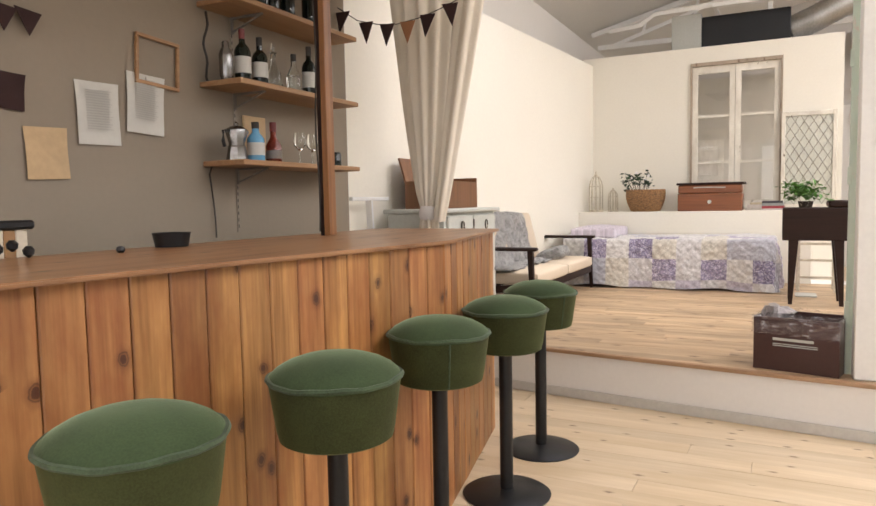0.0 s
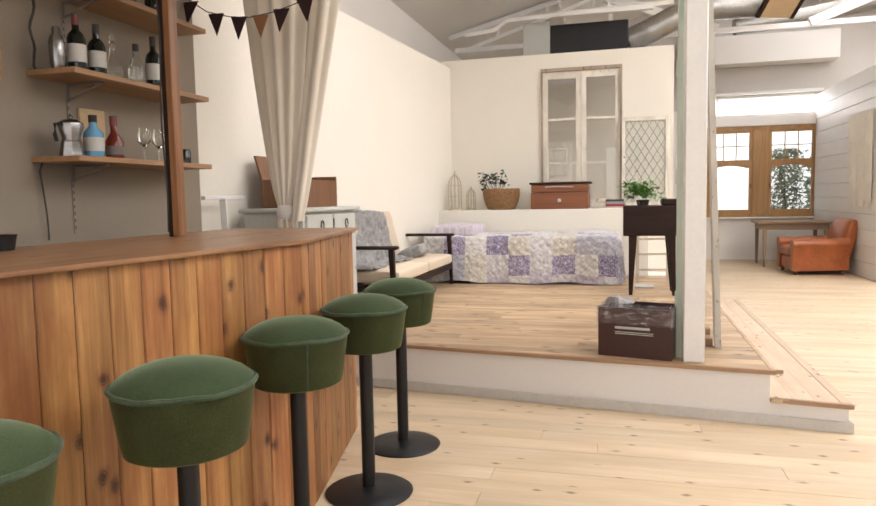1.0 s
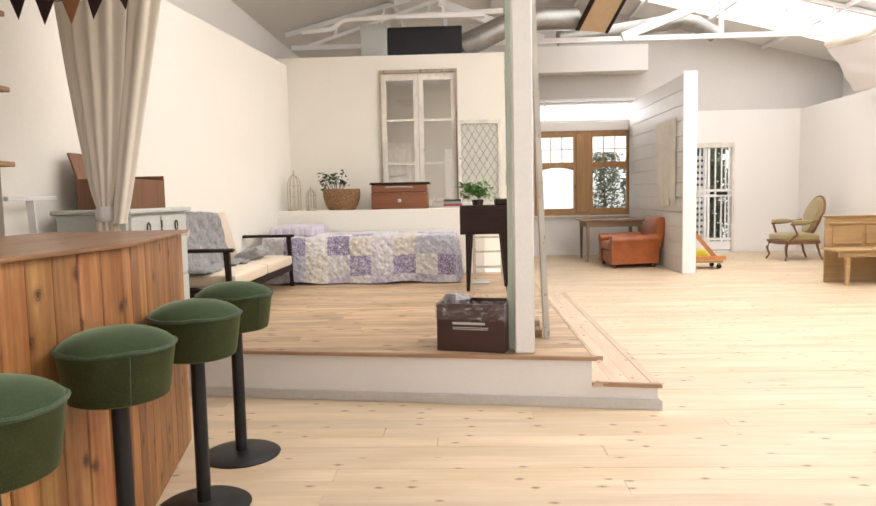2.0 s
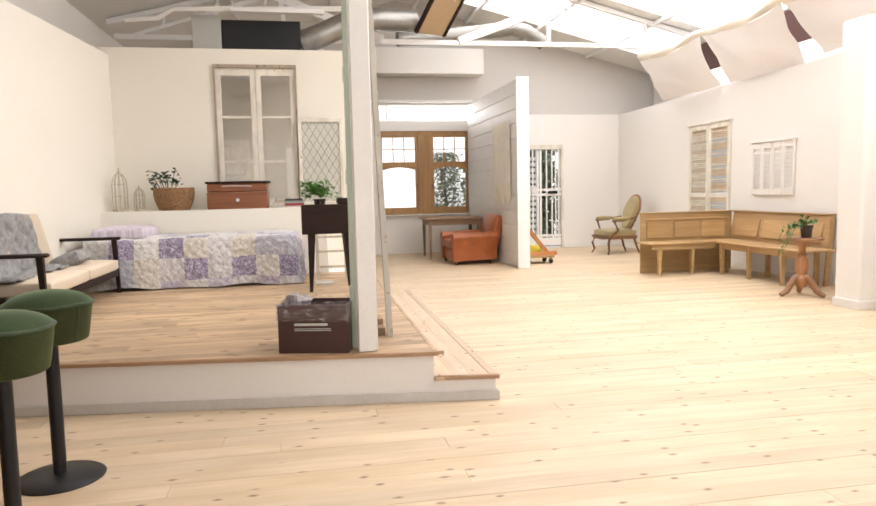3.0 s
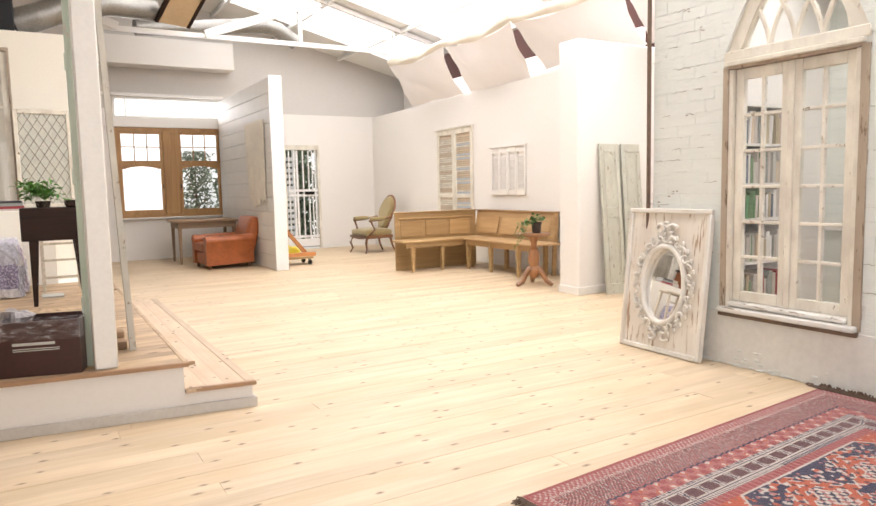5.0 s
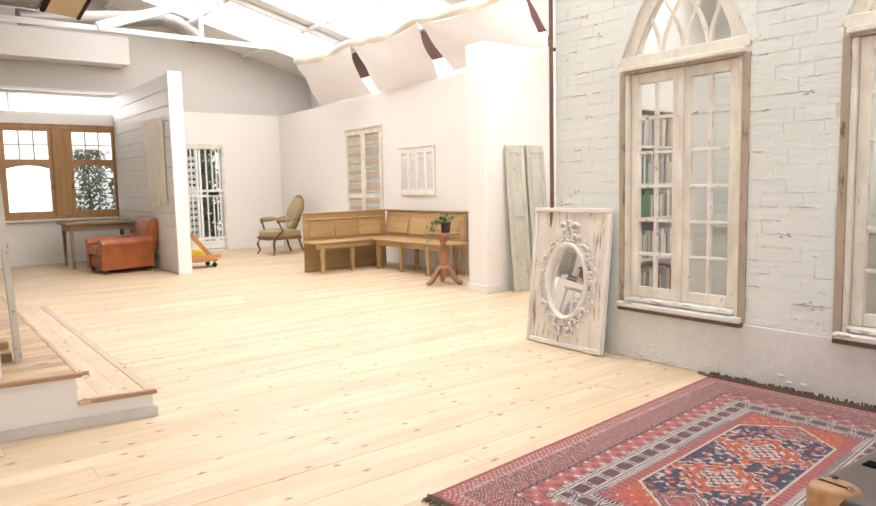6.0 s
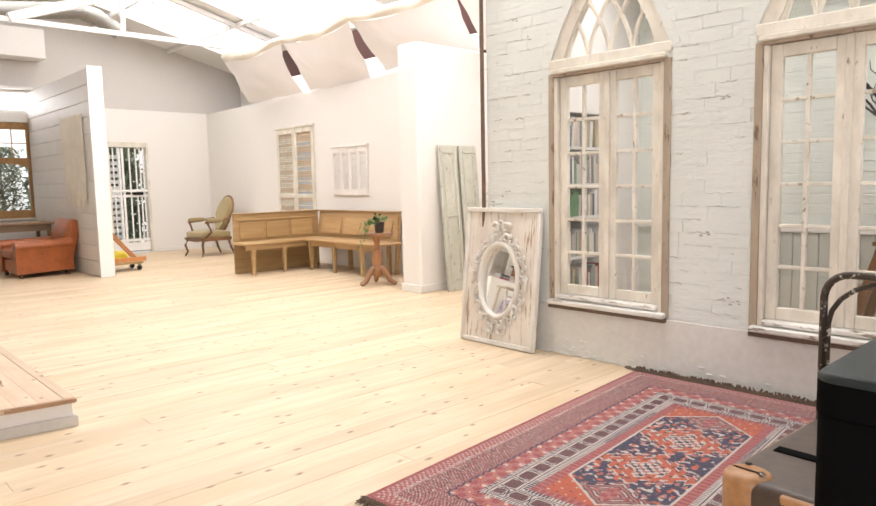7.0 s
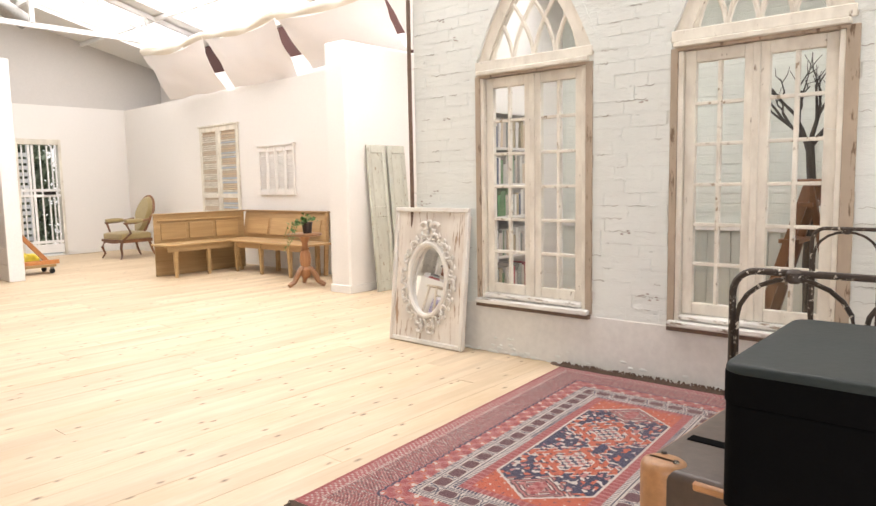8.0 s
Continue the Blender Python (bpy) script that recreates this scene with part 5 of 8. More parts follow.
for z in (0.13, 0.3, 0.46):
    part("rung", boxed(-0.16, 0.16, 0.01, 0.04, z, z + 0.022, bevel=0.003), M_CAGE, stp)
part("seat", boxed(-0.19, 0.19, 0.02, 0.29, 0.6, 0.63, bevel=0.006), M_CAGE, stp)
solid("magazine", boxed(-0.09, 0.09, -0.12, 0.12, 0, 0.012), M_PAPER, "pale magazine lying on the stage boards", "magazine", pose(0.2, 7.45, SZ))

M_BIN = plain("brown_corrugated_plastic", (0.05, 0.017, 0.013), 0.45, vary=0.15, bump=0.15)
M_LINER, ln, ll, lb = nodes_of("clear_plastic_film")
lb.inputs["Base Color"].default_value = (0.75, 0.72, 0.72, 1)
lb.inputs["Alpha"].default_value, lb.inputs["Roughness"].default_value = 0.13, 0.12
# noisy alpha makes pale patches, painted highlights on the crinkled film
la = ramp(ln, ll, noise_node(ln, ll, coords(ln, ll, (22, 22, 60)), 1.0, 5, 0.65), [(0.5, (0.04, 0.04, 0.04)), (0.7, (0.5, 0.5, 0.5))])
ll.new(la, lb.inputs["Alpha"])
binb = thing("waste_bin", "brown box bin with a clear plastic liner", "bin", pose(0.055, 4.212, SZ, 0, 0, -14.5))
part("body", boxes([(-0.21, 0.21, 0, 0.012, 0, 0.29), (-0.21, 0.21, 0.268, 0.28, 0, 0.29), (-0.21, -0.198, 0.012, 0.268, 0, 0.29), (0.198, 0.21, 0.012, 0.268, 0, 0.29), (-0.198, 0.198, 0.012, 0.268, 0, 0.012)]), M_BIN, binb)


def liner_fn(u, v):
    a = u * 2 * math.pi
    c, s = math.cos(a), math.sin(a)
    k = 1 / max(abs(c), abs(s))
    z = 0.195 + 0.115 * v
    off = 0.006 + 0.008 * (nz((c * 4, s * 4, v * 5), 1.6) + 0.6)
    if v > 0.8:
        off -= (v - 0.8) * 0.1
    return ((0.21 + off) * max(-1, min(1, c * k)), 0.14 + (0.14 + off) * max(-1, min(1, s * k)), z + 0.016 * nz((c * 5, s * 5, v * 3), 1.4))


part("liner", sheet(150, 14, liner_fn), M_LINER, binb, "crinkled clear plastic liner", smooth=80)
part("handle_hole", boxed(-0.04, 0.04, -0.0035, 0.0, 0.225, 0.243, bevel=0.001), M_LINER, binb)
for i, (w, z, h) in enumerate(((0.2, 0.166, 0.014), (0.22, 0.146, 0.004), (0.22, 0.136, 0.004))):
    part("print_bar", boxed(-0.11, -0.11 + w, -0.003, 0.0, z, z + h), M_GREYPAINT, binb, "pale printed bar")

bm = lathe([(0.02, 0.0), (0.075, 0.012), (0.085, 0.04), (0.06, 0.07), (0.01, 0.08)], 24, at=(-0.13, 0.16, 0.262))
for v in bm.verts:
    c = Vector((-0.13, 0.16, 0.3))
    v.co += (v.co - c) * (0.6 * nz(tuple(v.co * 22), 1.0))
part("bag_edge", bm, plain("grey_crumpled_film", (0.34, 0.31, 0.31), 0.3, vary=0.4, big=30, bump=0.5), binb, "crumpled grey bag edge", smooth=0)

pst = thing("painted_post", "chipped white square timber post on the stage", "post", pose(0.378, 4.21, SZ))
part("shaft", boxed(-0.058, 0.058, -0.058, 0.058, 0, 4.2, bevel=0.007), M_TRIM, pst)
gb = thing("green_board", "mint green painted board fixed beside the post", "board", pose(0.306, 4.29, SZ))
part("plank", boxed(-0.016, 0.016, -0.012, 0.012, 0, 4.1, bevel=0.003), M_GREENBOARD, gb)
for z in (0.3, 1.0, 1.6, 2.1):
    part("hinge", boxed(-0.024, -0.004, -0.018, -0.012, z, z + 0.09, bevel=0.002), M_GREENBOARD, gb)
lad = thing("wooden_ladder", "old paint splashed wooden ladder leaning on the post", "ladder", pose(0, 0, SZ))
M_LAD = peeling("weathered_ladder_paint", (0.6, 0.57, 0.5), (0.25, 0.19, 0.13), 0.6)
for y, dx in ((4.58, 0.0), (4.95, 0.036)):
    part("rail", bar(bmesh.new(), (0.556 + dx, y, 0), (0.462 + dx, y, 2.75), 0.055, 0.034), M_LAD, lad)
for i in range(10):
    z = 0.22 + i * 0.26
    x = 0.556 - 0.094 * z / 2.75
    part("rung", tube([(x, 4.58, z), (x + 0.036, 4.95, z)], 0.013, 8), M_LAD, lad)
brace = thing("ladder_rest", "grey wooden block holding the ladder foot", "block", pose(0.5, 4.63, SZ))
part("block", boxed(-0.05, 0.03, -0.02, 0.25, 0, 0.05, bevel=0.004), M_TABLE, brace)
part("cleat", boxed(-0.05, 0.03, 0.1, 0.2, 0.05, 0.09, bevel=0.004), M_TABLE, brace)

# ---- far end of the room ----
random.seed(21)
win = thing("window_far", "golden oak casement window with arched lower panes", "window", pose(1.45, GABLE, 0.76), kind="structure")
part("outer_frame", boxes([(0, 0.05, -0.02, 0.12, 0.03, 1.69), (1.86, 1.91, -0.02, 0.12, 0.03, 1.69), (0.05, 1.86, -0.02, 0.12, 1.62, 1.69), (0.05, 1.86, -0.02, 0.12, 0.03, 0.08)]), M_OAKWIN, win)
part("mullion", boxed(0.82, 1.09, -0.025, 0.12, 0.08, 1.62, bevel=0.008), M_OAKWIN, win, "broad oak mullion")
part("window_sill", boxed(-0.03, 1.95, -0.09, 0.0, 0.0, 0.03, bevel=0.006), M_TRIM, win, "white painted sill")
for x0, x1 in ((0.05, 0.82), (1.09, 1.86)):
    sash = part("sash", boxes([(x0, x0 + 0.055, 0, 0.05, 0.08, 1.62), (x1 - 0.055, x1, 0, 0.05, 0.08, 1.62), (x0 + 0.055, x1 - 0.055, 0, 0.05, 1.57, 1.62), (x0 + 0.055, x1 - 0.055, 0, 0.05, 0.08, 0.17), (x0 + 0.055, x1 - 0.055, 0, 0.05, 0.98, 1.08)]), M_OAKWIN, win)
    bm = bmesh.new()
    n9 = 10
    for i in range(n9):
        a, b = x0 + 0.055 + (x1 - x0 - 0.11) * i / n9, x0 + 0.055 + (x1 - x0 - 0.11) * (i + 1) / n9
        k = abs((i + 0.5) / n9 - 0.5) * 2
        box(bm, a, b, 0.004, 0.046, 0.98 - 0.06 * k * k - 0.004, 0.98)
    part("arch_rail", bm, M_OAKWIN, sash)
    wcol = (x1 - x0 - 0.11) / 3
    for i in (1, 2):
        part("glazing_bar", boxed(x0 + 0.055 + wcol * i - 0.008, x0 + 0.055 + wcol * i + 0.008, 0.012, 0.04, 1.08, 1.57), M_OAKWIN, sash)
    part("glazing_bar", boxed(x0 + 0.055, x1 - 0.055, 0.014, 0.038, 1.325, 1.341), M_OAKWIN, sash)
    for z0, z1 in ((0.17, 0.985), (1.08, 1.57)):
        pn = part("pane", boxed(x0 + 0.05, x1 - 0.05, 0.024, 0.028, z0, z1), M_GLASS, sash)
        pn.visible_shadow = False
    part("handle", boxed(x1 - 0.035 if x0 < 0.5 else x0 + 0.015, x1 - 0.02 if x0 < 0.5 else x0 + 0.03, -0.02, 0, 0.56, 0.64, bevel=0.003), M_IRON, sash, "dark iron catch")
fan = thing("window_fanlight", "white framed strip window above the casement", "window", pose(1.45, GABLE, 2.62), kind="structure")
part("frame", boxes([(0, 0.04, 0.0, 0.1, 0, 0.38), (1.87, 1.91, 0.0, 0.1, 0, 0.38), (0.04, 1.87, 0.0, 0.1, 0.34, 0.38), (0.04, 1.87, 0.0, 0.1, 0, 0.04), (0.2, 0.23, 0.01, 0.09, 0.04, 0.34)]), M_TRIM, fan)
for z in (0.13, 0.22, 0.3):
    part("louvre", boxed(0.04, 1.87, 0.06, 0.1, z, z + 0.008), M_GREYPAINT, fan)
part("head_ledge", boxed(-0.45, 1.95, -0.1, 0.0, 0.39, 0.44, bevel=0.004), M_TRIM, fan)
part("lintel", boxed(-0.45, 1.97, -0.05, 0.0, -0.17, 0.0, bevel=0.004), M_WALL2, fan)
part("jamb", boxed(1.935, 1.985, -0.05, 0.0, -1.86, -0.172, bevel=0.004), M_WALL2, fan)

gate = thing("gate_door", "white barred security gate with a dark lock", "gate", pose(4.57, GABLE, 0.0), kind="structure")
part("frame", boxes([(0, 0.05, -0.03, 0.1, 0.02, 2.16), (0.73, 0.78, -0.03, 0.1, 0.02, 2.16), (0.05, 0.73, -0.03, 0.1, 2.06, 2.16)], 0.004), M_PEEL, gate, "pale peeling door frame")
for x in (0.12, 0.24, 0.3, 0.42, 0.54, 0.62, 0.68):
    part("bar", boxed(x - (0.03 if x in (0.24, 0.3) else 0.012), x + 0.012, 0.0, 0.025, 0.06, 2.05), M_STEEL, gate)
for z in (0.06, 0.24, 1.1, 1.2):
    part("rail", boxed(0.05, 0.73, -0.004, 0.029, z, z + (0.16 if z < 0.2 else 0.05), bevel=0.003), M_STEEL, gate)
part("lock", boxed(0.44, 0.64, -0.03, -0.006, 1.14, 1.2, bevel=0.004), M_BLACK, gate, "black lock case")
lou = thing("garden_shutter", "white slatted shutter standing in the garden", "shutter", pose(4.85, 15.4, -0.3))
for i in range(16):
    part("slat", boxed(-0.3, 0.42, 0, 0.03, 0.25 + i * 0.13, 0.33 + i * 0.13), M_STEEL, lou)
part("frame", boxes([(-0.36, -0.3, 0, 0.04, 0, 2.5), (0.42, 0.48, 0, 0.04, 0, 2.5)]), M_STEEL, lou)


def shrub(x, y, z, w, h, n, m, label, size=0.07):
    ob = thing("shrub", label, "shrub", pose(x, y, z))
    part("trunk", tube([(0, 0, 0), (0.03, 0, h * 0.5), (0, 0.02, h * 0.9)], 0.03, 7, taper=0.4), M_WALNUT, ob)
    for i in range(9):
        a = i * 2.4
        part("limb", tube([(0.01, 0, h * (0.2 + 0.06 * i)), (w * 0.7 * math.cos(a), w * 0.5 * math.sin(a), h * (0.35 + 0.07 * i))], 0.012, 5, taper=0.4), M_WALNUT, ob)
    bm = bmesh.new()
    for i in range(n):
        a, r, q = random.uniform(0, 6.28), random.random() ** 0.5, random.random()
        rr = w * r * (1 - 0.6 * abs(q - 0.45) ** 1.5) * (0.75 + 0.25 * math.sin(3 * a + 7 * q))
        p = Vector((rr * math.cos(a), 0.7 * rr * math.sin(a), h * (0.1 + 0.95 * q)))
        d1 = Vector((random.uniform(-1, 1), random.uniform(-1, 1), random.uniform(-0.6, 1))).normalized() * size * random.uniform(0.7, 1.3)
        d2 = d1.cross(Vector((random.uniform(-1, 1), random.uniform(-1, 1), random.uniform(-1, 1)))).normalized() * size * 0.3
        v = [bm.verts.new(p + o) for o in (d1 * -1, d2, d1, d2 * -1)]
        bm.faces.new(v)
    tagged(part("crown", bm, m, ob, smooth=0), kind="stuff")
    return ob


M_GARDEN = plain("grey_green_leaves", (0.24, 0.28, 0.18), 0.55, vary=0.35, big=3)
shrub(3.15, 15.6, -0.3, 0.6, 2.3, 2600, M_GARDEN, "grey green leafy shrub outside the window", 0.06)
shrub(5.6, 16.6, -0.3, 0.9, 2.6, 3200, M_GARDEN, "dark green shrub outside the gate", 0.13)
shrub(4.4, 16.8, -0.3, 0.6, 2.4, 2400, M_GARDEN, "dark green shrub beyond the gate", 0.13)

# plank partition on the floor
pt = structure("partition", boxed(3.315, 3.45, 10.53, 13.86, 0.0, 2.95), M_TRIM, "white plank clad freestanding partition")
part("end_post", boxed(3.285, 3.485, 10.48, 10.53, 0.0, 2.98, bevel=0.004), M_STEEL, pt, "bright white end board")
plank = mesh_of("plank", boxed(-0.009, 0.009, 0, 3.33, 0, 0.226, bevel=0.004), plain("white_shiplap_paint", (0.78, 0.76, 0.72), 0.55, vary=0.06, scatter=5.0, bump=0.2), 0)
for i in range(13):
    piece("plank", plank, pt, (3.306, 10.531, 0.005 + i * 0.2275), (0, 0, 0), (1, 1, 0.978))
cloth = thing("canvas_hanging", "torn cream canvas hanging on the plank partition", "hanging", pose(3.29, 10.75, 0))


def torn(u, v):
    zb = 0.95 + 0.25 * abs(nz((u * 5, 0.4, 0), 1.0)) + 0.3 * (u - 0.5) ** 2
    z = 2.36 - (2.36 - zb) * v
    return (-0.012 - 0.02 * abs(nz((u * 3, v * 3, 5), 1.0)), 0.08 + 1.1 * u * (1 - 0.12 * v) + 0.03 * nz((v * 5, u, 1), 1.0), z)


part("cloth", thicken(sheet(34, 30, torn), 0.003), plain("aged_canvas", (0.84, 0.79, 0.69), 0.95, vary=0.12, big=4, bump=0.5), cloth, smooth=80)
tr = thing("castor_trolley", "low timber trolley with castors and an orange brace", "trolley", pose(3.72, 11.2, 0))
part("deck", boxed(-0.22, 0.36, -0.2, 0.2, 0.1, 0.14, bevel=0.004), M_BENCH, tr)
for x in (-0.17, 0.31):
    for y in (-0.16, 0.16):
        w = lathe([(0.012, -0.013), (0.036, -0.013), (0.04, 0), (0.036, 0.013), (0.012, 0.013)], 14)
        bmesh.ops.transform(w, matrix=pose(x, y, 0.04, 90, 0, 0), verts=w.verts)
        wh = part("castor", w, M_BLACK, tr, "black rubber castor")
        part("fork", boxed(x - 0.02, x + 0.02, y - 0.02, y + 0.02, 0.07, 0.1), M_CHROME, wh)
M_ORANGE = wood("orange_pine", (0.55, 0.24, 0.08), (0.42, 0.16, 0.05), "z", 0.5)
part("brace", bar(bmesh.new(), (0.3, -0.1, 0.14), (-0.2, -0.1, 0.75), 0.04, 0.06), M_ORANGE, tr, "orange pine brace")
part("cross_piece", boxed(-0.22, 0.42, -0.16, -0.12, 0.14, 0.2, bevel=0.003), M_ORANGE, tr)
rag = thing("yellow_sack", "crumpled yellow plastic sack on the trolley", "sack", pose(3.78, 11.3, 0.142))
bm = lathe([(0.1, 0), (0.17, 0.02), (0.18, 0.08), (0.12, 0.14), (0.03, 0.16)], 20, squash=0.5)
for v in bm.verts:
    v.co += v.co.normalized() * 0.03 * nz(tuple(v.co * 12), 1.0)
part("sack", bm, plain("yellow_plastic", (0.7, 0.55, 0.04), 0.4, vary=0.1), rag)

tab = thing("work_table", "grey brown wooden table under the window", "table", pose(2.2, 12.5, 0))
part("tabletop", boxed(-0.04, 1.05, -0.04, 0.8, 0.72, 0.755, bevel=0.005), M_TABLE, tab)
part("apron", boxes([(0.02, 1.0, 0.0, 0.02, 0.62, 0.72), (0.02, 1.0, 0.72, 0.74, 0.62, 0.72), (0.02, 0.04, 0.02, 0.72, 0.62, 0.72), (0.98, 1.0, 0.02, 0.72, 0.62, 0.72)]), M_TABLE, tab)
for x in (0.05, 0.97):
    for y in (0.03, 0.71):
        part("leg", tapered(bmesh.new(), (x, y, 0), (x, y, 0.72), 0.032, 0.058), M_TABLE, tab)

club = thing("club_chair", "worn tan leather club chair facing the table", "armchair", pose(2.8, 11.75, 0, 0, 0, 4))
part("seat_base", boxed(-0.38, 0.34, -0.28, 0.28, 0.06, 0.28, bevel=0.03, seg=2), M_LEATHER, club)
part("seat_cushion", cushion_bm(-0.42, 0.2, -0.27, 0.27, 0.27, 0.42, 0.02), M_LEATHER, club)
for s in (-1, 1):
    bm = bmesh.new()
    n7 = 14
    prof = [(0.0, 0.06), (0.0, 0.42)] + [(0.075 + 0.09 * math.cos(a), 0.455 + 0.075 * math.sin(a)) for a in [math.pi * (1.15 - 1.3 * i / n7) for i in range(n7 + 1)]] + [(0.14, 0.4), (0.14, 0.06)]
    ra = [bm.verts.new((-0.41, s * (0.27 + p), z)) for p, z in prof]
    rb = [bm.verts.new((0.36, s * (0.27 + p), z + 0.02)) for p, z in prof]
    for i in range(len(prof)):
        bm.faces.new((ra[i], ra[(i + 1) % len(prof)], rb[(i + 1) % len(prof)], rb[i]))
    bm.faces.new(ra)
    bm.faces.new(rb[::-1])
    part("arm", bm, M_LEATHER, club, "rolled leather arm")
bm = cushion_bm(-0.09, 0.09, -0.36, 0.36, 0, 0.62, 0.03)
bmesh.ops.transform(bm, matrix=pose(0.3, 0, 0.22, 0, 16, 0), verts=bm.verts)
part("backrest", bm, M_LEATHER, club, "dark worn leather backrest")
for x in (-0.34, 0.3):
    for s in (-0.33, 0.33):
        part("foot", lathe([(0.02, 0), (0.03, 0.03), (0.024, 0.06)], 12, at=(x, s, 0)), M_WALNUT, club)

arm = thing("antique_armchair", "antique walnut armchair in gold olive plush", "armchair", pose(5.8, 12.35, 0, 0, 0, -84))
part("seat", cushion_bm(-0.3, 0.3, -0.3, 0.28, 0.33, 0.45, 0.03), M_OLIVE, arm, "gold olive plush seat")
bm = bmesh.new()
for i in range(14):
    u = i / 13 * 2 - 1
    box(bm, 0.3 * u - 0.024, 0.3 * u + 0.024, -0.315, -0.285, 0.27 + 0.03 * u * u, 0.34)
part("seat_rail", bm, M_WALNUT, arm, "carved walnut seat rail")
part("side_rail", boxes([(-0.31, -0.28, -0.29, 0.28, 0.28, 0.34), (0.28, 0.31, -0.29, 0.28, 0.28, 0.34), (-0.28, 0.28, 0.25, 0.28, 0.28, 0.34)]), M_WALNUT, arm)


def oval(bm, w, h, cz, depth, y0):
    pts = []
    for i in range(28):
        a = 2 * math.pi * i / 28
        k = 1.0 if math.sin(a) > 0 else 0.82
        pts.append((w * k * math.cos(a), cz + h * math.sin(a)))
    f = [bm.verts.new((x, y0, z)) for x, z in pts]
    g = [bm.verts.new((x * 0.8, y0 - depth, cz + (z - cz) * 0.85)) for x, z in pts]
    b = [bm.verts.new((x, y0 + 0.03, z)) for x, z in pts]
    for i in range(28):
        j = (i + 1) % 28
        bm.faces.new((f[i], f[j], g[j], g[i]))
        bm.faces.new((b[i], f[i], f[j], b[j]))
    bm.faces.new(g)
    bm.faces.new(b[::-1])
    return bm


bm = oval(bmesh.new(), 0.235, 0.36, 0.0, 0.06, 0.0)
bmesh.ops.transform(bm, matrix=pose(0, 0.33, 0.74, -19, 0, 0), verts=bm.verts)
part("back_pad", bm, M_OLIVE, arm, "oval gold olive plush back")
ringp = []
for i in range(33):
    a = 2 * math.pi * i / 32
    k = 1.0 if math.sin(a) > 0 else 0.82
    ringp.append(pose(0, 0.33, 0.74, -19, 0, 0) @ Vector((0.26 * k * math.cos(a), 0.01, 0.37 * math.sin(a))))
part("back_frame", tube(ringp, 0.022, 8), M_WALNUT, arm, "carved walnut back frame")
for s in (-1, 1):
    part("arm_support", tube([(s * 0.29, -0.26, 0.33), (s * 0.33, -0.14, 0.45), (s * 0.31, -0.2, 0.6), (s * 0.3, -0.22, 0.63)], 0.02, 7), M_WALNUT, arm)
    part("arm_rail", tube([(s * 0.3, -0.24, 0.62), (s * 0.31, 0.0, 0.63), (s * 0.24, 0.28, 0.68)], 0.02, 7), M_WALNUT, arm)
    part("arm_pad", cushion_bm(s * 0.305 - 0.045, s * 0.305 + 0.045, -0.22, 0.1, 0.63, 0.69, 0.01, 4), M_OLIVE, arm)
    part("front_leg", tube([(s * 0.27, -0.28, 0.3), (s * 0.3, -0.32, 0.2), (s * 0.27, -0.29, 0.08), (s * 0.3, -0.33, 0.0)], 0.028, 8, taper=0.55), M_WALNUT, arm)
    part("back_leg", tube([(s * 0.22, 0.27, 0.3), (s * 0.23, 0.32, 0.12), (s * 0.24, 0.38, 0.0)], 0.024, 8, taper=0.7), M_WALNUT, arm)

# corner bench
ba = thing("corner_bench", "pine corner bench with panelled back against the wall", "bench", pose(0, 0, 0))
M_BENCHY = wood("waxed_pine_bench_side", (0.5, 0.33, 0.16), (0.34, 0.2, 0.085), "y", 0.42, spread=0.12)
part("long_seat", boxed(4.68, 6.14, 8.88, 9.27, 0.435, 0.462, bevel=0.006), M_BENCH, ba)
part("long_apron", boxed(4.74, 6.06, 8.91, 8.935, 0.36, 0.435), M_BENCH, ba)
part("long_back", boxed(4.75, 6.2, 9.285, 9.31, 0.0, 0.855, bevel=0.004), M_BENCH, ba, "panelled pine back board")
for x0 in (4.84, 5.27, 5.7):
    part("panel", boxed(x0, x0 + 0.38, 9.268, 9.285, 0.5, 0.74, bevel=0.006), M_BENCH, ba)
part("back_moulding", boxed(4.8, 6.15, 9.262, 9.285, 0.765, 0.785, bevel=0.004), M_BENCH, ba)
part("long_cap", boxed(4.73, 6.22, 9.26, 9.325, 0.855, 0.875, bevel=0.005), M_BENCH, ba)
for x in (4.86, 5.36, 5.9):
    part("leg", tapered(bmesh.new(), (x, 8.94, 0), (x, 8.94, 0.44), 0.034, 0.06), M_BENCH, ba)
part("short_seat", boxed(5.68, 6.14, 7.15, 8.875, 0.435, 0.462, bevel=0.006), M_BENCHY, ba)
part("short_apron", boxed(5.72, 5.745, 7.22, 8.84, 0.36, 0.435), M_BENCHY, ba)
for k in range(3):
    y0 = 7.42 + k * 0.6
    bm = bar(bmesh.new(), (6.145, y0 + 0.27, 0.52), (6.205, y0 + 0.27, 0.76), 0.52, 0.014)
    part("panel", bm, M_BENCHY, ba)
part("short_back", bar(bmesh.new(), (6.165, 8.29, 0.462), (6.235, 8.29, 0.855), 1.94, 0.024), M_BENCHY, ba, "panelled pine back board")
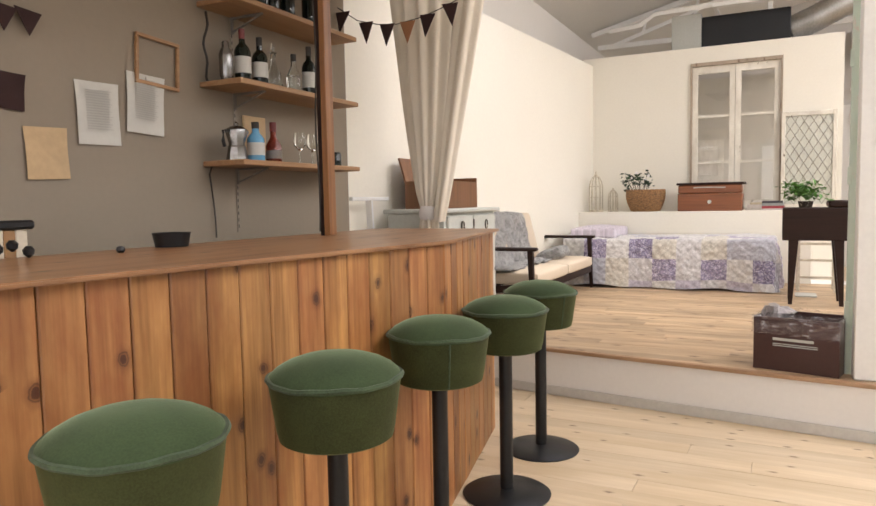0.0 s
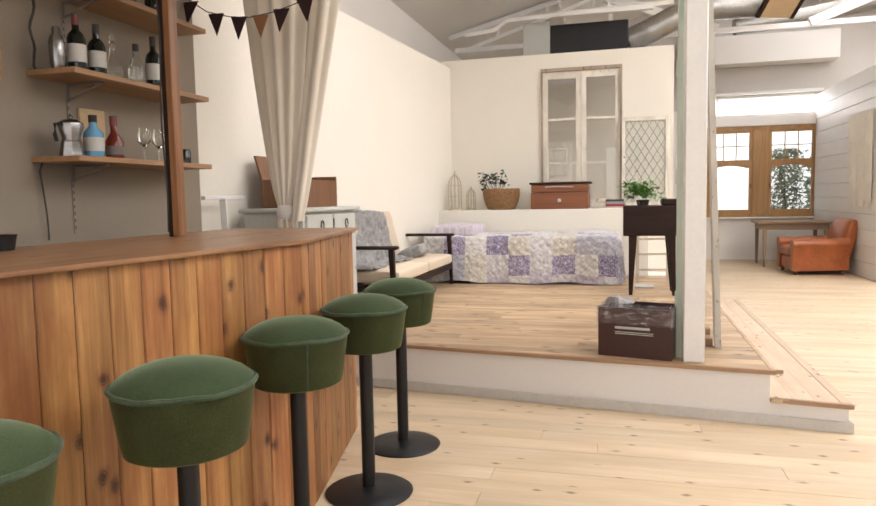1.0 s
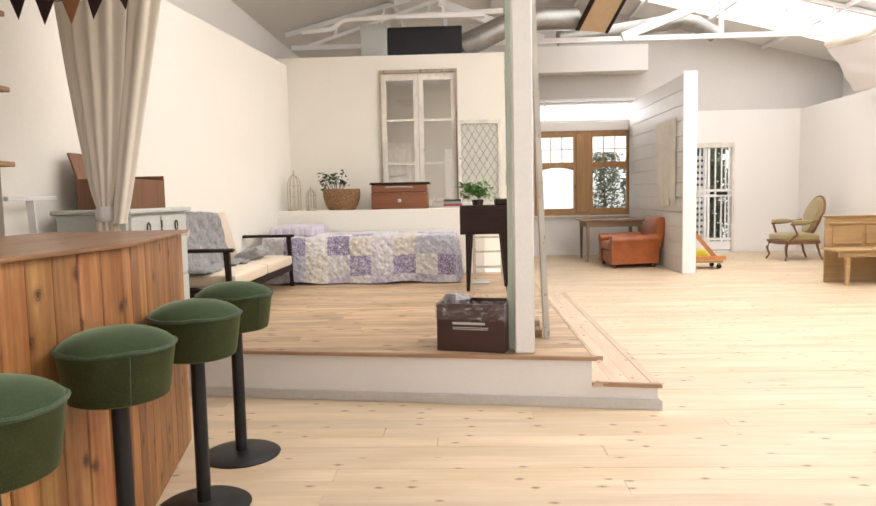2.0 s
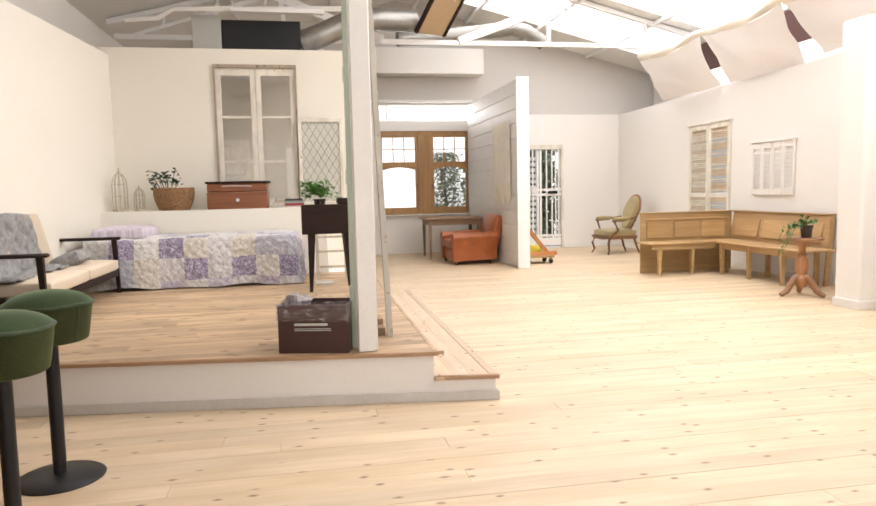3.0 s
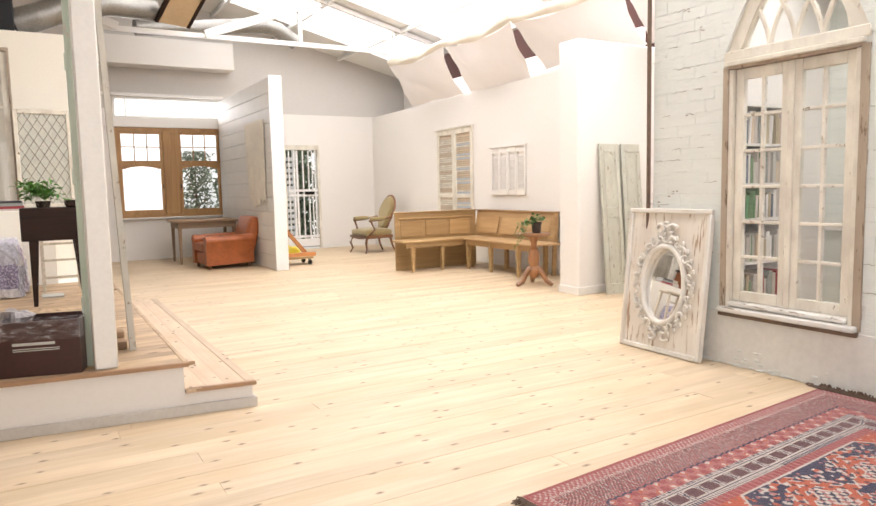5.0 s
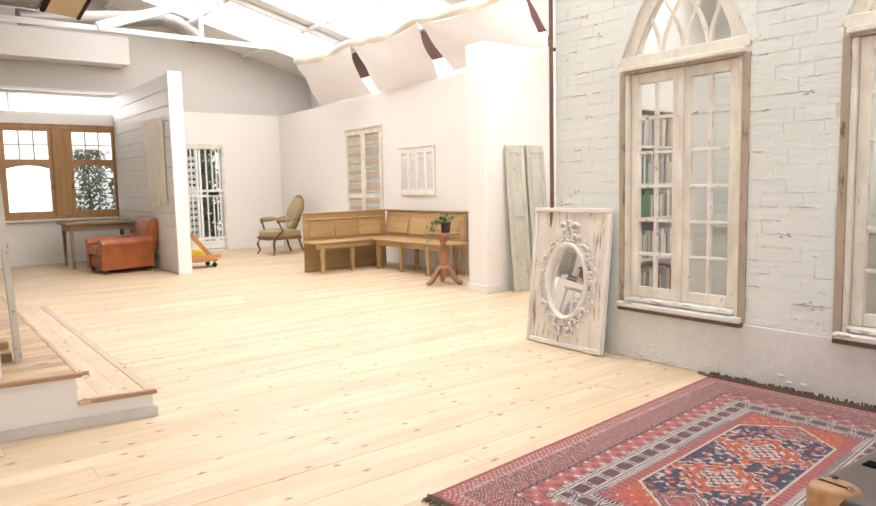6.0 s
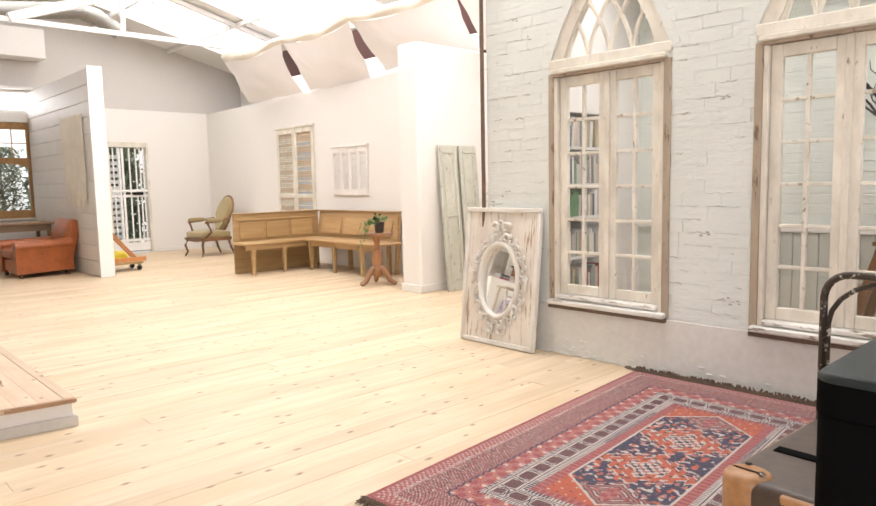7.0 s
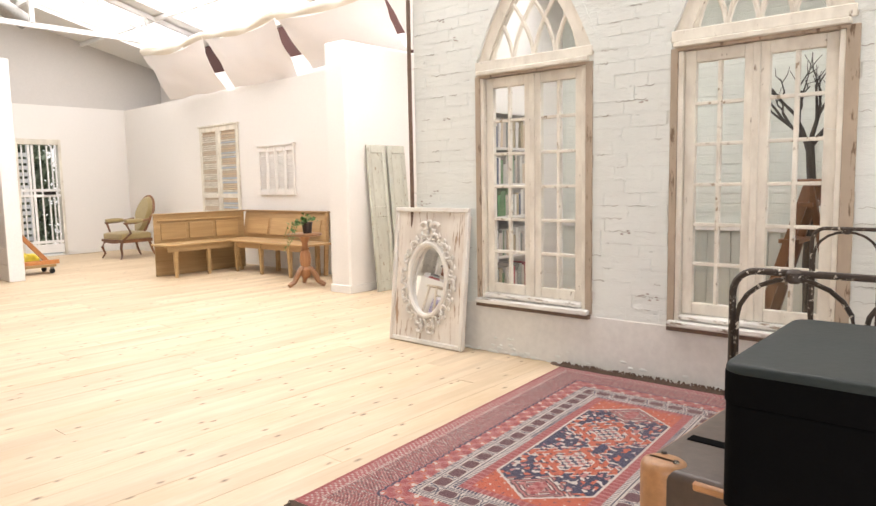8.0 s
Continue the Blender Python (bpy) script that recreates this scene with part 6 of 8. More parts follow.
part("short_cap", boxed(6.2, 6.27, 7.31, 9.26, 0.855, 0.875, bevel=0.005), M_BENCHY, ba)
part("end_panel", bar(bmesh.new(), (6.16, 7.33, 0.0), (6.22, 7.33, 0.85), 0.03, 0.06), M_BENCHY, ba)
for y in (8.8, 8.2, 7.55):
    part("leg", tapered(bmesh.new(), (5.735, y, 0), (5.735, y, 0.44), 0.034, 0.06), M_BENCH, ba)
for y in (7.4, 8.3):
    part("back_leg", boxed(6.08, 6.13, y, y + 0.05, 0, 0.436), M_BENCHY, ba)

M_PEDESTAL = wood("red_brown_turned_pine", (0.4, 0.2, 0.09), (0.25, 0.11, 0.045), "z", 0.4)
ped = thing("pedestal_table", "turned pine pedestal table on three curved feet", "table", pose(5.42, 6.82, 0))
part("tabletop", lathe([(0.2, 0.62), (0.215, 0.628), (0.215, 0.642), (0.2, 0.65)], 32), M_PEDESTAL, ped)
part("column", lathe([(0.05, 0.1), (0.075, 0.16), (0.08, 0.2), (0.055, 0.235), (0.062, 0.26), (0.072, 0.32), (0.064, 0.4), (0.045, 0.44), (0.058, 0.455), (0.04, 0.475), (0.036, 0.53), (0.052, 0.56), (0.075, 0.62)], 20), M_PEDESTAL, ped, "turned column")
for i in range(3):
    a = i * 2.094 - 1.1
    d = Vector((math.cos(a), math.sin(a), 0))
    pts = [d * r + Vector((0, 0, z)) for r, z in ((0.03, 0.22), (0.08, 0.2), (0.13, 0.13), (0.17, 0.06), (0.23, 0.03), (0.25, 0.02))]
    part("foot", tube(pts, 0.042, 8, taper=0.6), M_PEDESTAL, ped)
ivy = thing("ivy_plant", "trailing ivy in a dark ribbed pot on the table", "plant", pose(5.45, 6.8, 0.65))
part("pot", lathe([(0.05, 0), (0.055, 0.02), (0.062, 0.1), (0.07, 0.13), (0.075, 0.135)], 20), plain("dark_ribbed_pot", (0.05, 0.035, 0.03), 0.45, vary=0.3, big=25), ivy)
foliage(ivy, "leaf", LEAF, [(random.gauss(0, 0.06), random.gauss(0, 0.06), 0.14 + abs(random.gauss(0, 0.035))) for _ in range(60)], 0.05)
for j in range(4):
    line = [(-0.05 - 0.05 * k, 0.06 * (j - 1) + 0.02 * math.sin(k + j), 0.14 - 0.012 * k - max(0, k - 3) * 0.1 * (0.7 + 0.2 * j)) for k in range(7 if j < 2 else 5)]
    part("vine", tube(line, 0.003, 5), M_LEAF, ivy)
    foliage(ivy, "leaf", LEAF, [tuple(c + random.uniform(-0.02, 0.02) for c in Vector(line[k]).lerp(Vector(line[k + 1]), f)) for k in range(len(line) - 1) for f in (0.0, 0.33, 0.66)], 0.045)

# shutters on the right wall


# slat tones that paint the warm and bluish shadow stripes on cream louvres
M_LOUVRE = [plain("tan_slat_shade", (0.6, 0.49, 0.37), 0.7), plain("blue_slat_shade", (0.5, 0.55, 0.6), 0.7), plain("orange_slat_shade", (0.66, 0.52, 0.36), 0.7)]


def louvred(name, label, y0, y1, z0, z1, cols, m, band=None):
    ob = thing(name, label, "shutter", pose(5.963, 0, 0, 0, 0, -2.617))
    w = (y1 - y0) / cols
    part("head", boxed(-0.05, 0, y0 - 0.02, y1 + 0.02, z1, z1 + 0.03, bevel=0.004), m, ob)
    for c in range(cols):
        a, b = y0 + c * w + 0.004, y0 + (c + 1) * w - 0.004
        st = 0.07 if cols == 2 else 0.03
        lf = part("leaf_frame", boxes([(-0.032, 0, a, a + st, z0, z1), (-0.032, 0, b - st, b, z0, z1), (-0.032, 0, a + st, b - st, z1 - 0.08, z1), (-0.032, 0, a + st, b - st, z0, z0 + 0.08)] + ([(-0.032, 0, a + st, b - st, band, band + 0.07)] if band else []), 0.003), m, ob)
        tones = [m] if cols > 2 else ([m, m, M_LOUVRE[0]] if c else [m, *M_LOUVRE])
        sls = [mesh_of("slat", bar(bmesh.new(), (0, a + st, 0), (0, b - st, 0), 0.032, 0.006), k, 0) for k in tones]
        n = int((z1 - z0 - 0.18) / 0.034)
        for i in range(n):
            z = z0 + 0.1 + i * 0.034
            if band and band - 0.01 < z < band + 0.08:
                continue
            piece("slat", sls[(i * 7 // 3) % len(sls)], lf, (-0.016, 0, z), (0, radians(-52), 0))
        part("backing", boxed(-0.004, -0.001, a + st, b - st, z0 + 0.08, z1 - 0.08), plain("tan_backing", (0.5, 0.4, 0.3), 0.9) if cols == 2 else M_WALL2, lf)
    return ob


louvred("louvre_shutters", "pair of cream louvred shutters fixed to the wall", 9.63, 10.86, 0.59, 2.22, 2, M_PEEL, 1.05)
louvred("louvre_shutter", "small white louvred shutter fixed to the wall", 8.13, 9.06, 1.1, 1.82, 4, M_WALL2)
for x0 in (5.57, 5.9):
    lp = thing("narrow_shutter", "narrow peeling grey green panelled shutter leaning on the wall", "shutter", pose(x0, 5.69, 0, -4.6, 0, 0), group="leaning shutters")
    part("frame", boxes([(0, 0.055, 0, 0.03, 0, 1.69), (0.235, 0.29, 0, 0.03, 0, 1.69), (0.055, 0.235, 0, 0.03, 0, 0.12), (0.055, 0.235, 0, 0.03, 0.86, 0.98), (0.055, 0.235, 0, 0.03, 1.6, 1.69)], 0.004), M_PEELGREEN, lp)
    for z0, z1 in ((0.12, 0.86), (0.98, 1.6)):
        part("panel", boxed(0.057, 0.233, 0.01, 0.022, z0 + 0.002, z1 - 0.002), M_PEELGREEN, lp)
        part("bead", boxes([(0.06, 0.07, 0.004, 0.01, z0 + 0.01, z1 - 0.01), (0.22, 0.23, 0.004, 0.01, z0 + 0.01, z1 - 0.01)]), M_PEELGREEN, lp)

# ---- under the roof ----
TY = 11.0
for ty in (11.0, 6.4):
    ts = thing("roof_truss", "white painted light steel roof truss", "truss", pose(0, ty, 0), group="roof trusses")
    part("bottom_chord", bar(bmesh.new(), (-2.6, 0, 3.58), (6.3, 0, 3.58), 0.06, 0.07), M_STEEL, ts)
    for s, xe in ((1, 6.5), (-1, -2.7)):
        z1 = roof_z(xe) - 0.06
        part("top_chord", bar(bmesh.new(), (ROOF_X, 0, ROOF_Z - 0.06), (xe, 0, z1), 0.06, 0.07), M_STEEL, ts)
        part("inner_chord", bar(bmesh.new(), (ROOF_X + s * 2.05, 0, ROOF_Z - 0.7), (xe - s * 0.35, 0, 3.6), 0.04, 0.05), M_STEEL, ts)
        for k in (0.5, 0.66, 0.82):
            x = ROOF_X + (xe - ROOF_X) * k
            part("web", bar(bmesh.new(), (x, 0, roof_z(x) - 0.08), (x + s * 0.06, 0, max(3.6, roof_z(x) - 0.34)), 0.035, 0.035), M_STEEL, ts)
        part("strut", bar(bmesh.new(), (ROOF_X + s * 0.6, 0, 3.6), (ROOF_X + s * 2.2, 0, 4.2), 0.12, 0.12), M_STEEL, ts, "broad white diagonal strut")
        part("hanger", bar(bmesh.new(), (ROOF_X + s * 2.1, 0, 3.6), (ROOF_X + s * 2.1, 0, 4.4), 0.06, 0.06), M_STEEL, ts)
for i, x in enumerate((-1.0, 0.6, 2.25, 3.3, 4.5, 5.85)):
    structure("purlin", boxed(x - 0.025, x + 0.025, -2.5, 13.88, roof_z(x + 0.025) - 0.075, roof_z(x + 0.025) - 0.005), M_STEEL, "white roof purlin under the lining", "purlin")
ac = thing("air_unit", "black and pale grey air handling unit above the wall", "air unit", pose(0, 9.7, 0))
part("end_panel", boxed(-1.34, -0.975, 0, 0.5, 3.1, 3.6, bevel=0.01), M_GREYPAINT, ac, "pale grey end panel")
part("housing", boxed(-0.972, 0.05, 0.02, 0.5, 3.1, 3.55, bevel=0.01), M_BLACK, ac, "black housing")
part("rail", boxed(-1.4, 0.6, 0.0, 0.6, 3.02, 3.08), M_STEEL, ac)
for x in (-1.3, 0.5):
    part("support", boxed(x - 0.03, x + 0.03, 0.05, 0.11, 0.0, 3.02), M_STEEL, ac)


def duct(pts, r, label):
    ob = thing("air_duct", label, "duct")
    fine = []
    for a, b in zip(pts, pts[1:]):
        for k in range(12):
            fine.append(Vector(a).lerp(Vector(b), k / 12))
    fine.append(Vector(pts[-1]))
    bm = tube(fine, r, 18)
    for i, v in enumerate(bm.verts):
        ring = i // 18
        c = fine[min(ring, len(fine) - 1)]
        v.co = c + (v.co - c) * (1.0 + (0.035 if ring % 2 else 0.0))
    part("flexible_tube", bm, M_DUCT, ob)
    return ob


duct([(0.04, 10.0, 3.32), (0.3, 10.0, 3.42), (0.62, 10.05, 3.58), (1.1, 10.2, 3.72), (1.7, 10.6, 3.8)], 0.16, "ribbed silver flexible duct from the air unit")
duct([(1.7, 12.3, 3.9), (2.7, 12.4, 4.0), (3.85, 12.5, 4.18), (4.12, 12.5, 4.12), (4.45, 12.5, 3.92)], 0.13, "ribbed silver duct passing over the truss")
cd = thing("roof_conduit", "boxed white conduit below the ceiling", "conduit")
part("run", tube([(-2.1, 9.5, 3.47), (-1.7, 9.5, 3.5), (-1.52, 9.5, 3.62), (0.6, 9.5, 3.67)], 0.035, 4), M_STEEL, cd)
lampf = thing("strip_light", "white strip light fitting above the stage wall", "light fitting", pose(-0.2, 9.45, 3.6))
part("tray", boxed(-0.62, 0.55, -0.05, 0.05, -0.02, 0.03, bevel=0.004), M_STEEL, lampf)
part("stem", boxed(-0.01, 0.01, -0.01, 0.01, 0.03, 0.86), M_STEEL, lampf)
hp = thing("hanging_panel", "tan panel with dark edges hung from the roof", "panel", pose(1.98, 10.4, 3.75))
part("board", bar(bmesh.new(), (0, 0.25, -0.12), (0.25, -0.35, 0.4), 0.5, 0.02), M_PAPER2, hp)
for s in (-1, 1):
    part("edge", bar(bmesh.new(), (s * 0.25 * 0.92, 0.25 + s * 0.1, -0.12), (0.25 + s * 0.25 * 0.92, -0.35 + s * 0.1, 0.4), 0.05, 0.05), M_DARKWOOD, hp)
for x in (0.1, 0.3):
    part("hanger", tube([(x, -0.2, 0.25), (x, -0.2, roof_z(1.98 + x) - 3.76)], 0.008, 5), M_STEEL, hp)

# muslin hung from the roof to the wall top


def drape(y0, y1, skew, seed, low=2.78, near_=0.07, far_=0.07):
    def fn(u, v):
        ga, gb = 0.003 + near_ * v, 0.003 + far_ * v
        y = y0 + ga + (y1 - y0 - ga - gb) * u + skew * v
        x = 5.8 + 0.62 * v + 0.03 * math.sin(5 * u + seed) * math.sin(math.pi * v)
        top = 3.42 - 0.07 * math.sin(math.pi * u)
        edge = (1 - u) ** 3 + u ** 3
        crease = nz((u * 5 + v * 3, v * 2.2 - u, seed), 1.0)
        x -= 0.045 * crease * math.sin(math.pi * min(1.0, v * 1.1)) + 0.02 * math.sin(16 * u + 5 * v + seed) * edge
        y += 0.12 * edge * math.sin(math.pi * v) * (0.5 - u)
        z = top + (low - top) * v - 0.035 * math.sin(9 * u + 3 * v + seed) * edge * math.sin(math.pi * v) - 0.08 * math.sin(math.pi * v) * (0.5 + 0.5 * math.sin(math.pi * u)) + 0.01 * math.sin(11 * u + 2 * v + seed)
        return (x, y, z)
    return thicken(sheet(60, 36, fn), 0.004)


for i, (a, b, skew) in enumerate(((9.52, 11.4, 0.36), (7.74, 9.5, 0.28), (5.75, 7.72, 0.14), (4.6, 5.74, 0.14))):
    dp = thing("muslin_drape", "white muslin cloth slung from roof to wall top", "drape", group="muslin drapes")
    part("cloth", drape(a, b, skew, i * 1.7, 2.86 if i > 1 else 2.78, 0.015 if i == 2 else 0.07, 0.01 if i == 3 else 0.07), M_DRAPE, dp, smooth=80)
    fh_ = sheet(20, 6, lambda u, v: (5.79 - 0.03 * math.sin(math.pi * v) + 0.012 * math.sin(14 * u + 4 * v), a + (b - a) * u, 3.42 + 0.1 * v - (0.07 - 0.03 * v) * math.sin(math.pi * u) + 0.012 * math.sin(9 * u + i)))
    part("hem", thicken(fh_, 0.006), M_CURTAIN, dp, "folded unbleached hem", smooth=80)
    for y in (a + 0.05, b - 0.05):
        part("cord", tube([(5.79, y, 3.54), (5.78, y, roof_z(5.72) - 0.03)], 0.005, 5), M_STEEL, dp)
# added dark sheet: the shade under the roof, seen between the drapes
structure("roof_shadow_board", boxed(6.9, 6.95, 6.2, 11.3, 2.6, 3.7), plain("dark_red_brown_shade", (0.07, 0.025, 0.02), 0.8), "dark sheet standing for roof shade behind the muslin", "wall")
structure("wall_top_ledge", boxed(6.62, 6.68, 6.2, 11.2, 2.6, 3.13), M_WALL2, "white board behind the wall top", "ledge")

# ---- the inner house: brick wall, windows, what is behind them ----
random.seed(31)


def arch_z(y, w):
    """Height of the pointed head over an opening, a little wider than its casements."""
    c, h = (w[0] + w[1]) / 2, (w[1] - w[0]) / 2 + 0.046
    d = min(1.0, abs(y - c) / h)
    return 2.05 + 0.62 * (1 - d ** 1.9)


house = bpy.data.objects["wall_house_backing"]
bm = bmesh.new()
for w in (W1, W2):
    ribbon([((y, arch_z(y, w)), (y, 2.75)) for y in [w[0] - 0.046 + (w[1] - w[0] + 0.092) * i / 40 for i in range(41)]], 4.16, 4.245, bm)
part("arch_spandrel", bm, M_MORTAR, house)


def arch_edge(w, out, n=44):
    """Points along the pointed head of an opening, moved out by a distance."""
    pts, res = [], []
    for i in range(n + 1):
        y = (w[0] + w[1]) / 2 - ((w[1] - w[0]) / 2 + 0.046) * math.cos(math.pi * i / n)
        pts.append((y, arch_z(y, w)))
    for i, (y, z) in enumerate(pts):
        a, b = pts[max(0, i - 1)], pts[min(n, i + 1)]
        dy, dz = b[0] - a[0], b[1] - a[1]
        ln = math.hypot(dy, dz)
        res.append((y - dz / ln * out, max(2.03, z + dy / ln * out)))
    return res


for w in (W1, W2):
    part("arch_render", ribbon(list(zip(arch_edge(w, 0.0), [(y, z + 0.004 * math.sin(9 * i)) for i, (y, z) in enumerate(arch_edge(w, 0.06))])), 4.1042, 4.16), M_BRICK, house, "whitewashed plaster round the arch")
brick = mesh_of("brick", boxed(0, 0.03, 0, 1.0, 0, 1.0, bevel=0.002), M_BRICK, 0)
LEN, COURSE = 0.232, 0.08
count = 0
rest = bmesh.new()
for r in range(31):
    z = 0.362 + r * COURSE
    y = 3.725 - (0.0 if r % 2 else LEN / 2)
    first = 3.725
    while first > -1.9:
        y0 = first - LEN * (0.5 if first == 3.725 and not r % 2 else random.uniform(0.84, 1.14))
        spans = [(max(y0, -2.0), first - random.choice((0.0002, 0.0006, 0.0016)))]
        for w in (W1, W2):
            if z + COURSE < 0.37 or z > 2.65:
                continue
            if z < 2.03:
                lo_, hi_ = w[0] - (0.044 if w is W1 else 0.06), w[1] + 0.04
            else:
                k = (1 - (z + 0.04 - 2.05) / 0.62)
                if k <= 0:
                    continue
                half = ((w[1] - w[0]) / 2 + 0.046) * min(1.0, k) ** (1 / 1.9) + 0.02
                c = (w[0] + w[1]) / 2
                lo_, hi_ = c - half, c + half
            out = []
            for a, b in spans:
                if b <= lo_ or a >= hi_:
                    out.append((a, b))
                else:
                    if a < lo_:
                        out.append((a, lo_))
                    if b > hi_:
                        out.append((hi_, b))
            spans = out
        for a, b in spans:
            if b - a < 0.03:
                continue
            dx = random.uniform(-0.0007, 0.0009)
            if y0 > 0.1 and count < 300:
                piece("brick", brick, house, (4.106 + dx, a, z + random.uniform(-0.002, 0.002)), (0, 0, random.uniform(-0.002, 0.002)), (1, b - a, COURSE - random.choice((0.0005, 0.0008, 0.001, 0.0018, 0.0035))))
                count += 1
            else:
                box(rest, 4.106 + dx, 4.14, a, b, z, z + COURSE - 0.0012)
        first = y0
tagged(part("far_bricks", rest, M_BRICK, house, smooth=0), kind="stuff")
for i in range(170):
    y, z = random.uniform(0.0, 3.7), 0.362 + COURSE * random.randint(1, 29)
    if any(w[0] - 0.08 < y < w[1] + 0.08 for w in (W1, W2)):
        continue
    ln = random.uniform(0.03, 0.2)
    part("paint_ridge", tube([(4.106, y + ln * k / 6, z + 0.004 * math.sin(2.3 * k + i) + random.uniform(-0.003, 0.003)) for k in range(7)], random.uniform(0.0025, 0.0055), 5, taper=0.5), M_BRICK, house)
crk, flk = bmesh.new(), bmesh.new()
for i in range(330):
    y, z = random.uniform(-0.1, 3.68), 0.36 + COURSE * random.randint(1, 30)
    if any(w[0] - 0.1 < y < w[1] + 0.08 for w in (W1, W2)):
        continue
    ln = random.uniform(0.02, 0.15)
    tube([(4.1055, y + ln * k / 6, z + 0.005 * math.sin(1.9 * k + i) + random.uniform(-0.003, 0.003)) for k in range(7)], random.uniform(0.0013, 0.003), 5, bm=crk, taper=0.4)
    if i % 9 == 0:
        for k in range(3):
            lathe([(0.002, 0), (0.012, 0.001), (0.002, 0.0015)], 7, squash=random.uniform(0.3, 0.6), bm=flk, at=(0, 0, 0))
            new_ = list(flk.verts)[-21:]
            yy, zz = y + random.uniform(-0.03, 0.05), z + random.uniform(-0.02, 0.02)
            for v in new_:
                v.co = Vector((4.1045 - v.co.z, yy + v.co.x, zz + v.co.y))
tagged(part("joint_cracks", crk, plain("grey_brown_joint_crack", (0.34, 0.31, 0.27), 0.9, vary=0.3, big=9), house, "short dark cracks along the joints", smooth=0), kind="stuff")
tagged(part("paint_flakes", flk, plain("bare_brick_flake", (0.4, 0.36, 0.32), 0.9, vary=0.2, big=9), house, "small flaked spots", smooth=0), kind="stuff")
structure("corner_pipe", tube([(4.085, 3.755, 0), (4.09, 3.757, 1.2), (4.085, 3.755, 3.3)], 0.016, 8), M_PIPE, "thin rusty pipe at the brick corner", "pipe", smooth=40)
chips = bmesh.new()
for i in range(150):
    y = random.uniform(-0.3, 3.6)
    z = 0.012 * random.random() if i % 3 else random.uniform(0.02, 0.14) * random.random() + 0.01
    r = random.uniform(0.006, 0.02)
    pts = [(4.0985, y + r * 1.6 * math.cos(a) * random.uniform(0.7, 1.2), z + r * 0.7 * math.sin(a) * random.uniform(0.7, 1.2)) for a in [k * 1.047 for k in range(6)]]
    top = chips.verts.new((4.093 - random.random() * 0.004, y, z))
    rim = [chips.verts.new(p) for p in pts]
    for k in range(6):
        chips.faces.new((rim[k], rim[(k + 1) % 6], top))
tagged(solid("plaster_flakes", chips, M_MORTAR, "pale flakes of plaster low on the skirt", "plaster"), kind="stuff")
rub = bmesh.new()
for i in range(90):
    y = -0.4 + 2.9 * random.random()
    lathe([(0.004, 0), (0.022, 0.004), (0.012, 0.014), (0.003, 0.016)], 6, bm=rub, at=(4.085 - random.random() * 0.03, y, 0.0))
tagged(solid("rubble", rub, M_PIPE, "brown crumbs along the wall foot", "rubble"), kind="stuff")


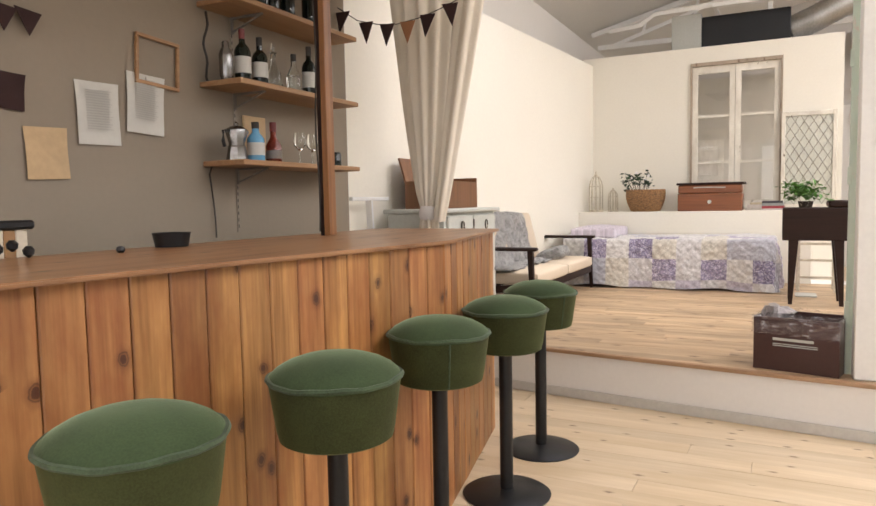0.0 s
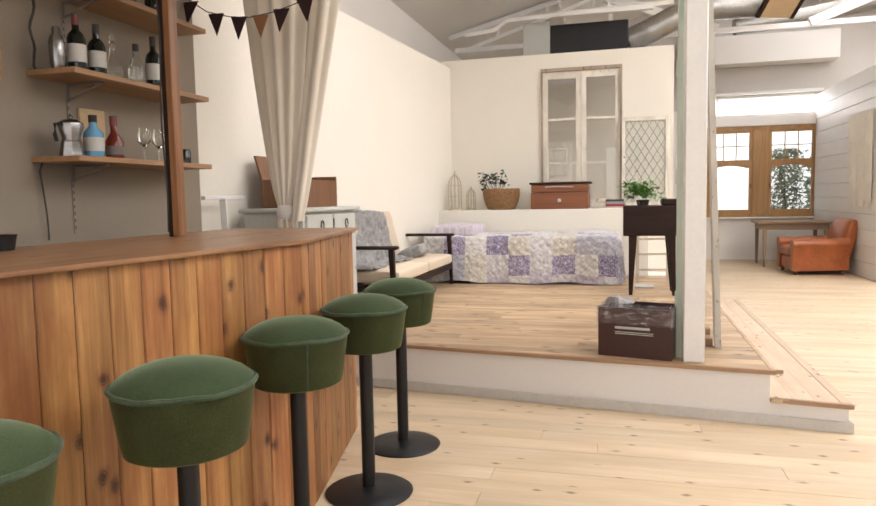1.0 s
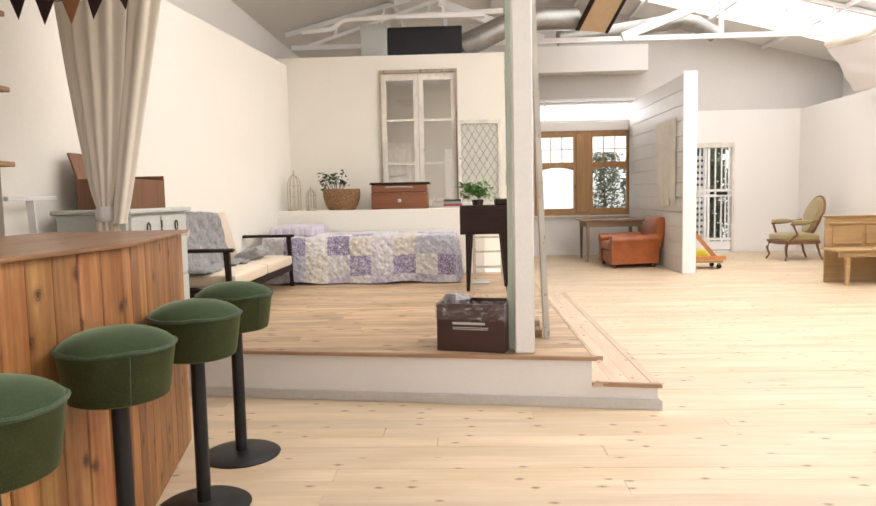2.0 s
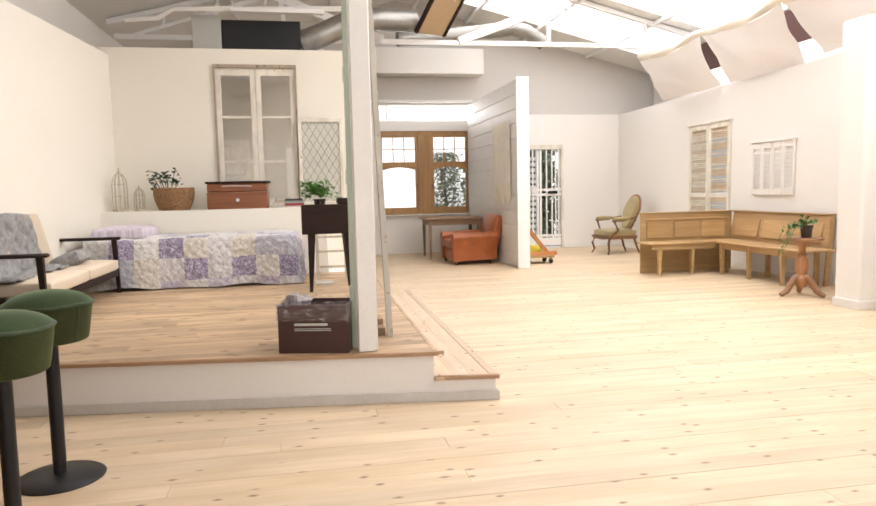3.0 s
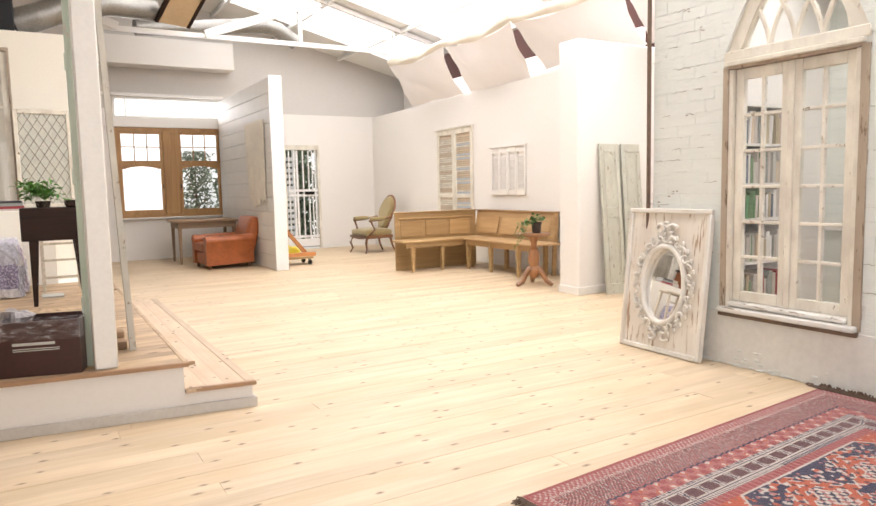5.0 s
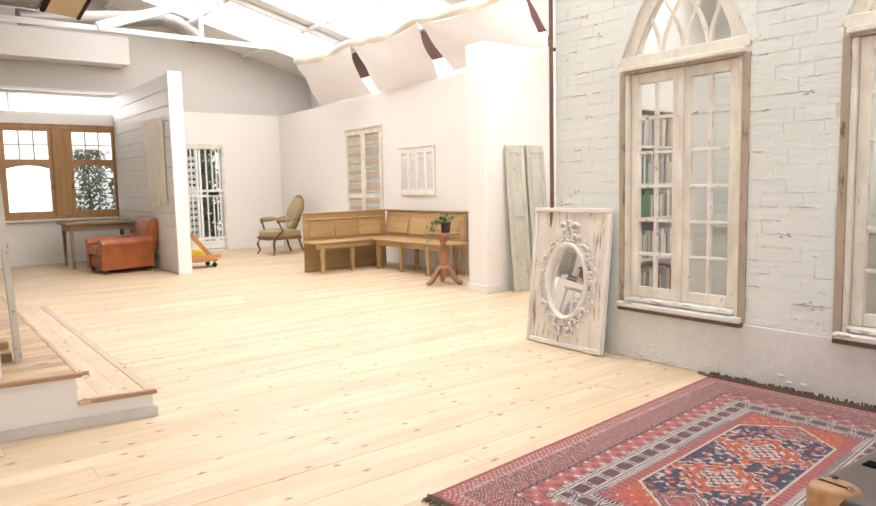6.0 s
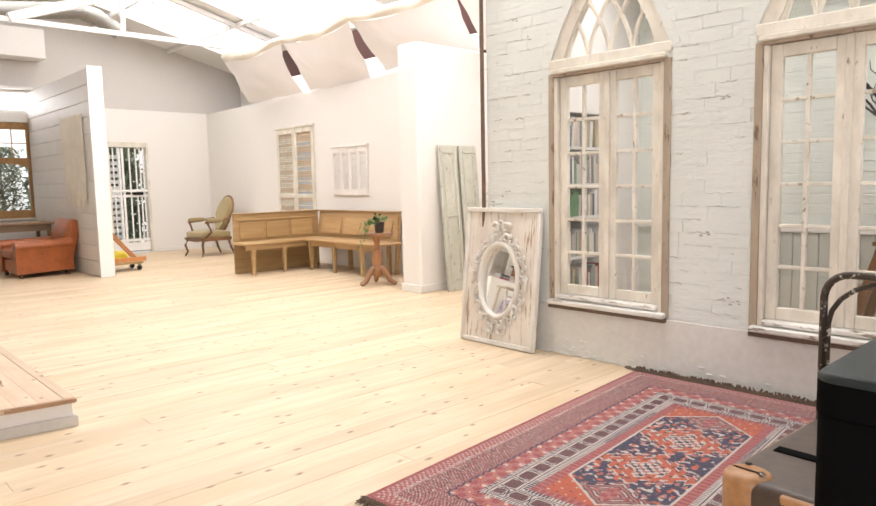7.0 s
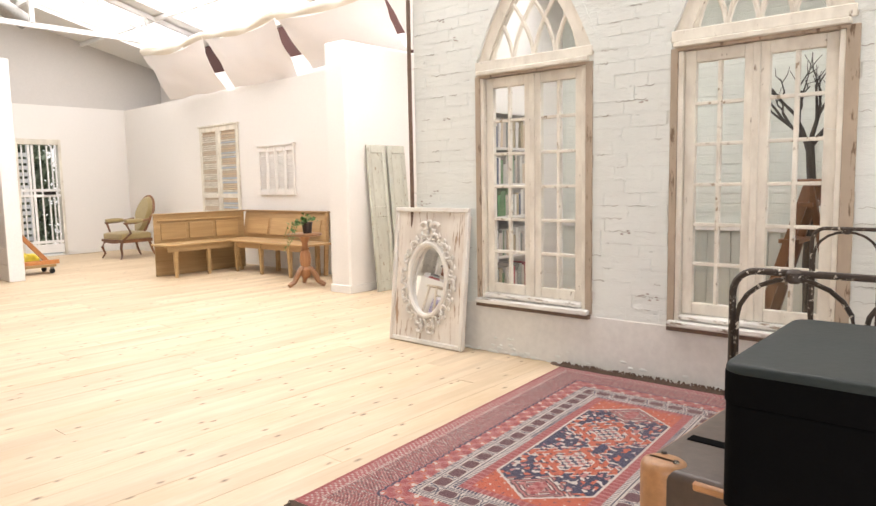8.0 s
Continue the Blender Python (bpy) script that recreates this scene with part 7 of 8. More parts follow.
def french_window(w, name, label, jr):
    ob = thing(name, label, "window", pose(4.1, w[0], 0), kind="structure")
    W = w[1] - w[0]
    part("jamb", boxed(-0.006, 0.12, -jr, 0.002, 0.37, 1.988, bevel=0.003), M_PEELDARK, ob, "weathered grey brown jamb")
    part("stile", boxed(0.0, 0.12, 0.002, 0.03, 0.37, 1.97, bevel=0.003), M_PEEL, ob)
    part("stile", boxed(0.0, 0.12, W - 0.03, W - 0.002, 0.37, 1.97, bevel=0.003), M_PEEL, ob)
    part("jamb", boxed(-0.006, 0.12, W - 0.002, W + 0.042, 0.37, 1.988, bevel=0.003), M_PEELDARK, ob, "weathered grey brown jamb")
    part("window_sill", boxed(-0.05, 0.12, -0.03, W + 0.03, 0.365, 0.4, bevel=0.008), M_SILL, ob, "thick peeling white sill")
    # brown strip gives the sill's underside its dark shade line
    part("sill_drip", boxed(-0.03, 0.06, -0.035, W + 0.035, 0.338, 0.365, bevel=0.003), M_PIPE, ob)
    part("lower_rail", boxed(-0.02, 0.05, 0.03, W - 0.03, 0.404, 0.438, bevel=0.01), M_SILL, ob)
    part("transom", boxed(-0.03, 0.1, -0.02, W + 0.02, 1.99, 2.022, bevel=0.006), M_PEEL, ob, "cream transom ledge")
    # dark bead drawn in place of the shadow line below the transom
    part("transom_shadow_bead", boxed(-0.008, 0.1, 0.0, W, 1.972, 1.989), M_PEELDARK, ob, "dark bead standing for shade under the ledge")
    part("head_rail", boxed(0.0, 0.1, -0.044, W + 0.044, 2.024, 2.09, bevel=0.006), M_PEEL, ob, "cream rail under the tracery")
    for k in range(2):
        a, b = (0.032, W / 2 - 0.004) if k == 0 else (W / 2 + 0.004, W - 0.032)
        leaf = part("casement", boxes([(0.03, 0.07, a, a + 0.062, 0.44, 1.97), (0.03, 0.07, b - 0.062, b, 0.44, 1.97), (0.03, 0.07, a + 0.062, b - 0.062, 1.9, 1.97), (0.03, 0.07, a + 0.062, b - 0.062, 0.44, 0.51)], 0.004), M_PEEL, ob)
        m = (a + b) / 2
        part("glazing_bar", boxed(0.034, 0.066, m - 0.011, m + 0.011, 0.51, 1.9, bevel=0.003), M_MUNTIN, leaf)
        for i in range(1, 6):
            z = 0.51 + 1.39 * i / 6
            part("glazing_bar", boxed(0.035, 0.065, a + 0.062, b - 0.062, z - 0.01, z + 0.01, bevel=0.003), M_MUNTIN, leaf)
        for c0, c1 in ((a + 0.062, m - 0.011), (m + 0.011, b - 0.062)):
            for i in range(6):
                z0, z1 = 0.51 + 1.39 * i / 6, 0.51 + 1.39 * (i + 1) / 6
                pn = part("pane", boxed(0.048, 0.051, c0 - 0.002, c1 + 0.002, z0 + 0.008, z1 - 0.008), M_GLASS, leaf)
                pn.visible_shadow = False
    part("meeting_bead", boxed(0.018, 0.03, W / 2 - 0.02, W / 2 + 0.02, 0.44, 1.97, bevel=0.004), M_PEEL, ob)
    # pointed head with crossing tracery
    hd = ribbon([((p[0] - w[0], max(2.04, p[1])), (q[0] - w[0], max(2.04, q[1]))) for p, q in zip(arch_edge(w, -0.085), arch_edge(w, 0.004))], 0.025, 0.09)
    part("arched_head", hd, M_PEEL, ob, "white pointed arch frame")
    for c in range(5):
        for s in (-1, 1):
            y0 = W * (0.1 + 0.2 * c)
            pts = []
            for k in range(9):
                f = k / 8
                y = y0 + s * W * (0.36 * f ** 1.8)
                z = 2.05 + 0.56 * f
                if 0.0 < y < W and z < arch_z(w[0] + y, w) - 0.02:
                    pts.append((0.055, y, z))
            if len(pts) > 2:
                part("tracery", tube(pts, 0.016, 6), M_PEEL, ob)
    bm = ribbon([((y, 2.08), (y, max(2.085, arch_z(w[0] + y, w) - 0.008))) for y in [-0.03 + (W + 0.06) * i / 30 for i in range(31)]], 0.07, 0.073)
    pn = part("arch_pane", bm, M_GLASS, ob)
    pn.visible_shadow = False
    return ob


french_window(W1, "window_1", "old cream french window with pointed arch head", 0.046)
french_window(W2, "window_2", "old cream french window with peeling paint", 0.062)
M_INNER = whitewash("sage_white_brick", (0.67, 0.69, 0.635))
inner = structure("wall_inner_brick", boxed(6.0, 6.15, -2.6, 3.53, 0, 2.949), M_INNER, "whitewashed brick wall inside the house")
for r in range(22):
    z = 0.95 + r * COURSE
    part("course", boxed(5.996, 6.0, -1.0, 3.5, z, z + COURSE - 0.008, bevel=0.002), M_INNER, inner)
M_DADO = plain("sage_grey_panelling", (0.5, 0.51, 0.46), 0.55, vary=0.05)
dado = mesh_of("dado_board", boxed(0, 0.016, -0.046, 0.046, 0, 0.8, bevel=0.004), M_DADO, 0)
for i in range(46):
    piece("dado_board", dado, inner, (5.98, -1.0 + i * 0.096, 0.0))
part("dado_rail", boxed(5.965, 6.0, -1.1, 3.5, 0.8, 0.85, bevel=0.006), M_TRIM, inner)
structure("house_floor", boxed(4.25, 6.0, -2.6, 3.53, -0.02, 0.004), M_STAGE, "brown floor inside the house", "floor")
bc = thing("bookcase", "white bookcase filled with books behind the window", "bookcase", pose(4.262, 3.16, 0.004))
BW = 0.6
part("frame", boxes([(0, 0.025, 0, 0.31, 0, 1.78), (BW - 0.025, BW, 0, 0.31, 0, 1.78), (0.025, BW - 0.025, 0.295, 0.31, 0, 1.78), (0.025, BW - 0.025, 0, 0.295, 1.755, 1.78)]), M_TRIM, bc)
SH = [0.08, 0.36, 0.66, 0.97, 1.22, 1.5]
for z in SH:
    part("shelf", boxed(0.025, BW - 0.025, 0.006, 0.295, z - 0.02, z), M_TRIM, bc)
M_GREENBOOK = plain("green_book_cloth", (0.12, 0.3, 0.13), 0.6, vary=0.1)
for r, z in enumerate(SH):
    x = 0.03
    while x < 0.55:
        t, h = random.uniform(0.014, 0.04), random.uniform(0.15, 0.23)
        if random.random() > 0.1:
            bk2 = thing("book", "upright cloth bound book on the bookcase", "book", pose(4.262 + x, 3.175, z + 0.005) @ pose(0, 0, 0, 0, random.choice((0, 0, 0, 4)), 0), group="books in the bookcase")
            part("cover", boxed(0, t, 0, 0.16, 0, h, bevel=0.002), random.choice([M_PAPER, M_CREAM, M_DRAPE, M_TRIM, M_GREENBOOK, *M_BOOKS[3:]] if r > 1 else M_BOOKS), bk2)
        x += t + 0.002
tree = thing("bare_tree", "bare dark branch tree standing inside the house", "branch", pose(5.45, 1.22, 0))
M_BARK = plain("dark_bark", (0.05, 0.042, 0.035), 0.8, vary=0.3, big=14)
part("trunk", tube([(0, 0.0, 0.02), (0.02, 0.02, 0.6), (0, 0.0, 1.1), (0.01, 0.03, 1.5)], 0.035, 8, taper=0.8), M_BARK, tree)


def twig(p, d, ln, r, depth):
    q = p + d * ln
    mid = p.lerp(q, 0.5) + Vector((0, random.uniform(-0.03, 0.03), random.uniform(-0.02, 0.02)))
    part("branch", tube([p, mid, q], r, 6, taper=0.55), M_BARK, tree)
    if depth:
        for k in range(2 if depth < 3 else 3):
            e = (d + Vector((random.uniform(-0.4, 0.4), random.uniform(-0.75, 0.75), random.uniform(0.0, 0.6)))).normalized()
            twig(mid.lerp(q, random.uniform(0.2, 1.0)), e, ln * random.uniform(0.55, 0.85), r * 0.58, depth - 1)


for y in (-0.6, -0.15, 0.3, 0.75):
    twig(Vector((0.01, 0.03, 1.38 + 0.1 * abs(y))), Vector((0.1 * y, y, 0.75)).normalized(), 0.3, 0.02, 3)
part("stand", lathe([(0.16, 0.004), (0.16, 0.03), (0.05, 0.05)], 16), M_BARK, tree)
sl = thing("step_ladder", "brown wooden step ladder inside the house", "step ladder", pose(4.95, 1.2, 0.004))
for s in (-0.17, 0.17):
    part("rail", bar(bmesh.new(), (s, 0.24, 0), (s * 0.7, -0.1, 1.2), 0.025, 0.06), M_WALNUT, sl)
    part("back_rail", bar(bmesh.new(), (s, -0.35, 0), (s * 0.7, -0.1, 1.2), 0.022, 0.04), M_WALNUT, sl)
for z in (0.28, 0.55, 0.82, 1.05):
    part("tread", boxed(-0.16, 0.16, 0.24 - 0.283 * z - 0.07, 0.24 - 0.283 * z + 0.05, z, z + 0.025), M_WALNUT, sl)
part("cap", boxed(-0.15, 0.15, -0.18, -0.02, 1.19, 1.22, bevel=0.004), M_WALNUT, sl)

# leaning mirror with carved oval
M_CARVE = peeling("carved_white_plaster", (0.74, 0.71, 0.65), (0.45, 0.36, 0.26), 0.68)
mr = thing("mirror_panel", "distressed white panel mirror with carved oval surround", "mirror", pose(3.968, 3.545, 0.004, 0, 6.4, 0) @ pose(0, 0, 0, 0, 0, -1.5))
HW, HH = 0.375, 1.05
OW, OH, OC = 0.185, 0.265, 0.5


def around(i, n, k=1.0):
    a = 2 * math.pi * i / n
    return OW * k * math.cos(a), OC + OH * k * math.sin(a)


bm = bmesh.new()
n = 48
inn = [bm.verts.new((0, *around(i, n))) for i in range(n)]
rim_ = []
for i in range(n):
    a = 2 * math.pi * i / n
    c, s = math.cos(a), math.sin(a)
    k = min(HW / max(1e-6, abs(c)), ((HH - OC) if s > 0 else OC) / max(1e-6, abs(s)))
    rim_.append(bm.verts.new((0, c * k, OC + s * k)))
for i in range(n):
    bm.faces.new((inn[i], inn[(i + 1) % n], rim_[(i + 1) % n], rim_[i]))
bmesh.ops.recalc_face_normals(bm, faces=bm.faces)
bmesh.ops.solidify(bm, geom=bm.faces[:], thickness=0.025)
part("panel", bm, M_MIRRORFRAME, mr, "worn whitewashed plank panel")
gl = part("glass", lathe([(0.001, 0), (1, 0.0)], 48, cap=False), M_SILVER, mr, "oval mirror glass")
gl.matrix_local = Matrix.Translation((0.004, 0, OC)) @ pose(0, 0, 0, 0, 3.2, -3.6) @ Matrix.Rotation(radians(-90), 4, "Y") @ Matrix.Diagonal((OH + 0.01, OW + 0.01, 1, 1))
for b in ((-0.022, 0.012, -HW - 0.005, HW + 0.005, HH - 0.03, HH + 0.004), (-0.02, 0.012, -HW - 0.005, -HW + 0.03, 0.0, HH - 0.03), (-0.02, 0.012, HW - 0.03, HW + 0.005, 0.0, HH - 0.03), (-0.022, 0.012, -HW + 0.03, HW - 0.03, 0.0, 0.035)):
    part("edge_moulding", boxed(*b, bevel=0.006), M_CARVE, mr)
part("oval_bead", tube([(-0.012, *around(i, 48, 1.06)) for i in range(49)], 0.021, 8), M_CARVE, mr, "white oval bead")


def scroll(y, z, size, a0, hand):
    pts = []
    for k in range(15):
        t = k / 14
        r = size * (1 - 0.75 * t)
        a = a0 + hand * t * 5.2
        pts.append((-0.016 - 0.006 * math.sin(math.pi * t), y + r * math.cos(a), z + r * math.sin(a)))
    part("scroll", tube(pts, size * 0.36, 6, taper=0.6), M_CARVE, mr)


for i in range(28):
    a = 2 * math.pi * i / 28
    y, z = OW * 1.32 * math.cos(a), OC + OH * 1.24 * math.sin(a)
    scroll(y, z, 0.026 + 0.006 * (i % 3), a + 1.2, 1 if i % 2 else -1)
    bm = lathe([(0.002, 0), (0.014, 0.006), (0.01, 0.016), (0.002, 0.02)], 8)
    bmesh.ops.transform(bm, matrix=Matrix.Translation((-0.004, OW * 1.5 * math.cos(a + 0.14), OC + OH * 1.38 * math.sin(a + 0.14))) @ Matrix.Rotation(radians(-90), 4, "Y") @ Matrix.Diagonal((1.6, 1.0, 1, 1)), verts=bm.verts)
    part("petal", bm, M_CARVE, mr)
for s in (-1, 1):
    scroll(s * 0.05, OC + OH * 1.24 + 0.07, 0.045, 1.57 - s * 1.2, s)
    scroll(s * 0.05, OC - OH * 1.24 - 0.045, 0.04, -1.57 + s * 1.2, -s)
scroll(0.0, OC + OH * 1.24 + 0.1, 0.03, 0.5, 1)

# ---- near corner: rug, iron bed, suitcases ----
RU, RV = 2.345, 1.48
rug = thing("rug", "red and navy persian rug with white chain border", "rug", pose(1.69, 2.2, 0.0, 0, 0, 4.4))
NU, NV = 420, 260
RED, PINK, NAVY, WHITE, ORANGE, BROWN = (0.26, 0.045, 0.045), (0.33, 0.12, 0.11), (0.018, 0.015, 0.048), (0.45, 0.39, 0.34), (0.38, 0.07, 0.025), (0.09, 0.028, 0.032)


def motif(x, y, s):
    return math.sin(x * s) * math.sin(y * s)


def field_colour(u, v, fu, fv):
    x, y = u - fu, v - fv
    x = abs(x)
    for cx, sz, plain_end in ((0.2, 0.17, False), (0.53, 0.13, True)):
        d = abs(x - cx) + abs(y) * 0.8
        d += 0.02 * (1 if int(abs(y) / 0.03) % 2 else -1) * (d < sz * 1.2)
        if plain_end:
            if d < sz:
                return (WHITE, BROWN, PINK, BROWN)[int(d / sz * 12) % 4] if d > sz * 0.4 else (RED if motif(x, y, 110) > 0 else PINK)
            continue
        if d < sz * 0.5:
            return WHITE if motif(x, y, 150) > 0.1 else (NAVY if motif(x + 0.02, y, 90) > -0.1 else PINK)
        if d < sz * 0.58:
            return WHITE
        if d < sz:
            return ORANGE if motif(x, y, 95) > -0.6 else BROWN
        if d < sz * 1.07:
            return WHITE
    k, k2 = nz((x * 46, y * 46, 1.5), 1.0), nz((x * 30, y * 30, 6.5), 1.0)
    if k > 0.36:
        return WHITE
    if k2 > 0.4:
        return ORANGE
    if k2 < -0.36:
        return PINK
    return NAVY


def rug_colour(u, v):
    e = min(u, RU - u, v + 0.0, RV - v)
    el = min(v, RV - v)
    eu = min(u, RU - u)
    along = u if el <= eu else v
    e *= 0.705
    if e < 0.012:
        return RED
    if e < 0.05:
        return WHITE if motif(along, e, 240) > 0.6 else (PINK if motif(along, e, 240) > -0.2 else RED)
    if e < 0.06:
        return WHITE if int(along * 160) % 2 else RED
    if e < 0.155:
        t = motif(along + 0.003 * math.sin(along * 57), e, 390) + 0.5 * nz((along * 60, e * 60, 3), 1.0)
        return WHITE if t > 0.62 else (PINK if t > 0.15 else (BROWN if t < -0.15 else RED))
    if e < 0.168:
        return NAVY if abs(e - 0.1615 - 0.003 * math.sin(along * 140)) < 0.004 else PINK
    if e < 0.225:
        t = motif(along, e - 0.195, 70) + 0.6 * nz((along * 70, e * 90, 1), 1.0)
        return WHITE if t > 0.75 else (ORANGE if t > 0.4 else (PINK if t > -0.2 else RED))
    if e < 0.235:
        return NAVY if int(along * 140) % 2 else WHITE
    if e < 0.315:
        q = (along % 0.105) / 0.105 - 0.5
        w = (e - 0.275) / 0.04
        d = max(abs(w) * 0.95, abs(q) * 1.3 + abs(w) * 0.18)
        if d < 0.5:
            return BROWN
        if d < 0.58:
            return WHITE
        if d < 0.66:
            return NAVY
        if d < 0.76:
            return WHITE
        return WHITE if int((abs(w) + 1) * 9) % 2 else NAVY
    if e < 0.33:
        return NAVY if int(along * 120) % 2 else WHITE
    if e < 0.36:
        return RED if int(along * 90) % 3 else PINK
    fu, fv = RU / 2, RV / 2
    hu, hv = RU / 2 - 0.51, RV / 2 - 0.51
    x, y = abs(u - fu), abs(v - fv)
    cut = (hu - x) * 1.26 + (hv - y)
    lim = 0.24
    if cut < lim:
        t = motif(u, v, 75)
        return WHITE if t > 0.93 else (NAVY if t < -0.93 else ORANGE)
    if cut < lim + 0.018 or min(hu - x, hv - y) < 0.016:
        return WHITE
    return field_colour(u, v, fu, fv)


def rug_fn(u, v):
    return (RU * u - 0.085 * u * v, -RV * v, 0.011 + 0.003 * nz((u * 4, v * 3, 8), 1.0))


rp = part("woven_field", sheet(NU, NV, rug_fn), M_RUG, rug, "knotted wool pile")
CELL = [rug_colour((i + 0.5) / NU * RU, (j + 0.5) / NV * RV) for i in range(NU) for j in range(NV)]
weave(rp, lambda p: [c * (0.9 + 0.25 * abs(nz((p.index * 0.37, p.index * 0.011, 0), 1.0))) for c in CELL[p.index]])
part("backing", boxed(0, RU - 0.09, -RV, 0, 0.0, 0.007), M_CURTAIN, rug)
fr_ = bmesh.new()
for i in range(420):
    v = -RV * (i + random.random()) / 420
    for s in (0, 1):
        x = (RU + 0.085 * v / RV) * s
        d = 1 if s else -1
        L_ = random.uniform(0.03, 0.065)
        if s:
            tube([(x - 0.012, v, 0.01), (x + 0.004, v, 0.024), (x + 0.012, v + random.uniform(-0.02, 0.02), random.uniform(0.012, 0.045))], 0.0055, 4, bm=fr_)
            continue
        tube([(x, v, 0.008), (x + d * L_ * 0.6, v + random.uniform(-0.01, 0.01), 0.014), (x + d * L_, v + random.uniform(-0.02, 0.02), 0.005)], 0.003, 4, bm=fr_)
tagged(part("fringe", fr_, plain("dark_wool_fringe", (0.1, 0.065, 0.045), 0.95, vary=0.3), rug, "dark brown knotted fringe"), kind="stuff")

ib = thing("iron_bedstead", "old iron bedstead with arched ends and chipped paint", "bed frame", pose(0, 0, 0))


def bed_end(x, y1, w, zt, nm):
    y0 = y1 - w
    rr = 0.06
    arc = [(x, y1 - rr + rr * math.cos(a), zt - rr + rr * math.sin(a)) for a in [math.pi / 2 * k / 6 for k in range(7)]]
    arc2 = [(x, y0 + rr - rr * math.cos(a), zt - rr + rr * math.sin(a)) for a in [math.pi / 2 * k / 6 for k in range(7)]]
    part(nm, tube([(x, y1, 0.0), (x, y1, zt - rr)] + arc[1:] + arc2[::-1][0:] + [(x, y0, 0.0)], 0.0095, 9), M_IRON, ib)
    part("cross_rail", tube([(x, y1, 0.32), (x, y0, 0.32)], 0.011, 8), M_IRON, ib)
    for k in range(3):
        c = y1 - w * (k + 0.5) / 3 - 0.0
        h = w / 6 - 0.012
        pts = [(x, c + h, 0.32), (x, c + h, zt - 0.13)] + [(x, c + h * math.cos(a), zt - 0.13 + 0.115 * math.sin(a)) for a in [math.pi * j / 10 for j in range(1, 10)]] + [(x, c - h, zt - 0.13), (x, c - h, 0.32)]
        part("arch", tube(pts, 0.0065, 7), M_IRON, ib)
        part("collar", lathe([(0.012, -0.018), (0.021, -0.01), (0.021, 0.01), (0.012, 0.018)], 10, at=(x, c, zt - 0.008)), M_IRON, ib)


bed_end(2.02, 0.655, 0.9, 1.0, "end_frame")
bed_end(3.93, 0.88, 0.9, 0.985, "end_frame")
for dy in (0.0, -0.9):
    part("side_rail", bar(bmesh.new(), (2.02, 0.655 + dy, 0.3), (3.93, 0.88 + dy, 0.3), 0.02, 0.035), M_IRON, ib)



def upright_round(x0, x1, y0, y1, z0, z1, r, edge):
    """A slab with round upright corners and a softened upper rim."""
    bm = bmesh.new()
    rows = [(0.0, z0), (0.0, z1 - edge)] + [(edge * (1 - math.cos(a)), z1 - edge + edge * math.sin(a)) for a in (0.4, 0.8, 1.2, math.pi / 2)]
    rings = []
    for inset, z in rows:
        ring = []
        for cx, cy, a0 in ((x1 - r, y1 - r, 0), (x0 + r, y1 - r, 90), (x0 + r, y0 + r, 180), (x1 - r, y0 + r, 270)):
            for k in range(9):
                a = radians(a0 + 11.25 * k)
                ring.append(bm.verts.new((cx + (r - inset) * math.cos(a), cy + (r - inset) * math.sin(a), z)))
        rings.append(ring)
    for a, b in zip(rings, rings[1:]):
        for i in range(len(a)):
            bm.faces.new((a[i], a[(i + 1) % len(a)], b[(i + 1) % len(a)], b[i]))
    bm.faces.new(rings[0][::-1])
    bm.faces.new(rings[-1])
    return bm


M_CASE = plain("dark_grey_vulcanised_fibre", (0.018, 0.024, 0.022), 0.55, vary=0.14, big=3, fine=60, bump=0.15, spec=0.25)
# near black: the shade on the suitcase sides is put into this colour
M_CASESIDE = plain("shade_black_case", (0.0035, 0.0035, 0.0035), 0.8, vary=0.2, fine=160, bump=0.2, spec=0.03)
bs = thing("black_suitcase", "old dark grey suitcase lying flat, its shaded sides coloured black", "suitcase", pose(1.4, 0.48, 0.625))
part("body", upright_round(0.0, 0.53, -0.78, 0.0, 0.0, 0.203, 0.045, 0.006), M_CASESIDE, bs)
part("lid_side", upright_round(-0.002, 0.532, -0.782, 0.002, 0.204, 0.262, 0.045, 0.002), M_CASESIDE, bs, "lid rim coloured black as shade")
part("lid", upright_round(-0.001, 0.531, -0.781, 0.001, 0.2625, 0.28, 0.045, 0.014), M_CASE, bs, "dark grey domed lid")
M_TAN = plain("tan_suitcase_leather", (0.36, 0.18, 0.075), 0.42, vary=0.25, big=9, fine=60, bump=0.25)
M_HIDE = plain("dark_brown_suitcase_hide", (0.075, 0.05, 0.035), 0.5, vary=0.25, big=6, bump=0.2)
br = thing("brown_suitcase", "dark brown suitcase with tan leather corners under it", "suitcase", pose(1.52, 0.7, 0.38, 0, 0, -3) @ Matrix.Identity(4))
part("shell", upright_round(0.0, 0.62, -0.92, 0.0, 0.0, 0.236, 0.05, 0.02), M_HIDE, br)
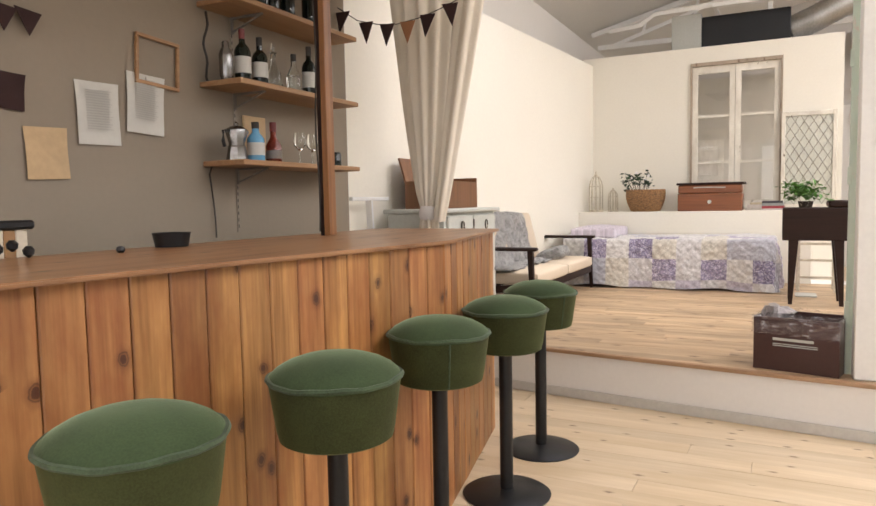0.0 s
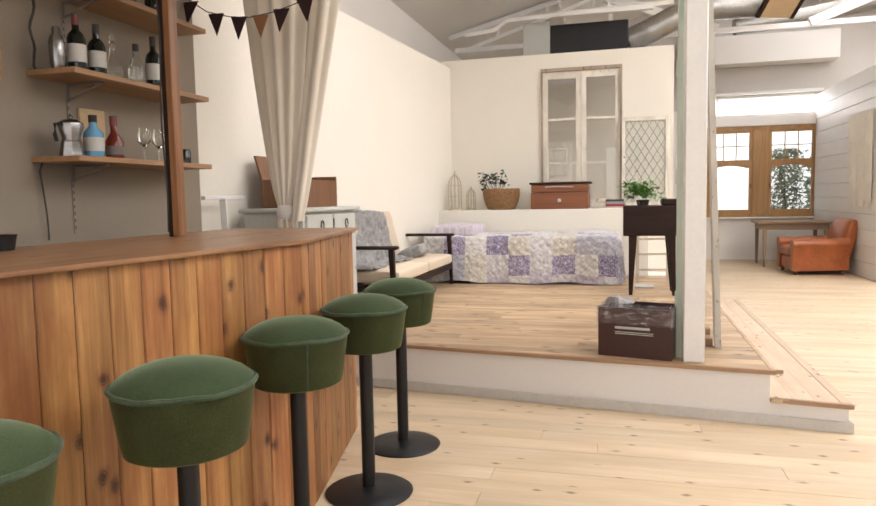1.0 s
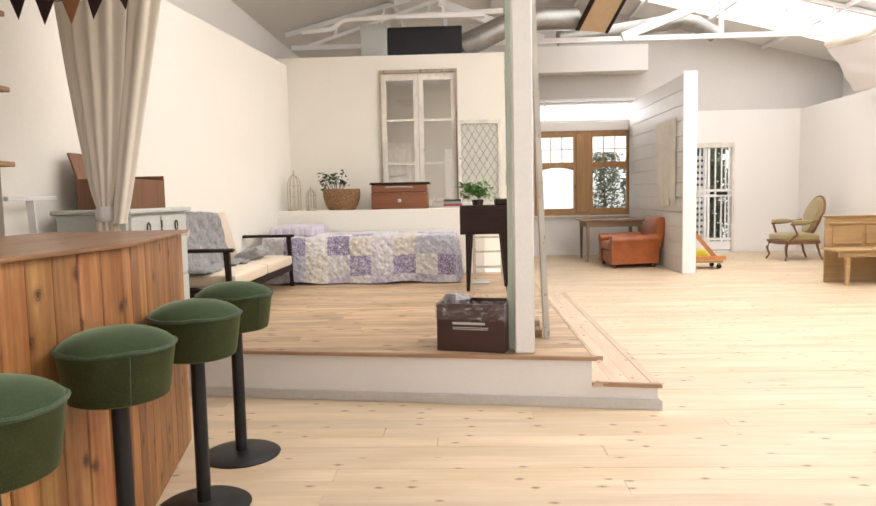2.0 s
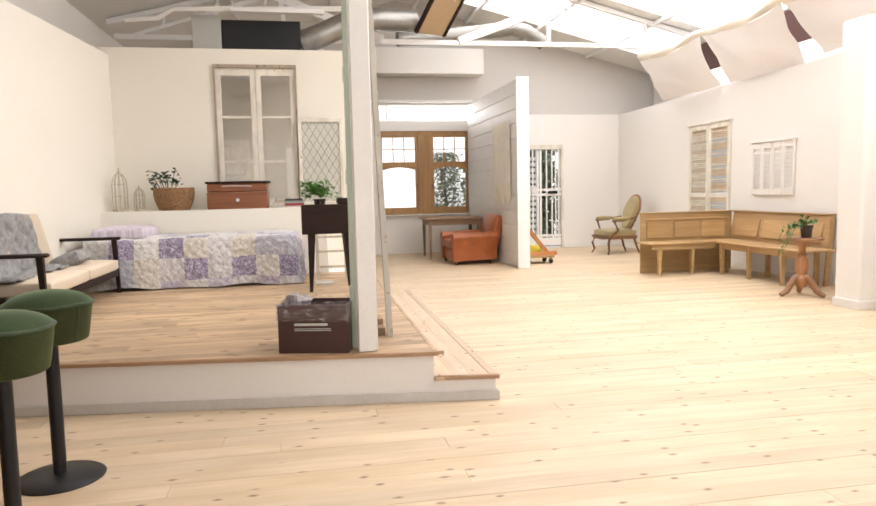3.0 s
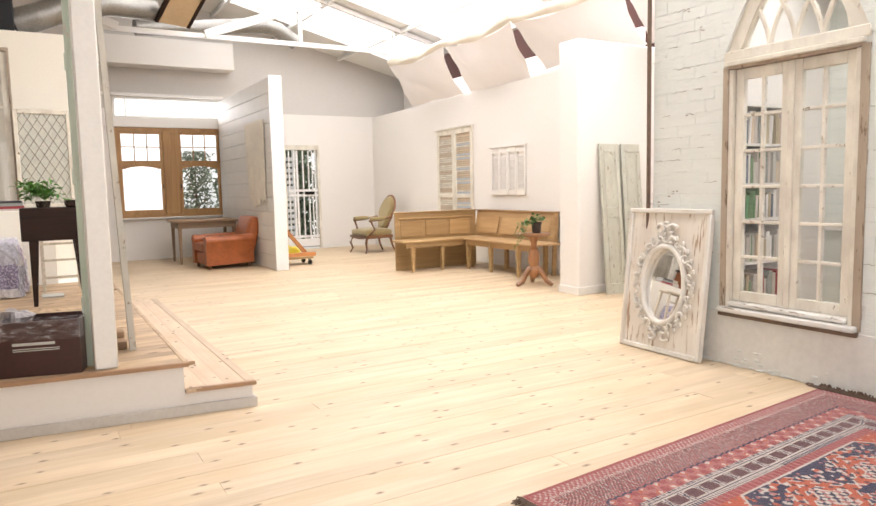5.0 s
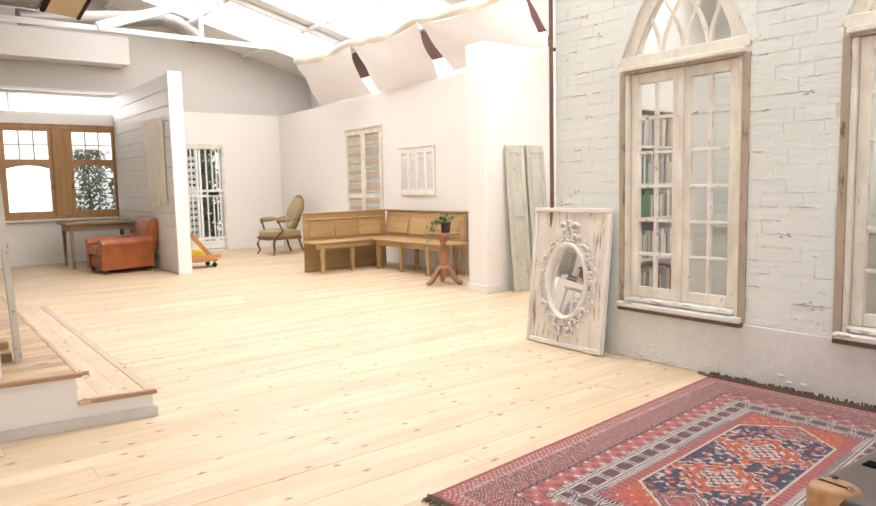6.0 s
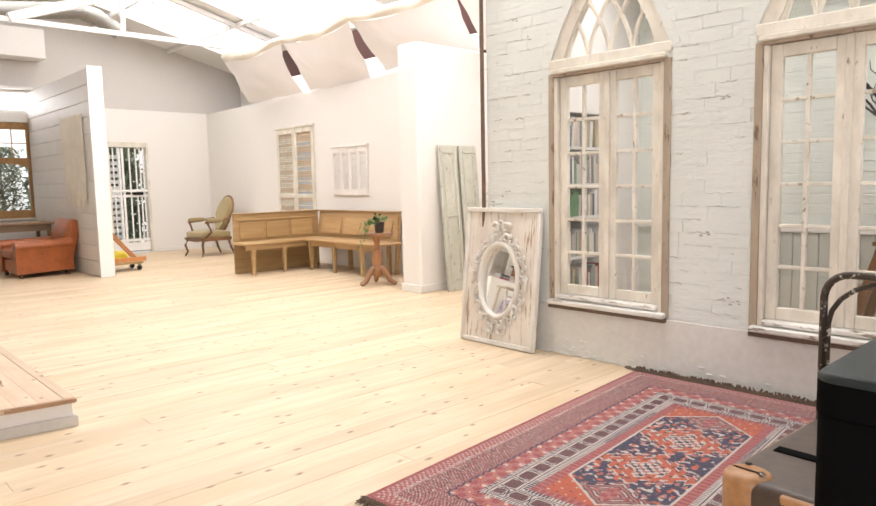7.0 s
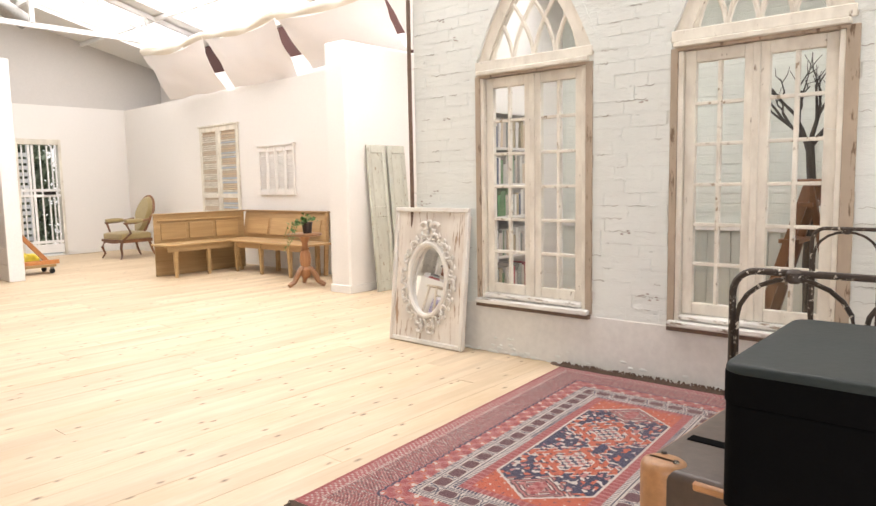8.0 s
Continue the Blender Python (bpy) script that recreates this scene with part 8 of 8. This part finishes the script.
for x in (0.0, 0.62):
    for y in (0.0, -0.92):
        sx, sy = (1 if x == 0 else -1), (-1 if y == 0 else 1)
        x0, x1 = sorted((x - sx * 0.005, x + sx * 0.09))
        y0, y1 = sorted((y - sy * 0.005, y + sy * 0.105))
        cn = part("leather_corner", upright_round(x0, x1, y0, y1, 0.0, 0.242, 0.052, 0.02), M_TAN, br, "tan leather corner")
        for dx, dy in ((0.07, 0.035), (0.035, 0.08)):
            part("rivet", lathe([(0.007, 0), (0.006, 0.004), (0.002, 0.005)], 10, at=(x + sx * dx, y + sy * dy, 0.2435)), M_IRON, cn)
part("edge_binding", boxes([(-0.003, 0.02, -0.79, -0.13, 0.206, 0.229), (0.11, 0.51, -0.02, 0.003, 0.206, 0.229)], 0.006), M_TAN, br, "tan leather edge binding")
part("strap", boxed(0.2, 0.235, -0.9, -0.03, 0.234, 0.2395, bevel=0.002), M_CASESIDE, br, "dark leather strap")
bn = thing("low_bench", "plain dark wooden bench under the suitcases", "bench", pose(1.5, -0.28, 0))
part("top", boxed(0, 0.66, 0, 0.96, 0.35, 0.38, bevel=0.005), M_DARKWOOD, bn)
for x in (0.04, 0.62):
    for y in (0.05, 0.9):
        part("leg", boxed(x - 0.025, x + 0.025, y - 0.025, y + 0.025, 0, 0.35), M_DARKWOOD, bn)

# ---- boards of stage and floor ----
random.seed(8)


def lay(parent, name, me, x0, x1, y0, y1, w, z, lens, near=None, limit=300, m=None, up=0.0):
    """Rows of boards along x; the nearest are objects, the rest one joined mesh."""
    cnt, far_ = 0, []
    k = round((y1 - y0) / w)
    w = (y1 - y0) / k
    cells = []
    for r in range(k):
        x = x0 - random.uniform(0, lens[1])
        while x < x1:
            ln = random.uniform(*lens)
            a, b = max(x, x0), min(x + ln, x1)
            if b - a > 0.06:
                cells.append((a, b, y0 + r * w, w))
            x += ln
    if near:
        cells.sort(key=lambda c: near(c))
    for i, (a, b, y, ww) in enumerate(cells):
        if i < limit:
            piece(name, me, parent, (a + 0.001, y + 0.0005, z + random.uniform(-0.0008, 0.0008) + up), (0, 0, 0), (b - a - 0.002, ww - 0.001, 1))
        else:
            far_.append((a, b, y, ww))
    if far_:
        bm = bmesh.new()
        for a, b, y, ww in far_:
            box(bm, a + 0.001, b - 0.001, y + 0.0012, y + ww - 0.0012, z, z + 0.021)
        tagged(part("far_boards", bm, m, parent, smooth=0), kind="stuff")


fb = mesh_of("floor_board", boxed(0, 1, 0, 1, 0, 0.022, bevel=0.0), M_FLOOR, 0)
lay(floor, "floor_board", fb, -3.0, 7.4, -2.6, GABLE, 0.137, -0.022, (2.4, 4.6), near=lambda c: abs((c[0] + c[1]) / 2 - 2.4) * 0.4 + abs(c[2] - 3.2), limit=290, m=M_FLOOR)
sb = mesh_of("stage_board", boxed(0, 1, 0, 1, 0, 0.022), M_STAGE, 0)
lay(stage, "stage_board", sb, -2.6, 0.755, 4.51, 8.47, 0.11, 0.279, (1.6, 3.4), limit=200, m=M_STAGE)
for i in range(4):
    y0, y1 = 4.07 + 0.11 * i, 4.18 + 0.11 * i
    xa, xb = (0.775 - (y - 0.036 - 4.04) / SLANT for y in (y0, y1))
    part("stage_board", prism(bmesh.new(), [(xa, y0 + 0.0005), (0.754, y0 + 0.0005), (0.754, y1 - 0.0005), (xb, y1 - 0.0005)], 0.279, 0.301), M_STAGE, stage, smooth=0)
stb = mesh_of("step_board", boxed(0, 1, 0, 1, 0, 0.022), M_STEP, 0)
for i in range(3):
    piece("step_board", stb, stage, (0.757 + i * 0.109, 4.035, 0.129), (0, 0, 0), (0.1075, 3.66, 1))
